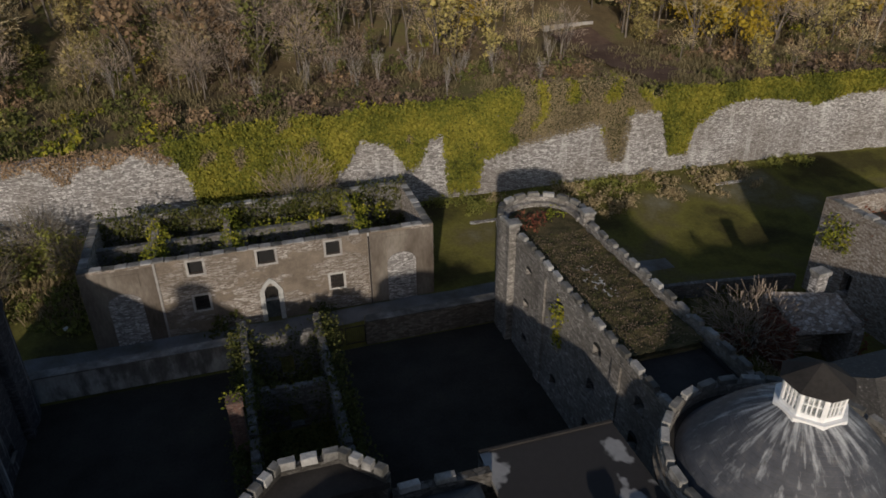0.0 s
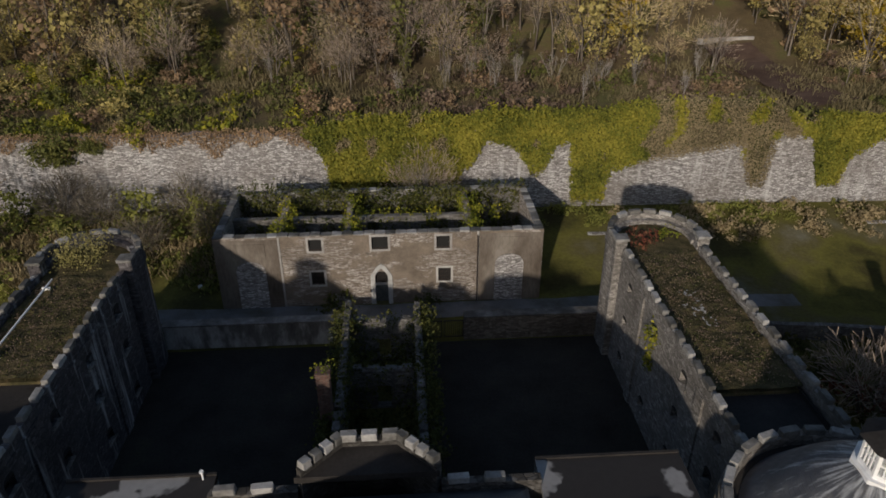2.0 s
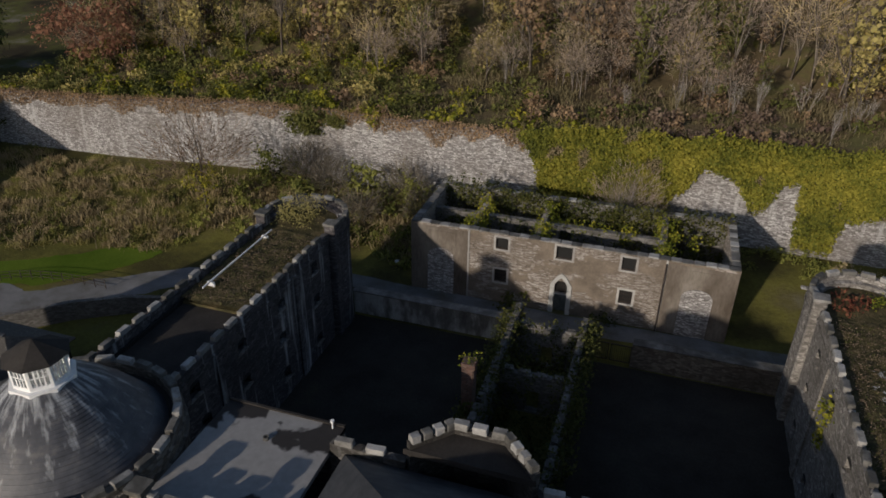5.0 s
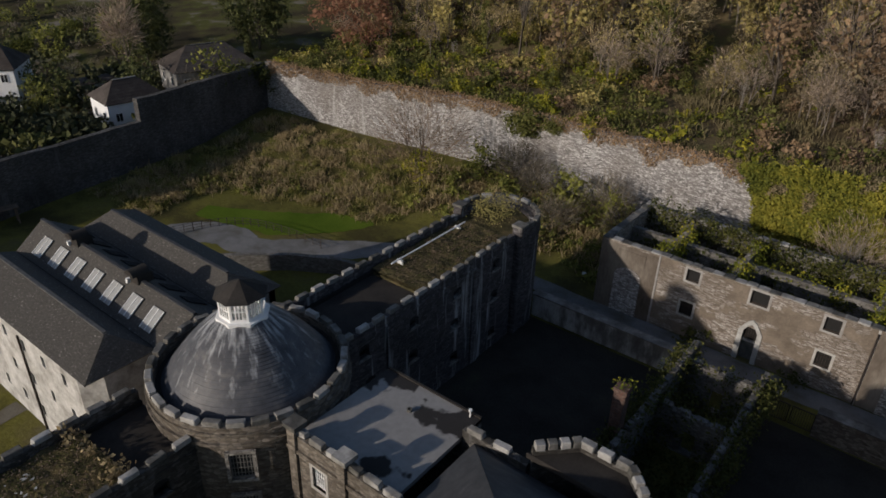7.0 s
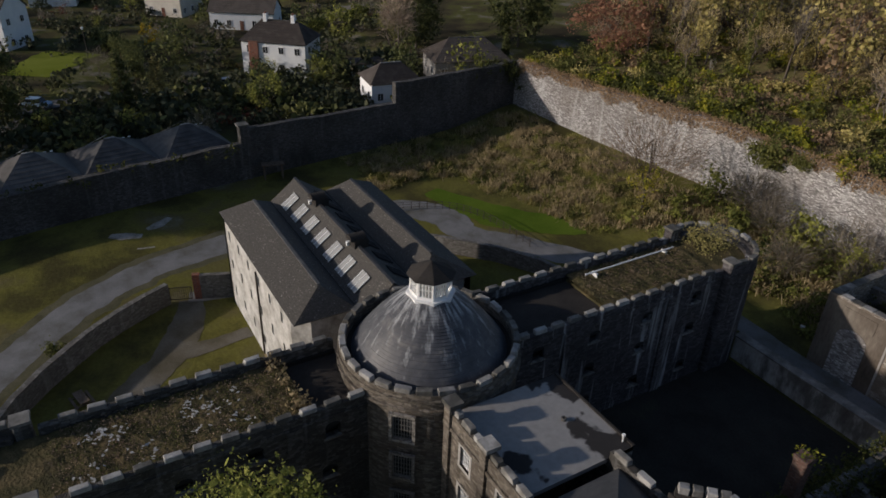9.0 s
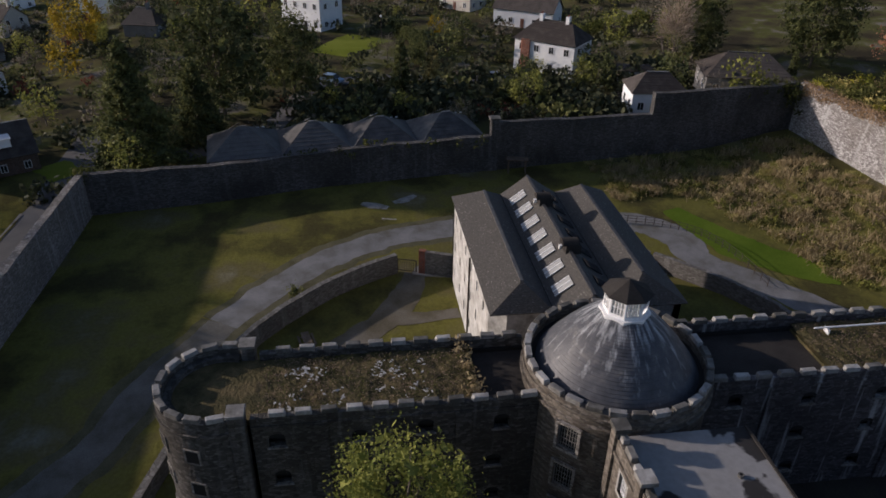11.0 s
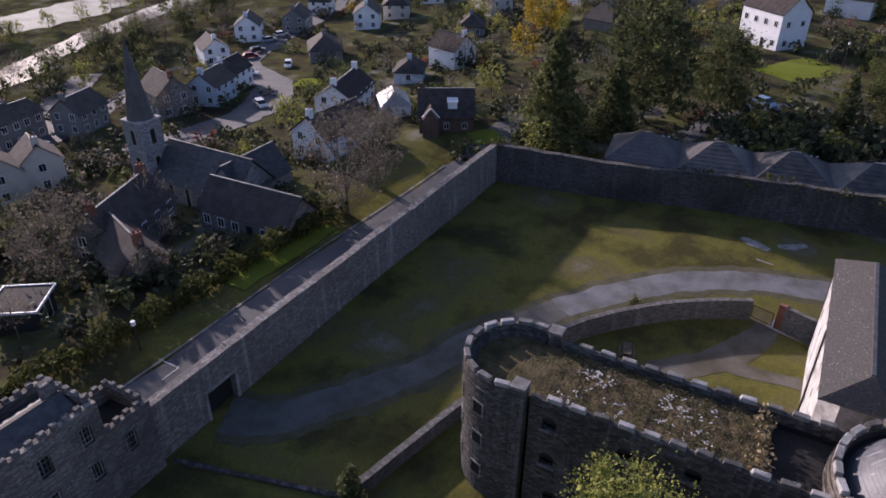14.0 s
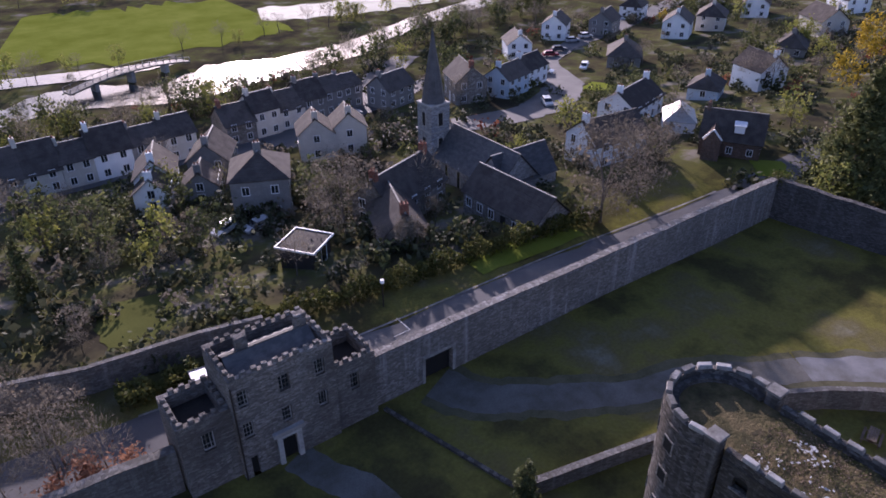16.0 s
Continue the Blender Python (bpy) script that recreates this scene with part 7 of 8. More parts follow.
part("slab", block_mesh("slab", 3.6, 0.5, 0.3, WALL_PALE, 95, 0.05), None, fs, m=pose(24.1, 62.2, 1.3))
copy_thing(fs, pose(32, 0.5, 0.1, 0, 0, 0))
ROUND_YEW = plant_meshes("round_shrub", shrub_proto(68, 1.15, 1.2, 260, 0.3, 12, 0.5), BARK, LEAF_DARK)
plant("round_shrub", "low round dark shrub outside the curved wall", "shrub", ROUND_YEW, -47.8, -8.0, 0.7, z=-0.55)
lm = thing("path_light", "small white path light on a post", "lamp", m=pose(-17.9, 55.1, 0))
part("post", Build().ring(0, 0, 0.01, 0.05, 0, 0.7, 0, 360, 8), IRON, lm)
part("head", Build().ring(0, 0, 0.02, 0.22, 0.7, 0.9, 0, 360, 12), WHITE, lm)

# ---- the road and the town ----
strip("road_south", [(60, -47), (30, -44.5), (8, -42.5), (-12, -40.4), (-40, -39.9), (-70, -39.6), (-95, -41)], [6, 6, 5.5, 6.6, 7.0, 6.0, 5], TARMAC, "grey tarmac road outside the boundary wall", "road", lift=0.05)
LINE = plain("road_paint", (0.5, 0.5, 0.48), 0.7)
setting("road_marking", Build().box(-17.6, -44.0, 0.07, -17.5, -41.5, 0.08).box(-17.5, -41.6, 0.07, -15.6, -41.5, 0.08), LINE, "worn white parking line on the road", "marking")
strip("kerb_south", [(8, -45.3), (-12, -43.8), (-40, -43.5), (-70, -42.7)], [0.25, 0.25, 0.25, 0.25], COPING, "thin stone kerb along the road", "kerb", lift=0.14)
strip("road_town", [(-20, -118), (-38, -112), (-54, -101), (-75, -95), (-87, -95), (-103, -105), (-116, -125), (-136, -135), (-165, -143), (-230, -165)], [6, 7, 9, 10, 11, 9, 7, 7, 7, 7], TARMAC, "pale tarmac road through the town", "road", lift=0.12)
strip("road_street", [(60, -112), (20, -115.5), (-10, -117.5), (-30, -117), (-60, -122), (-90, -135)], [6, 6, 6, 6, 6, 5], TARMAC, "street before the terraced houses", "road", lift=0.10)
strip("lane_west", [(-84, -26), (-92, -15), (-112, -8), (-118, 5), (-116, 25), (-122, 50)], [4, 4, 4, 4, 4, 4], TARMAC, "lane behind the west wall", "road", lift=0.08)


def water_mat():
    m, mk, ln, b = mat("river_water", 0.12, 0.3)
    b.inputs["Base Color"].default_value = (0.03, 0.035, 0.038, 1)
    p, _ = coords(mk, ln, (1, 1, 1))
    bumped(mk, ln, b, noise_of(mk, ln, p, 0.7, 4), 0.25, 0.15)
    return m


def lawn_mat(name, a, b_):
    return mottled(name, [(0.3, a), (0.7, b_)], 0.12, 4, 0.95, 0.0, 0.4, 0.04, over=0.25)


WATER = water_mat()
strip("river", [(90, -150), (40, -163), (5, -171), (-12, -176), (-32, -165), (-50, -172), (-65, -172), (-85, -175), (-99, -182), (-130, -195), (-200, -215)], [16, 13, 12, 18, 16, 24, 17, 14, 9, 10, 12], WATER, "calm river glinting in low sun", "river", lift=0.25)
strip("river_far", [(20, -205), (-11, -197), (-25, -194), (-41, -193)], [10, 9, 9, 4], WATER, "side channel of the river", "river", lift=0.2)
strip("garden_lawn", [(5, -57), (4, -61), (2, -68)], [5, 8, 9], lawn_mat("dull_lawn", (0.055, 0.06, 0.02), (0.085, 0.092, 0.03)), "mossy garden lawn behind the road wall", "lawn", lift=0.06)
LAWN = lawn_mat("bright_lawn", (0.12, 0.145, 0.02), (0.18, 0.205, 0.04))
for nm, pts, ws in (("field", [(-8, -250), (-45, -240), (-85, -240)], [72, 78, 60]), ("lawn", [(-136, -6), (-150, 4)], [9, 12]), ("lawn", [(-168, -48), (-180, -40)], [7, 8]),  ("lawn", [(-103, -96), (-110, -98)], [8, 7]), ("lawn", [(-84, -44), (-80, -40)], [5, 5]), ("lawn", [(-46, -46.6), (-30, -47)], [4, 4]), ("lawn", [(-88, -82), (-98, -80)], [6, 6])):
    strip(nm, pts, ws, LAWN, "bright green mown grass", nm, lift=0.09)
strip("pale_field", [(-85, -236), (-110, -228), (-140, -228), (-190, -240)], [22, 24, 26, 20], mottled("pale_pitch", [(0.3, (0.20, 0.22, 0.16)), (0.7, (0.32, 0.33, 0.27))], 0.1, 3, 0.8), "pale sports ground beyond the river", "field", lift=0.12)

HOUSE_WALLS = {
    "white": mottled("white_render", [(0.25, (0.68, 0.70, 0.73)), (0.75, (0.84, 0.85, 0.86))], 0.5, 5, 0.8, 0.25, 0.15, over=0.2, randoms=0.3),
    "cream": mottled("cream_render", [(0.25, (0.46, 0.43, 0.38)), (0.75, (0.62, 0.59, 0.53))], 0.5, 5, 0.8, 0.25, 0.15, over=0.2, randoms=0.3),
    "grey": mottled("grey_render", [(0.25, (0.15, 0.148, 0.146)), (0.75, (0.24, 0.236, 0.232))], 0.5, 5, 0.85, 0.25, 0.2, randoms=0.3),
    "blue": mottled("pale_blue_render", [(0.25, (0.36, 0.44, 0.52)), (0.75, (0.50, 0.58, 0.66))], 0.5, 5, 0.8, 0.25, 0.15, over=0.2),
    "stone": LIME, "brick": stone("brown_brick", (0.09, 0.06, 0.05), (0.14, 0.09, 0.07), (0.19, 0.13, 0.10), 4.0),
}
TILE = mottled("roof_tiles", [(0.3, (0.05, 0.043, 0.04)), (0.7, (0.10, 0.088, 0.08))], 0.7, 7, 0.85, 0.12, 0.4, 0.03, randoms=0.4)


def gable_roof(parent, w, d, z0, z1, over=0.35, rows=8, hip=0.0, material=None):
    """Ridge along x, over a body w by d about the origin."""
    x, y = w / 2 + over, d / 2 + over
    k = (z1 - z0) / (d / 2)
    e = z0 - over * k
    ra, rb = (-x + hip, 0, z1), (x - hip, 0, z1)
    slated(parent, "roof_slope", ((-x, -y, e), (x, -y, e), rb, ra), rows, material=material)
    slated(parent, "roof_slope", ((x, y, e), (-x, y, e), ra, rb), rows, material=material)
    if hip:
        slated(parent, "hip_slope", ((x, -y, e), (x, y, e), rb, rb), rows, material=material)
        slated(parent, "hip_slope", ((-x, y, e), (-x, -y, e), ra, ra), rows, material=material)
    part("ridge", Build().box(-x + hip, -0.12, z1 - 0.02, x - hip, 0.12, z1 + 0.09), COPING, parent)


def body_mesh(w, d, z1, ridge=None, base=-1.5):
    b = Build()
    if not ridge:
        return b.box(-w / 2, -d / 2, base, w / 2, d / 2, z1)
    sec = [(-d / 2, base), (d / 2, base), (d / 2, z1), (0, ridge - 0.12), (-d / 2, z1)]
    b.v = [(x, y, z) for x in (-w / 2, w / 2) for y, z in sec]
    b.f = [(4, 3, 2, 1, 0), (5, 6, 7, 8, 9)] + [(i, (i + 1) % 5, 5 + (i + 1) % 5, 5 + i) for i in range(5)]
    return b


def window_part(parent, m, w, h):
    win = part("window", Build().box(-w / 2, -0.02, 0, w / 2, 0.03, h), GLASS, parent, m=m)
    part("frame", frame_ring(w - 0.1, h - 0.1, 0.09, 0.02, 0.07), WHITE, win, m=pose(0, 0, 0.05))
    part("glazing_bar", Build().box(-0.03, 0.03, 0.05, 0.03, 0.06, h - 0.05), WHITE, win)
    return win


def house(label, x, y, yaw, w, d, eave, ridge, wall, hip=0.0, roof=None, storeys=2, chimneys=1, group="houses", name="house", bays=None, sides=(0, 1, 2, 3), skylights=0, base=None):
    """A house with its ridge along its own x axis, standing at the ground there."""
    h = thing(name, label, "house", group, m=pose(x, y, ground_z(x, y) if base is None else base, 0, 0, yaw))
    part("body", body_mesh(w, d, eave, None if hip else ridge), HOUSE_WALLS[wall], h)
    gable_roof(h, w, d, eave, ridge, 0.35, 8, hip, roof or TILE)
    n = bays or max(2, int(w / 3))
    for s in sides:
        length = w if s in (0, 2) else d
        m = n if s in (0, 2) else max(1, int(d / 3.2))
        for i in range(m):
            u = (i + 0.5) / m * length - length / 2
            q = {0: pose(u, -d / 2, 0, 0, 0, 180), 2: pose(u, d / 2, 0), 1: pose(w / 2, u, 0, 0, 0, -90), 3: pose(-w / 2, u, 0, 0, 0, 90)}[s]
            for f in range(storeys):
                z = 0.9 + f * eave / storeys if storeys > 1 else 0.9
                if f == 0 and s == 0 and i == m // 2:
                    part("door", Build().box(-0.45, -0.02, -0.9, 0.45, 0.06, 1.2), RND.choice((DARK_IN, WHITE, BRICK_RED)), h, m=q @ pose(0, 0, z))
                else:
                    window_part(h, q @ pose(0, 0, z), 1.05, 1.3)
    for k in range(chimneys):
        cx = (w / 2 - 0.5 - hip) * (1 if k == 0 else -1)
        c = part("chimney", Build().box(-0.35, -0.5, -1.2, 0.35, 0.5, 1.1), HOUSE_WALLS[wall] if wall != "stone" else BRICK_RED, h, m=pose(cx, 0, ridge))
        for j in (-0.25, 0.25):
            part("chimney_pot", Build().ring(0, j, 0.06, 0.13, 1.1, 1.45, 0, 360, 8), BRICK_RED, c)
    for k in range(skylights):
        u = (k + 0.5) / skylights * w - w / 2
        a = math.degrees(math.atan2(ridge - eave, d / 2))
        part("skylight", Build().box(-0.35, -0.45, 0.05, 0.35, 0.45, 0.12), WHITE, h, m=pose(u, -d / 4, (eave + ridge) / 2, a, 0, 0))
    return h


# bungalows behind the west wall
PALE_TILE = mottled("weathered_grey_tiles", [(0.3, (0.055, 0.053, 0.053)), (0.7, (0.115, 0.11, 0.107))], 0.7, 7, 0.5, 0.2, 0.4, 0.03, randoms=0.3)
for k, y in enumerate((-16.4, -6.9, 2.5, 12.2)):
    b = house("low bungalow with a hipped slate roof behind the wall", -80.6 - 0.13 * (y + 16), y, -81.5, 9.2, 9.4, 3.4, 6.0, "white", hip=4.3, storeys=1, chimneys=0, roof=PALE_TILE, group="bungalows", name="bungalow", base=0.4, sides=(0, 2))
    part("lead_valley", Build().box(-0.25, -0.05, 0, 0.25, 5.2, 0.06), COPING, b, "pale lead roof strip", m=pose(2.6, -4.4, 3.75, 29, 0, 30))
    for j in (-0.3, 0.5):
        part("rooflight", Build().box(-0.16, -0.2, 0, 0.16, 0.2, 0.1), WHITE, b, m=pose(-2.6 + j, -1.9, 4.95, 29, 0, 0))
house("white hip-roofed house behind the boundary wall", -96.5, 49.5, 82, 9, 7, 4.0, 6.4, "white", hip=3.0, storeys=1, chimneys=0)
house("house with a broad hipped slate roof", -98.5, 66, 75, 14, 9, 3.6, 6.6, "grey", hip=4.0, storeys=1, chimneys=0)
hb = house("two-storey white house with a red brick bay", -121.5, 38.5, 50, 12.5, 8.5, 6.4, 9.4, "white", hip=3.0, chimneys=2)
part("brick_bay", Build().prism([(-6.3, -2.8), (-4.6, -4.6), (-2.9, -4.6), (-2.9, 4.2), (-6.3, 4.2)], -1, 6.3), BRICK_RED, hb, "red brick bay front")
house("long white bungalow with a dark slate roof", -161, 43, 58, 15, 8, 4.2, 7.2, "white", storeys=1)
house("cream villa with tall windows", -183, 31, 45, 10, 10, 7.5, 10.5, "cream", hip=3)
house("tall white gabled house above a lawn", -163, -9.5, 50, 12, 8, 8.0, 11.5, "white")
house("small white flat-topped garage", -111.5, 52, 80, 6, 4.5, 2.8, 3.3, "white", hip=2, storeys=1, chimneys=0, name="garage")
dh = house("brick house with a dormer and white gable", -86.2, -49.8, -60, 11, 8.5, 3.6, 8.0, "brick", storeys=1, roof=TILE)
part("gable_bay", body_mesh(5.0, 3.2, 3.8, 6.2), HOUSE_WALLS["brick"], dh, m=pose(3.2, 4.6, 0, 0, 0, 90))
for sgn in (-1, 1):
    part("bargeboard", Build().box(0, -0.08, -0.15, 2.6, 0.08, 0.1), WHITE, dh, m=pose(3.2, 7.2, 6.25, 0, 0, 0) @ pose(0, 0, 0, 0, 48 if sgn > 0 else 132, 0))
dm = part("dormer", Build().box(-0.9, 0, 0, 0.9, 2.4, 1.4), HOUSE_WALLS["white"], dh, m=pose(-1.2, 1.6, 5.0))
dh.matrix_world = pose(-83.6, -50.0, 0.1, 0, 0, -60) @ Matrix.Scale(0.8, 4)
part("dormer_roof", Build().box(-1.1, -0.4, 1.4, 1.1, 2.7, 1.55), WHITE, dm)
house("white gabled house near the church", -69.6, -62.8, -6, 10.5, 7.4, 4.4, 7.2, "white", chimneys=1, base=-1.9)
house("white house with a pale low roof", -90.5, -75.5, 15, 12, 7.5, 4.0, 6.6, "white", chimneys=2)
gh2 = thing("glass_house", "pale glazed conservatory roof", "conservatory", m=pose(-89.5, -64.0, ground_z(-89, -64), 0, 0, 40))
part("body", Build().box(-3.6, -2.6, -1, 3.6, 2.6, 2.6), HOUSE_WALLS["white"], gh2)
gable_roof(gh2, 7.2, 5.2, 2.6, 4.6, 0.2, 6, 2.0, SKYG)
house("pair of cream gabled houses", -37.8, -101.5, 68, 6, 6.0, 5.4, 8.0, "cream", bays=2)
house("pair of cream gabled houses", -43.6, -100.2, 68, 6, 6.0, 5.4, 8.0, "cream", bays=2)
house("tall dark house with a hipped roof", -20.5, -84.5, 65, 8.5, 8, 6.6, 9.2, "grey", hip=4, chimneys=1)
house("stone cottage with white dormers", -33.5, -67.5, 20, 12, 7, 4.0, 7.4, "stone", chimneys=2)
house("low stone cottage wing", -28.5, -60.5, 70, 9, 6, 2.8, 5.6, "stone", storeys=1)
house("blue-white house at the road bend", -89.0, -109.0, 15, 8, 6.5, 4.6, 7.0, "blue", bays=3)
house("white house at the road bend", -98, -112.5, 15, 8, 6.5, 4.6, 7.0, "white", bays=3)
house("grey stone house near the bend", -80, -112.5, 70, 9, 7, 5.4, 8.4, "stone", bays=3)
strip("road_lit", [(-58, -126), (-63, -131), (-80, -146), (-95, -158)], [7, 8, 9, 7], TARMAC, "wide pale road by the river", "road", lift=0.14)
house("small grey gabled house", -20, -104, 60, 8, 6.5, 4.8, 7.6, "grey")
house("small white gabled house", -10.5, -103, 70, 8, 6, 4.6, 7.4, "white")
mb = thing("garden_studio", "small flat-roofed studio with pale roof edge", "studio", m=pose(-16.5, -62.5, ground_z(-16.5, -62.5), 0, 0, 35))
part("body", Build().box(-2.2, -2.2, -0.8, 2.2, 2.2, 2.7), plain("dark_cladding", (0.03, 0.028, 0.03), 0.6), mb)
part("roof", Build().box(-2.6, -2.6, 2.7, 2.6, 2.6, 2.85), ROOF_DARK, mb)
part("roof_edge", frame_ring(5.0, 5.0, 0.12, 0, 0.25), WHITE, mb, m=pose(0, -2.5, 2.98, -90, 0, 0) )
window_part(mb, pose(0.2, 2.2, 0.2), 2.6, 2.1)
# terraced street
RT = random.Random(12)
x = 46.0
while x > -60:
    w = RT.uniform(5.0, 6.5)
    if not (-24 < x < -20):
        y = lerp_table(-x, [(-46, -117.5), (10, -120.8), (30, -122.0), (60, -129)])
        house("terraced street house with a slate roof", x - w / 2, y, 2 + 4 * (x < -30), w - 0.05, 7.5, RT.uniform(4.3, 5.8), RT.uniform(7.0, 8.6), RT.choice(("white", "grey", "cream", "cream", "grey", "stone")), bays=2, group="terraced houses", sides=(0, 2), chimneys=1)
    x -= w
# further houses among the gardens, each where it stands
W, C, G = "white suburban house with a dark roof", "cream suburban house with a tiled roof", "grey rendered suburban house"
for lb, x, y, yaw, w, d, eave, ridge, wall, hp in (
        (W, -140.5, -146, 35, 8.5, 7, 4.8, 7.4, "white", 0), (G, -128.5, -109.5, 40, 10.5, 8, 3.2, 6.2, "grey", 3.5), (W, -165.5, -121.5, 30, 10, 7.5, 4.8, 7.6, "white", 0),
        (C, -181, -121, 30, 10, 8, 4.6, 7.6, "cream", 2.5), (W, -112.5, -74.5, 25, 7.5, 6, 2.7, 4.8, "blue", 2.2), (W, -125, -71, 75, 8, 7, 4.6, 7.4, "white", 0),
        (G, -160.5, -84, 25, 10, 7, 2.8, 5.6, "grey", 2.5), (W, -209, -124, 30, 12, 8, 4.6, 7.6, "white", 0), (G, -163, -48, 75, 8, 7, 3.0, 6.0, "grey", 2.5),
        (C, -190, -92, 60, 11, 8, 4.6, 7.8, "cream", 0), (W, -205, -70, 70, 10, 7, 4.6, 7.4, "white", 0), (G, -198, -30, 80, 11, 8, 4.6, 7.6, "grey", 2.5),
        (W, -205, 5, 80, 11, 8, 4.8, 7.8, "white", 0), (C, -215, -145, 25, 10, 8, 4.6, 7.4, "cream", 0), (W, -180, -150, 25, 9, 7, 4.6, 7.4, "white", 2.5),
        (G, -155, -140, 25, 9, 7, 4.6, 7.2, "grey", 0), (W, -230, -105, 60, 11, 8, 4.6, 7.6, "white", 0), (C, -225, -40, 80, 11, 8, 4.8, 7.8, "cream", 0),
        (W, -116, -136, 60, 8, 6.5, 4.4, 6.8, "white", 0), (G, -66, -121, 15, 8, 6.5, 4.6, 7.2, "grey", 0), (W, -8.5, -97.5, 65, 5.6, 5.2, 3.6, 5.8, "white", 0), (G, -15, -95, 65, 5.4, 5.2, 3.6, 5.8, "grey", 0)):
    house(lb, x, y, yaw, w, d, eave, ridge, wall, hip=hp, bays=3, group="suburban houses", chimneys=1, sides=(1, 2, 3), storeys=1 if eave < 3.5 else 2)

# ---- church ----
ch = thing("church", "grey stone church with a tall slate spire", "church", m=pose(-46.5, -77.6, ground_z(-47, -79) - 0.4, 0, 0, 90))
CS = stone("church_stone", (0.20, 0.205, 0.215), (0.29, 0.30, 0.315), (0.40, 0.41, 0.43), 2.2, stain=(0.15, 0.155, 0.16), joint=(0.12, 0.12, 0.125))
part("tower", Build().box(-1.75, -1.75, -2, 1.75, 1.75, 12.6), CS, ch, "square grey tower")
for z in (4.2, 8.2, 12.4):
    part("string_course", Build().box(-1.88, -1.88, z, 1.88, 1.88, z + 0.22), ASHLAR, ch)
sp = Build()
for i in range(8):
    a = radians(22.5 + 45 * i)
    sp.v.append((1.85 * math.cos(a), 1.85 * math.sin(a), 12.64))
sp.v.append((0, 0, 23.8))
sp.f = [(i, (i + 1) % 8, 8) for i in range(8)] + [tuple(reversed(range(8)))]
part("spire", sp, mottled("spire_slate", [(0.3, (0.06, 0.06, 0.065)), (0.7, (0.11, 0.11, 0.115))], 0.8, 5, 0.6), ch, "tall dark slate spire")
for a in range(4):
    q = pose(0, 0, 0, 0, 0, 90 * a)
    for z in (5.2, 9.2):
        part("louvre", Build().box(-0.4, 1.75, z, 0.4, 1.81, z + 2.0), DARK_IN, ch, m=q)
        part("louvre_surround", frame_ring(0.8, 2.0, 0.15, 0, 0.1, 0.5), ASHLAR, ch, m=q @ pose(0, 1.75, z))
nv = part("nave", body_mesh(15, 8, 4.8, 9.0, -2), CS, ch, m=pose(9.4, 2.6, 0))
gable_roof(nv, 15, 8, 4.8, 9.0, 0.25, 12)
tr = part("transept", body_mesh(10, 6.0, 4.8, 8.4, -2), CS, ch, m=pose(14, 5.0, 0, 0, 0, 90))
gable_roof(tr, 10, 6.0, 4.8, 8.4, 0.2, 12)
for u in (-6, -3, 0):
    part("lancet", Build().box(-0.35, -0.03, 0, 0.35, 0.05, 2.6), GLASS, ch, m=pose(11.2 + u, -1.4, 1.6, 0, 0, 180))
    part("lancet_surround", frame_ring(0.7, 2.6, 0.15, 0, 0.1, 0.5), ASHLAR, ch, m=pose(11.2 + u, -1.4, 1.6, 0, 0, 180))
house("long low stone church hall with a slate roof", -43.0, -54.6, 92, 13.5, 6.2, 3.1, 6.0, "stone", base=-1.3, storeys=1, chimneys=0, name="church_hall", bays=6, group="")

# ---- town trees, hedges, gardens ----
BIG = plant_meshes("evergreen", leafy_proto(101, 20, 7.0, 9000, 0.42, 150, 1.1, 0.05), BARK, LEAF_DARK)
CED = plant_meshes("cedar", conifer_proto(102, 18, 8.0, 9000, 0.46), BARK, LEAF_DARK)
CYP = plant_meshes("cypress", conifer_proto(103, 10, 2.2, 2400, 0.3, True), BARK, LEAF_DARK)
CYG = plant_meshes("gold_cypress", conifer_proto(104, 9, 2.6, 2400, 0.3, True), BARK, LEAF_OLIVE)
BARE = plant_meshes("bare_tree", leafy_proto(105, 13, 5.4, 6500, 0.16, 110, 0.75, 0.1), BARK, TREE_GREY)
POP = plant_meshes("bare_poplar", haze_proto(106, 14, 2.6, 1300, 3, 3, 0.1, 1.4, 0.08), TWIG, HAZE)
GOLD = plant_meshes("gold_tree", leafy_proto(107, 12, 5, 1800, 0.5, 40, 0.7), BARK, LEAF_GOLD)
GRN = [plant_meshes("garden_tree", p, BARK, mt) for p, mt in zip(PR["oak"], (LEAF_DARK, LEAF_GREEN, LEAF_OLIVE))]
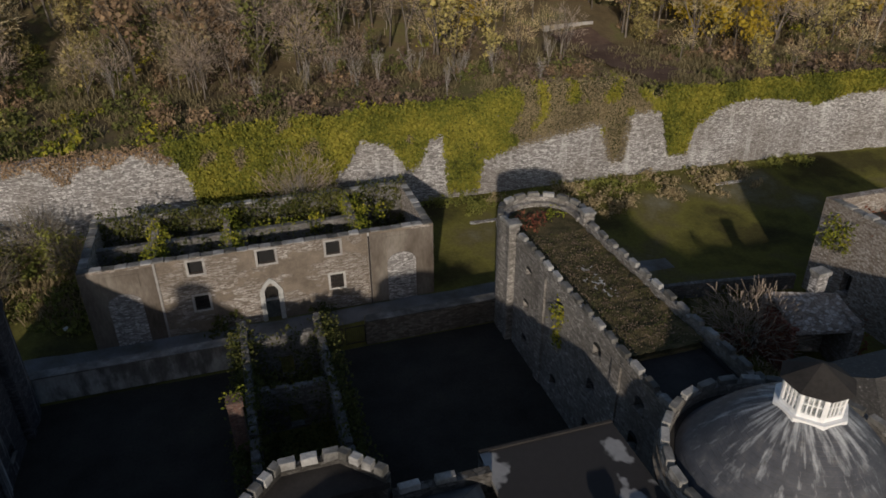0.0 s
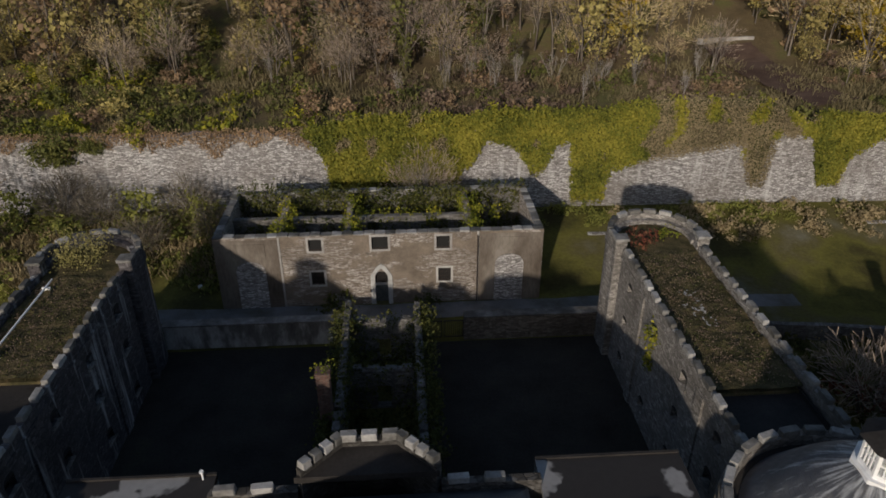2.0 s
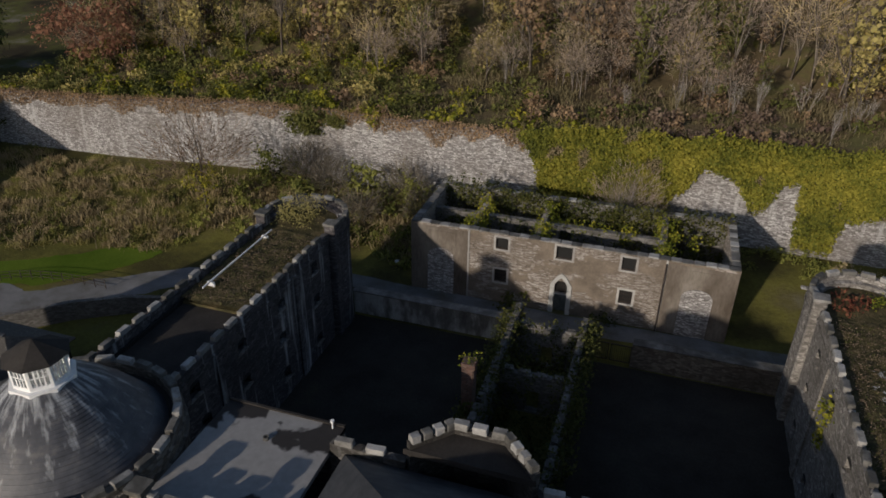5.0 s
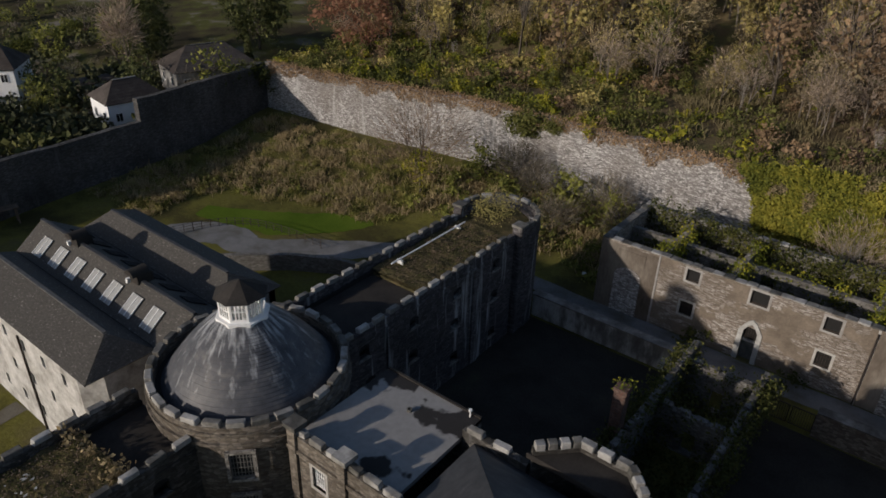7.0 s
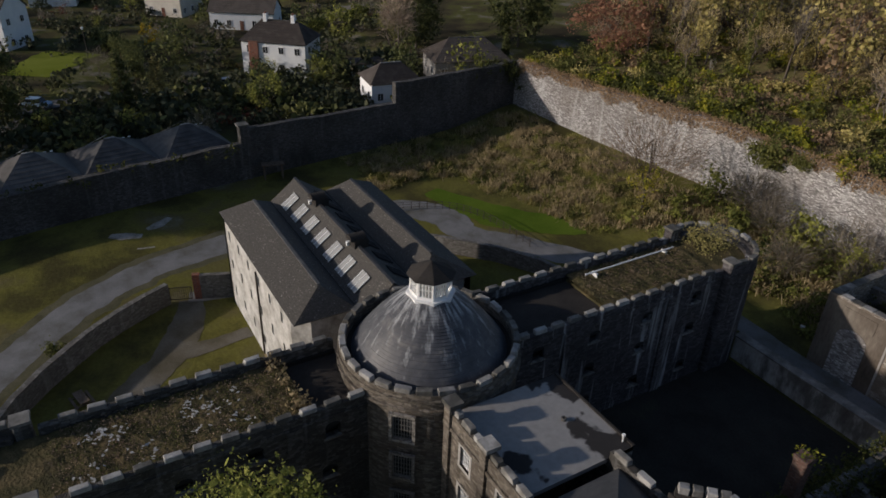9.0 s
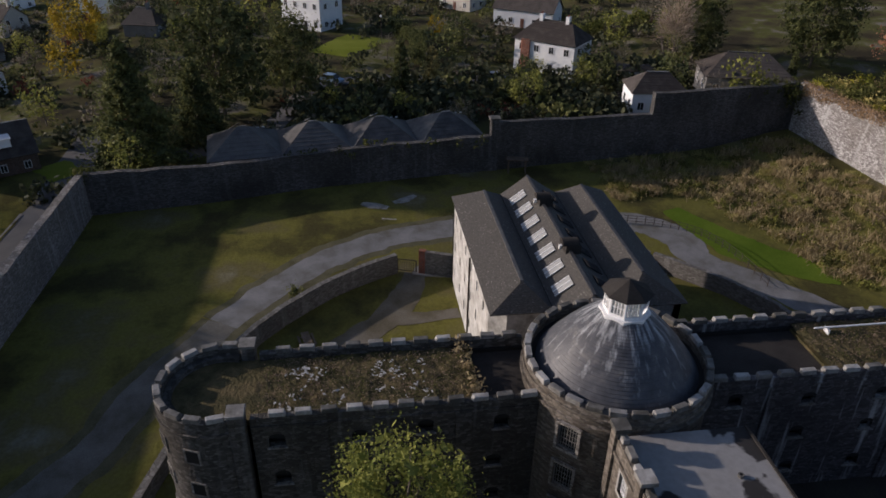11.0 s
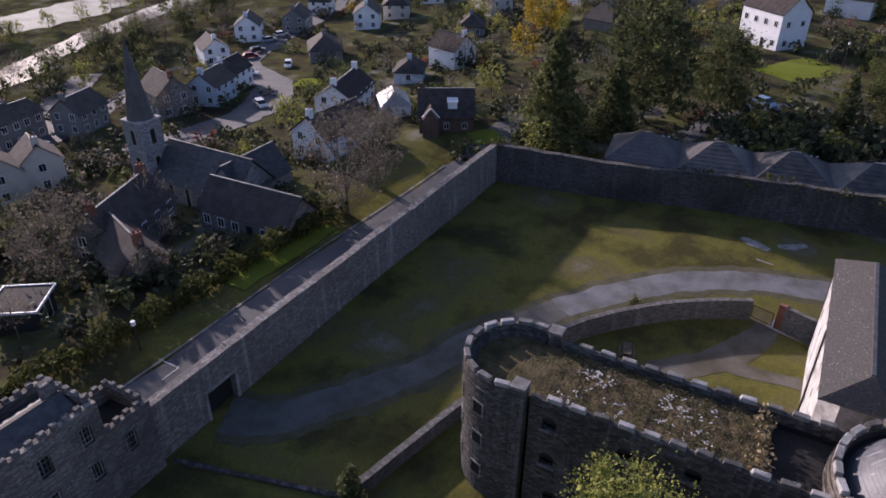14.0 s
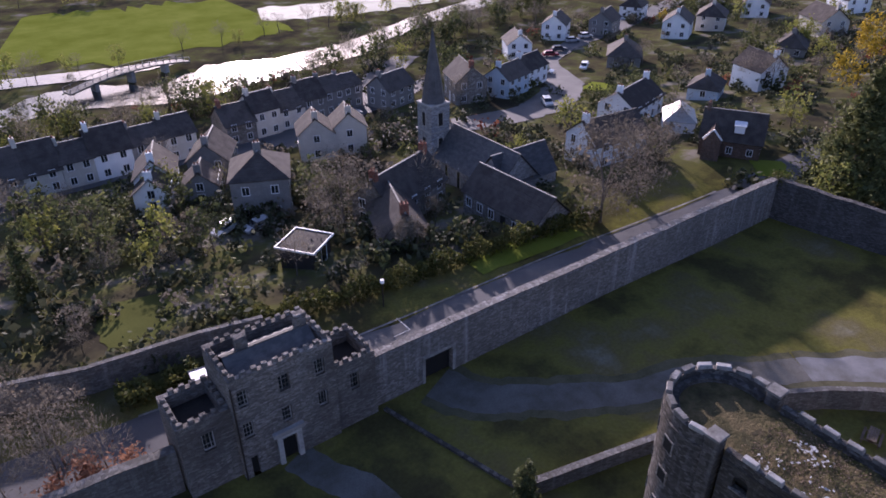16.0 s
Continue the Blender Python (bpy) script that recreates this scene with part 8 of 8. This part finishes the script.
for x, y, s, me, lb in ((-82.5, -31.0, 1.0, CED, "big dark cedar behind the wall corner"), (-99, -21.5, 1.05, BIG, "huge dark evergreen tree behind the wall"), (-108, -11, 0.75, BIG, "broad dark evergreen tree"), (-90, -24, 0.7, CED, "dark conifer by the lane"), (-107.5, 7.5, 1.05, CYP, "slim dark cypress among the gardens"), (-106, 12.8, 1.0, CYG, "golden-green cypress among the gardens"), (-114, 59.5, 1.1, POP, "tall bare poplar behind the houses"), (-50.0, -46.0, 1.12, BARE, "big bare tree by the boundary wall"), (-59.5, -48, 0.85, BARE, "bare tree by the boundary wall"), (-145, -56, 1.1, GOLD, "bright golden autumn tree"), (-107, 84, 0.9, BIG, "dark evergreen tree on the rise"), (-100, 76, 0.6, CYP, "dark cypress by the house"), (-118, 66, 0.7, BIG, "dark evergreen behind the houses"), (-90, 80, 0.5, CYG, "golden columnar conifer by the house"), (-106, 40, 0.6, GRN[1], "green garden tree by a house"), (-98, 27, 0.5, GRN[0], "dark garden tree near the houses"), (-108, 30, 0.6, GRN[0], "dark garden tree near the houses"), (-136, 22, 0.8, GRN[0], "dark garden tree near the houses"), (-26, -78, 0.75, GRN[0], "dark tree by the churchyard"), (-39, -73, 0.8, CYP, "dark yew by the church"), (-24, -66, 0.9, BARE, "rounded bare tree by the cottage"), (-9, -74, 0.7, GRN[0], "dark garden tree near the houses"), (3, -83, 0.9, GRN[0], "dark garden tree near the houses"), (12, -76, 0.9, CYP, "dark cypress in a garden"), (8, -92, 0.9, GRN[0], "dark garden tree near the houses"), (18.5, -47, 0.7, BARE, "brown bare tree beside the gatehouse"), (14.2, -43.2, 0.6, BARE, "brown bare tree beside the gatehouse"), (20, -70, 0.8, GRN[2], "olive garden tree near the road")):
    plant("tree", lb, "tree", me, x, y, s)
plant("copper_bush", "large rust-red bush above the wall corner", "bush", plant_meshes("copper_bush", leafy_proto(108, 7, 7.0, 5200, 0.24, 90, 0.75, 0.02, 3.0), BARK, LEAF_COPPER), -80, 85, 1.25)
tw = {"t_dark": [], "t_olive": [], "t_brown": [], "t_gold": [], "n_green": [], "n_haze": [], "n_dark": [], "n_shrub": [], "s_dark": [], "s_green": [], "s_grey": [], "s_rust": []}
rt = random.Random(31)
for k in range(330):
    x, y = rt.uniform(-215, 45), rt.uniform(-165, 75)
    if x > west_x(y) - 6 and y > -53:
        continue
    far = math.hypot(x - 14, y - 6)
    if (far < 60 and y > -54) or any(abs(x - lx) < 8 and abs(y - ly) < 8 for lx, ly in ((-137, -5), (-144, 2), (-150, 5), (3, -60), (2, -67), (-104, -96), (-75, -95), (-87, -95), (-103, -105), (-62, -99), (-116, -125), (-126, -130), (-136, -135), (-150, -139), (-165, -143), (-112, -8), (-118, 5), (-116, 20))):
        continue
    if y < -110 and y > -121:
        continue
    u = rt.random()
    tw["t_dark" if u < 0.28 else "t_olive" if u < 0.55 else "t_brown" if u < 0.975 else "t_gold"].append((x, y, ground_z(x, y) - 0.1, rt.uniform(0.3, 0.8), rt.uniform(0, 6.28)))
for k in range(1900):
    x, y = rt.uniform(-240, 45), rt.uniform(-160, 75)
    if x > west_x(y) - 4 and y > -51:
        continue
    if any(abs(x - lx) < 6 and abs(y - ly) < 6 for lx, ly in ((-137, -5), (-144, 2), (3, -60), (2, -67), (-75, -95), (-87, -95), (-62, -99), (-103, -105), (-116, -125), (-136, -135), (-165, -143))) or -121 < y < -112:
        continue
    u = rt.random()
    tw["s_dark" if u < 0.6 else "s_green" if u < 0.8 else "s_grey" if u < 0.96 else "s_rust"].append((x, y, ground_z(x, y) - 0.1, rt.uniform(0.6, 1.6), rt.uniform(0, 6.28)))
for k in range(90):
    x, y = rt.uniform(-30, 34), rt.uniform(-104, -53)
    if 2 < x < 8 and y > -64 or abs(x + 18.5) < 9 and abs(y + 88) < 9 or abs(x + 33) < 8 and abs(y + 66) < 6 or abs(x + 16.5) < 5 and abs(y + 62) < 5:
        continue
    u = rt.random()
    if u < 0.45:
        tw["n_green" if u < 0.2 else "t_brown"].append((x, y, ground_z(x, y) - 0.1, rt.uniform(0.25, 0.5), rt.uniform(0, 6.28)))
    else:
        tw["s_dark" if u < 0.7 else "s_green"].append((x, y, ground_z(x, y) - 0.1, rt.uniform(0.7, 1.5), rt.uniform(0, 6.28)))
for k in range(230):
    x, y = rt.uniform(-72, 30), rt.uniform(-112, -52.5)
    if -52 < x < -38 and -90 < y < -47 or abs(x + 18.5) < 6 and abs(y + 88) < 6 or abs(x + 16.5) < 3.5 and abs(y + 62) < 3.5 or -76 < x < -63 and -68 < y < -58:
        continue
    u = rt.random()
    tw["n_haze" if u < 0.2 else "n_dark" if u < 0.7 else "n_shrub"].append((x, y, ground_z(x, y) - 0.1, rt.uniform(0.25, 0.42) if u < 0.2 else rt.uniform(0.6, 1.5), rt.uniform(0, 6.28)))
# dark garden growth between the west wall and the lane
for k in range(150):
    x, y = rt.uniform(-116, -88), rt.uniform(-12, 60)
    if x > west_x(y) - 12 and y < 18 or x > west_x(y) - 4 or abs(x + 97) < 8 and 42 < y < 74 or abs(x + 115) < 3 and y < 30:
        continue
    tw["s_dark" if rt.random() < 0.8 else "s_green"].append((x, y, ground_z(x, y) - 0.1, rt.uniform(1.1, 2.3), rt.uniform(0, 6.28)))
# riverside trees
for k in range(120):
    x = rt.uniform(-170, 40)
    tw["t_brown" if rt.random() < 0.6 else "t_dark"].append((x, lerp_table(x, [(-170, -186), (-95, -166), (-60, -156), (-30, -148), (5, -155), (40, -148)]) + rt.uniform(-2, 10), -10.6, rt.uniform(0.5, 0.95), rt.uniform(0, 6)))
for k in range(90):
    x = rt.uniform(-230, 40)
    near = rt.random() < 0.55
    y = (-196 if x > -40 else -199 + 0.1 * (x + 40)) - rt.uniform(0, 5) if near else -292 - rt.uniform(0, 12)
    tw["t_brown" if rt.random() < 0.6 else "t_olive"].append((x, y, -10.8, rt.uniform(0.4, 0.8), rt.uniform(0, 6)))
# thin bare trees and coppery growth between the road and the wall beside the gatehouse
VERGE_TREE = [plant_meshes("bare_tree", PR["haze"][i], BARK, TREE_GREY) for i in (0, 2)]
for i, (x, y, sc) in enumerate(((11.6, -39.2, 0.58), (14.8, -39.6, 0.68), (18.2, -40.0, 0.62))):
    plant("bare_tree", "small leafless grey-brown tree between road and wall", "tree", VERGE_TREE[i % 2], x, y, sc, "bare trees by the gatehouse")
COPPER_BUSH = plant_meshes("copper_shrub", shrub_proto(69, 1.4, 2.3, 420, 0.26, 20, 0.5), BARK, LEAF_COPPER)
for x, y, sc in ((10.3, -38.3, 0.9), (12.6, -38.5, 1.1), (15.4, -38.7, 0.9)):
    plant("copper_shrub", "coppery brown shrub behind the boundary wall", "shrub", COPPER_BUSH, x, y, sc, "shrubs behind the wall")
for x, y, sc in ((18, -58, 2.0), (22, -63, 2.4), (14, -64, 2.0), (9.5, -71, 2.2), (24, -55, 1.8), (2.5, -54.0, 1.3), (7.0, -53.8, 1.2)):
    tw["s_dark"].append((x, y, ground_z(x, y) - 0.1, sc, x))
for key, protos, leaf, what in (("t_dark", "far_oak", LEAF_DARK, "dark garden trees in the town"), ("t_olive", "far_oak", LEAF_GREEN, "green garden trees in the town"), ("t_brown", "far_haze", TREE_GREY, "brown half-bare trees in the town"), ("n_green", "oak", TREE_GREY, "grey-green garden trees behind the gatehouse"), ("n_haze", "haze", TREE_GREY, "small leafless garden trees near the church"), ("n_dark", "far_shrub", LEAF_TOWN, "dark garden bushes near the church"), ("n_shrub", "far_shrub", TREE_GREY, "grey-green garden bushes near the church"), ("t_gold", "far_oak", LEAF_GOLD, "golden autumn trees in the town"), ("s_dark", "far_shrub", LEAF_TOWN, "dark garden hedges and shrubs"), ("s_green", "far_shrub", LEAF_TOWN_GREEN, "green garden shrubs"), ("s_grey", "far_shrub", TREE_GREY, "grey-brown winter hedges and shrubs"), ("s_rust", "far_shrub", LEAF_RUST, "rust-coloured garden shrubs")):
    if key[0] in "tn" and protos != "far_shrub":
        scattered("town_tree_stems", what.replace("trees", "tree trunks"), "trees", [p[0] for p in PR[protos]], BARK, tw[key])
    scattered("town_trees" if key[0] in "tn" else "garden_shrubs", what, "trees" if key[0] in "tn" else "shrubs", [p[1] for p in PR[protos]], leaf, tw[key])


def hedge(label, pts, w, h, material, seed):
    g = np.random.default_rng(seed)
    out = []
    for p, q in zip(pts, pts[1:]):
        L = math.dist(p, q)
        n = int(L * 210)
        t = g.random(n)
        x = p[0] + (q[0] - p[0]) * t
        y = p[1] + (q[1] - p[1]) * t
        lump = 1 + 0.25 * np.sin(t * L * 1.3) + 0.15 * np.sin(t * L * 3.1)
        u, z = g.uniform(-0.5, 0.5, n) * w * lump, g.random(n) ** 0.6 * h * lump
        dx, dy = (q[0] - p[0]) / L, (q[1] - p[1]) / L
        out.append(np.stack([x - dy * u, y + dx * u, z + np.array([ground_z(a, b) for a, b in zip(x, y)])], 1))
    v, f = quads_at(g, np.concatenate(out), 0.33, 0, 0.9)
    return tagged(new("hedge", np_mesh("hedge", v, f, material)), label, "hedge", "", "stuff")


strip("grass_crescent", [(-62.5, 38.5), (-57, 40.5), (-52, 42.8), (-48, 46.5), (-44.5, 50.5)], [2.5, 5, 6, 5.5, 3], lawn_mat("lush_grass", (0.06, 0.10, 0.012), (0.11, 0.155, 0.022)), "lush green grass beside the gravel path", "grass", lift=0.05)
hedge("long green hedge along the road", [(-4, -51.6), (-10.6, -50.2), (-15.6, -49.6), (-25.8, -48.6), (-37.5, -48.0), (-50, -46.6)], 1.9, 2.0, LEAF_IVY_DARK, 201)
hedge("dark rounded hedge by the town road", [(-93, -87), (-104, -84), (-112, -88)], 5.0, 3.2, LEAF_DARK, 202)
hedge("green hedge beside the far lane", [(-150, -55), (-175, -62)], 2.2, 2.2, LEAF_GREEN, 203)
hedge("garden hedges behind the gatehouse", [(9, -47.5), (-2, -47.0), (-10, -48.5)], 2.2, 1.6, LEAF_IVY_DARK, 204)
hedge("dark hedge in the west gardens", [(-125, 12), (-140, 14), (-156, 10)], 3, 3, LEAF_DARK, 205)
hedge("hedge before the white bungalow", [(-140, 40), (-146, 56), (-150, 70)], 2.5, 3, LEAF_GREEN, 206)

# ---- vehicles and street furniture ----
TYRE = plain("tyre_rubber", (0.015, 0.015, 0.015), 0.8)


def car(label, x, y, yaw, colour, van=False):
    c = thing("van" if van else "car", label, "van" if van else "car", "parked vehicles", m=pose(x, y, ground_z(x, y) + 0.12, 0, 0, yaw))
    paint = plain("car_paint", colour, 0.3, 0.2, 0.6)
    h = 1.3 if van else 0.0
    prof = [(-2.1, 0.35), (2.1, 0.35), (2.15, 0.75), (1.25, 0.95), (-2.0, 1.0), (-2.15, 0.7)]
    part("body", Build().prism(prof, -0.85, 0.85, pose(0, 0, 0, 90, 0, 0)), paint, c)
    cab = [(-1.9, 0.98), (1.2, 0.95), (0.5, 1.48 + h * 0.5), (-1.4 - 0.4 * van, 1.5 + h * 0.5)]
    part("cabin", Build().prism(cab, -0.74, 0.74, pose(0, 0, 0, 90, 0, 0)), GLASS, c)
    part("roof", Build().box(-1.45, -0.7, 1.49 + h * 0.5, 0.5, 0.7, 1.55 + h * 0.5), paint, c)
    for wx in (-1.3, 1.35):
        for wy in (-0.78, 0.78):
            wh = part("wheel", Build().ring(0, 0, 0.16, 0.32, -0.1, 0.1, 0, 360, 12), TYRE, c, m=pose(wx, wy, 0.32, 90, 0, 0))
            part("rim", Build().ring(0, 0, 0.02, 0.17, -0.11, 0.11, 0, 360, 8), COPING, wh)
    for wy in (-0.6, 0.6):
        part("headlight", Build().box(2.08, wy - 0.15, 0.6, 2.17, wy + 0.15, 0.72), WHITE, c)


for x, y, yaw, col, lb in ((-88, -95, 60, (0.5, 0.5, 0.5), "silver parked car at the roadside"), (-117.5, -112.5, 35, (0.7, 0.7, 0.7), "white parked car at the roadside"), (-108, -116.5, 120, (0.7, 0.7, 0.72), "white parked van at the roadside"), (-122, -129, 150, (0.25, 0.03, 0.04), "red parked car at the roadside"), (-128, -132, 155, (0.05, 0.06, 0.08), "dark parked car at the roadside"), (-139, -137.5, 160, (0.4, 0.4, 0.42), "grey parked car at the roadside"), (-146, -139, 165, (0.6, 0.6, 0.6), "pale parked car at the roadside"), (-115.5, -4.6, 55, (0.22, 0.32, 0.45), "pale blue parked car at the roadside"), (-114.5, 26, 85, (0.08, 0.10, 0.16), "dark blue parked car at the roadside"), (-16.3, -77, 10, (0.45, 0.46, 0.48), "silver car beside the dark house"), (-12.5, -79.5, 30, (0.55, 0.55, 0.55), "pale car beside the dark house"), (2.6, -44.0, 84, (0.75, 0.76, 0.78), "white van parked behind the gatehouse"), (-55, -119, 175, (0.5, 0.5, 0.5), "silver car in the street"), (-44, -114.5, 160, (0.6, 0.6, 0.6), "pale car in the street")):
    car(lb, x, y, yaw, col, "van" in lb)
for x, y, h in ((-17.6, -46.6, 3.0), (-143, 6, 6.0)):
    l = thing("lamp_post", "slim dark lamp post with a pale lantern", "lamp", "lamp posts", m=pose(x, y, ground_z(x, y)))
    part("post", Build().ring(0, 0, 0.01, 0.07, 0, h, 0, 360, 8), IRON, l)
    part("lantern", Build().ring(0, 0, 0.05, 0.22, h, h + 0.4, 0, 360, 8), WHITE, l)
bn = thing("timber_stand", "rough timber stand by the west wall", "stand", m=pose(-76.0, 21.4, 0, 0, 0, 80))
for x in (-1.2, 1.2):
    for y in (-0.5, 0.5):
        part("leg", Build().box(x - 0.08, y - 0.08, 0, x + 0.08, y + 0.08, 2.0), PLANK, bn)
part("top", Build().box(-1.5, -0.7, 2.0, 1.5, 0.7, 2.12), PLANK, bn)
fb = thing("footbridge", "pale cambered footbridge over the river", "bridge", m=pose(-27, -182.5, -10.6, 0, 0, 19))


def camber(x):
    return 3.0 - 1.6 * (x / 17) ** 2


def cambered(y0, y1, z0, z1, n=16):
    b = Build()
    b.v = [(x, y, camber(x) + z) for x in np.linspace(-17, 17, n + 1) for y, z in ((y0, z0), (y1, z0), (y1, z1), (y0, z1))]
    b.f = [(4 * i + q, 4 * i + 4 + q, 4 * i + 4 + (q + 1) % 4, 4 * i + (q + 1) % 4) for i in range(n) for q in range(4)]
    b.f += [(3, 2, 1, 0), tuple(4 * n + q for q in range(4))]
    return b


part("deck", cambered(-1.7, 1.7, -0.4, 0), COPING, fb)
for s in (-1, 1):
    part("rail", cambered(s * 1.6 - 0.05, s * 1.6 + 0.05, 1.0, 1.12), COPING, fb)
    for i in range(18):
        x = -17 + 2 * i
        part("post", Build().box(-0.06, -0.06, camber(x), 0.06, 0.06, camber(x) + 1.0), COPING, fb, m=pose(x, s * 1.6, 0))
for x in (-10, 0, 10):
    part("pier", Build().box(x - 0.5, -1.2, -1.5, x + 0.5, 1.2, camber(x) - 0.4), ASHLAR, fb)
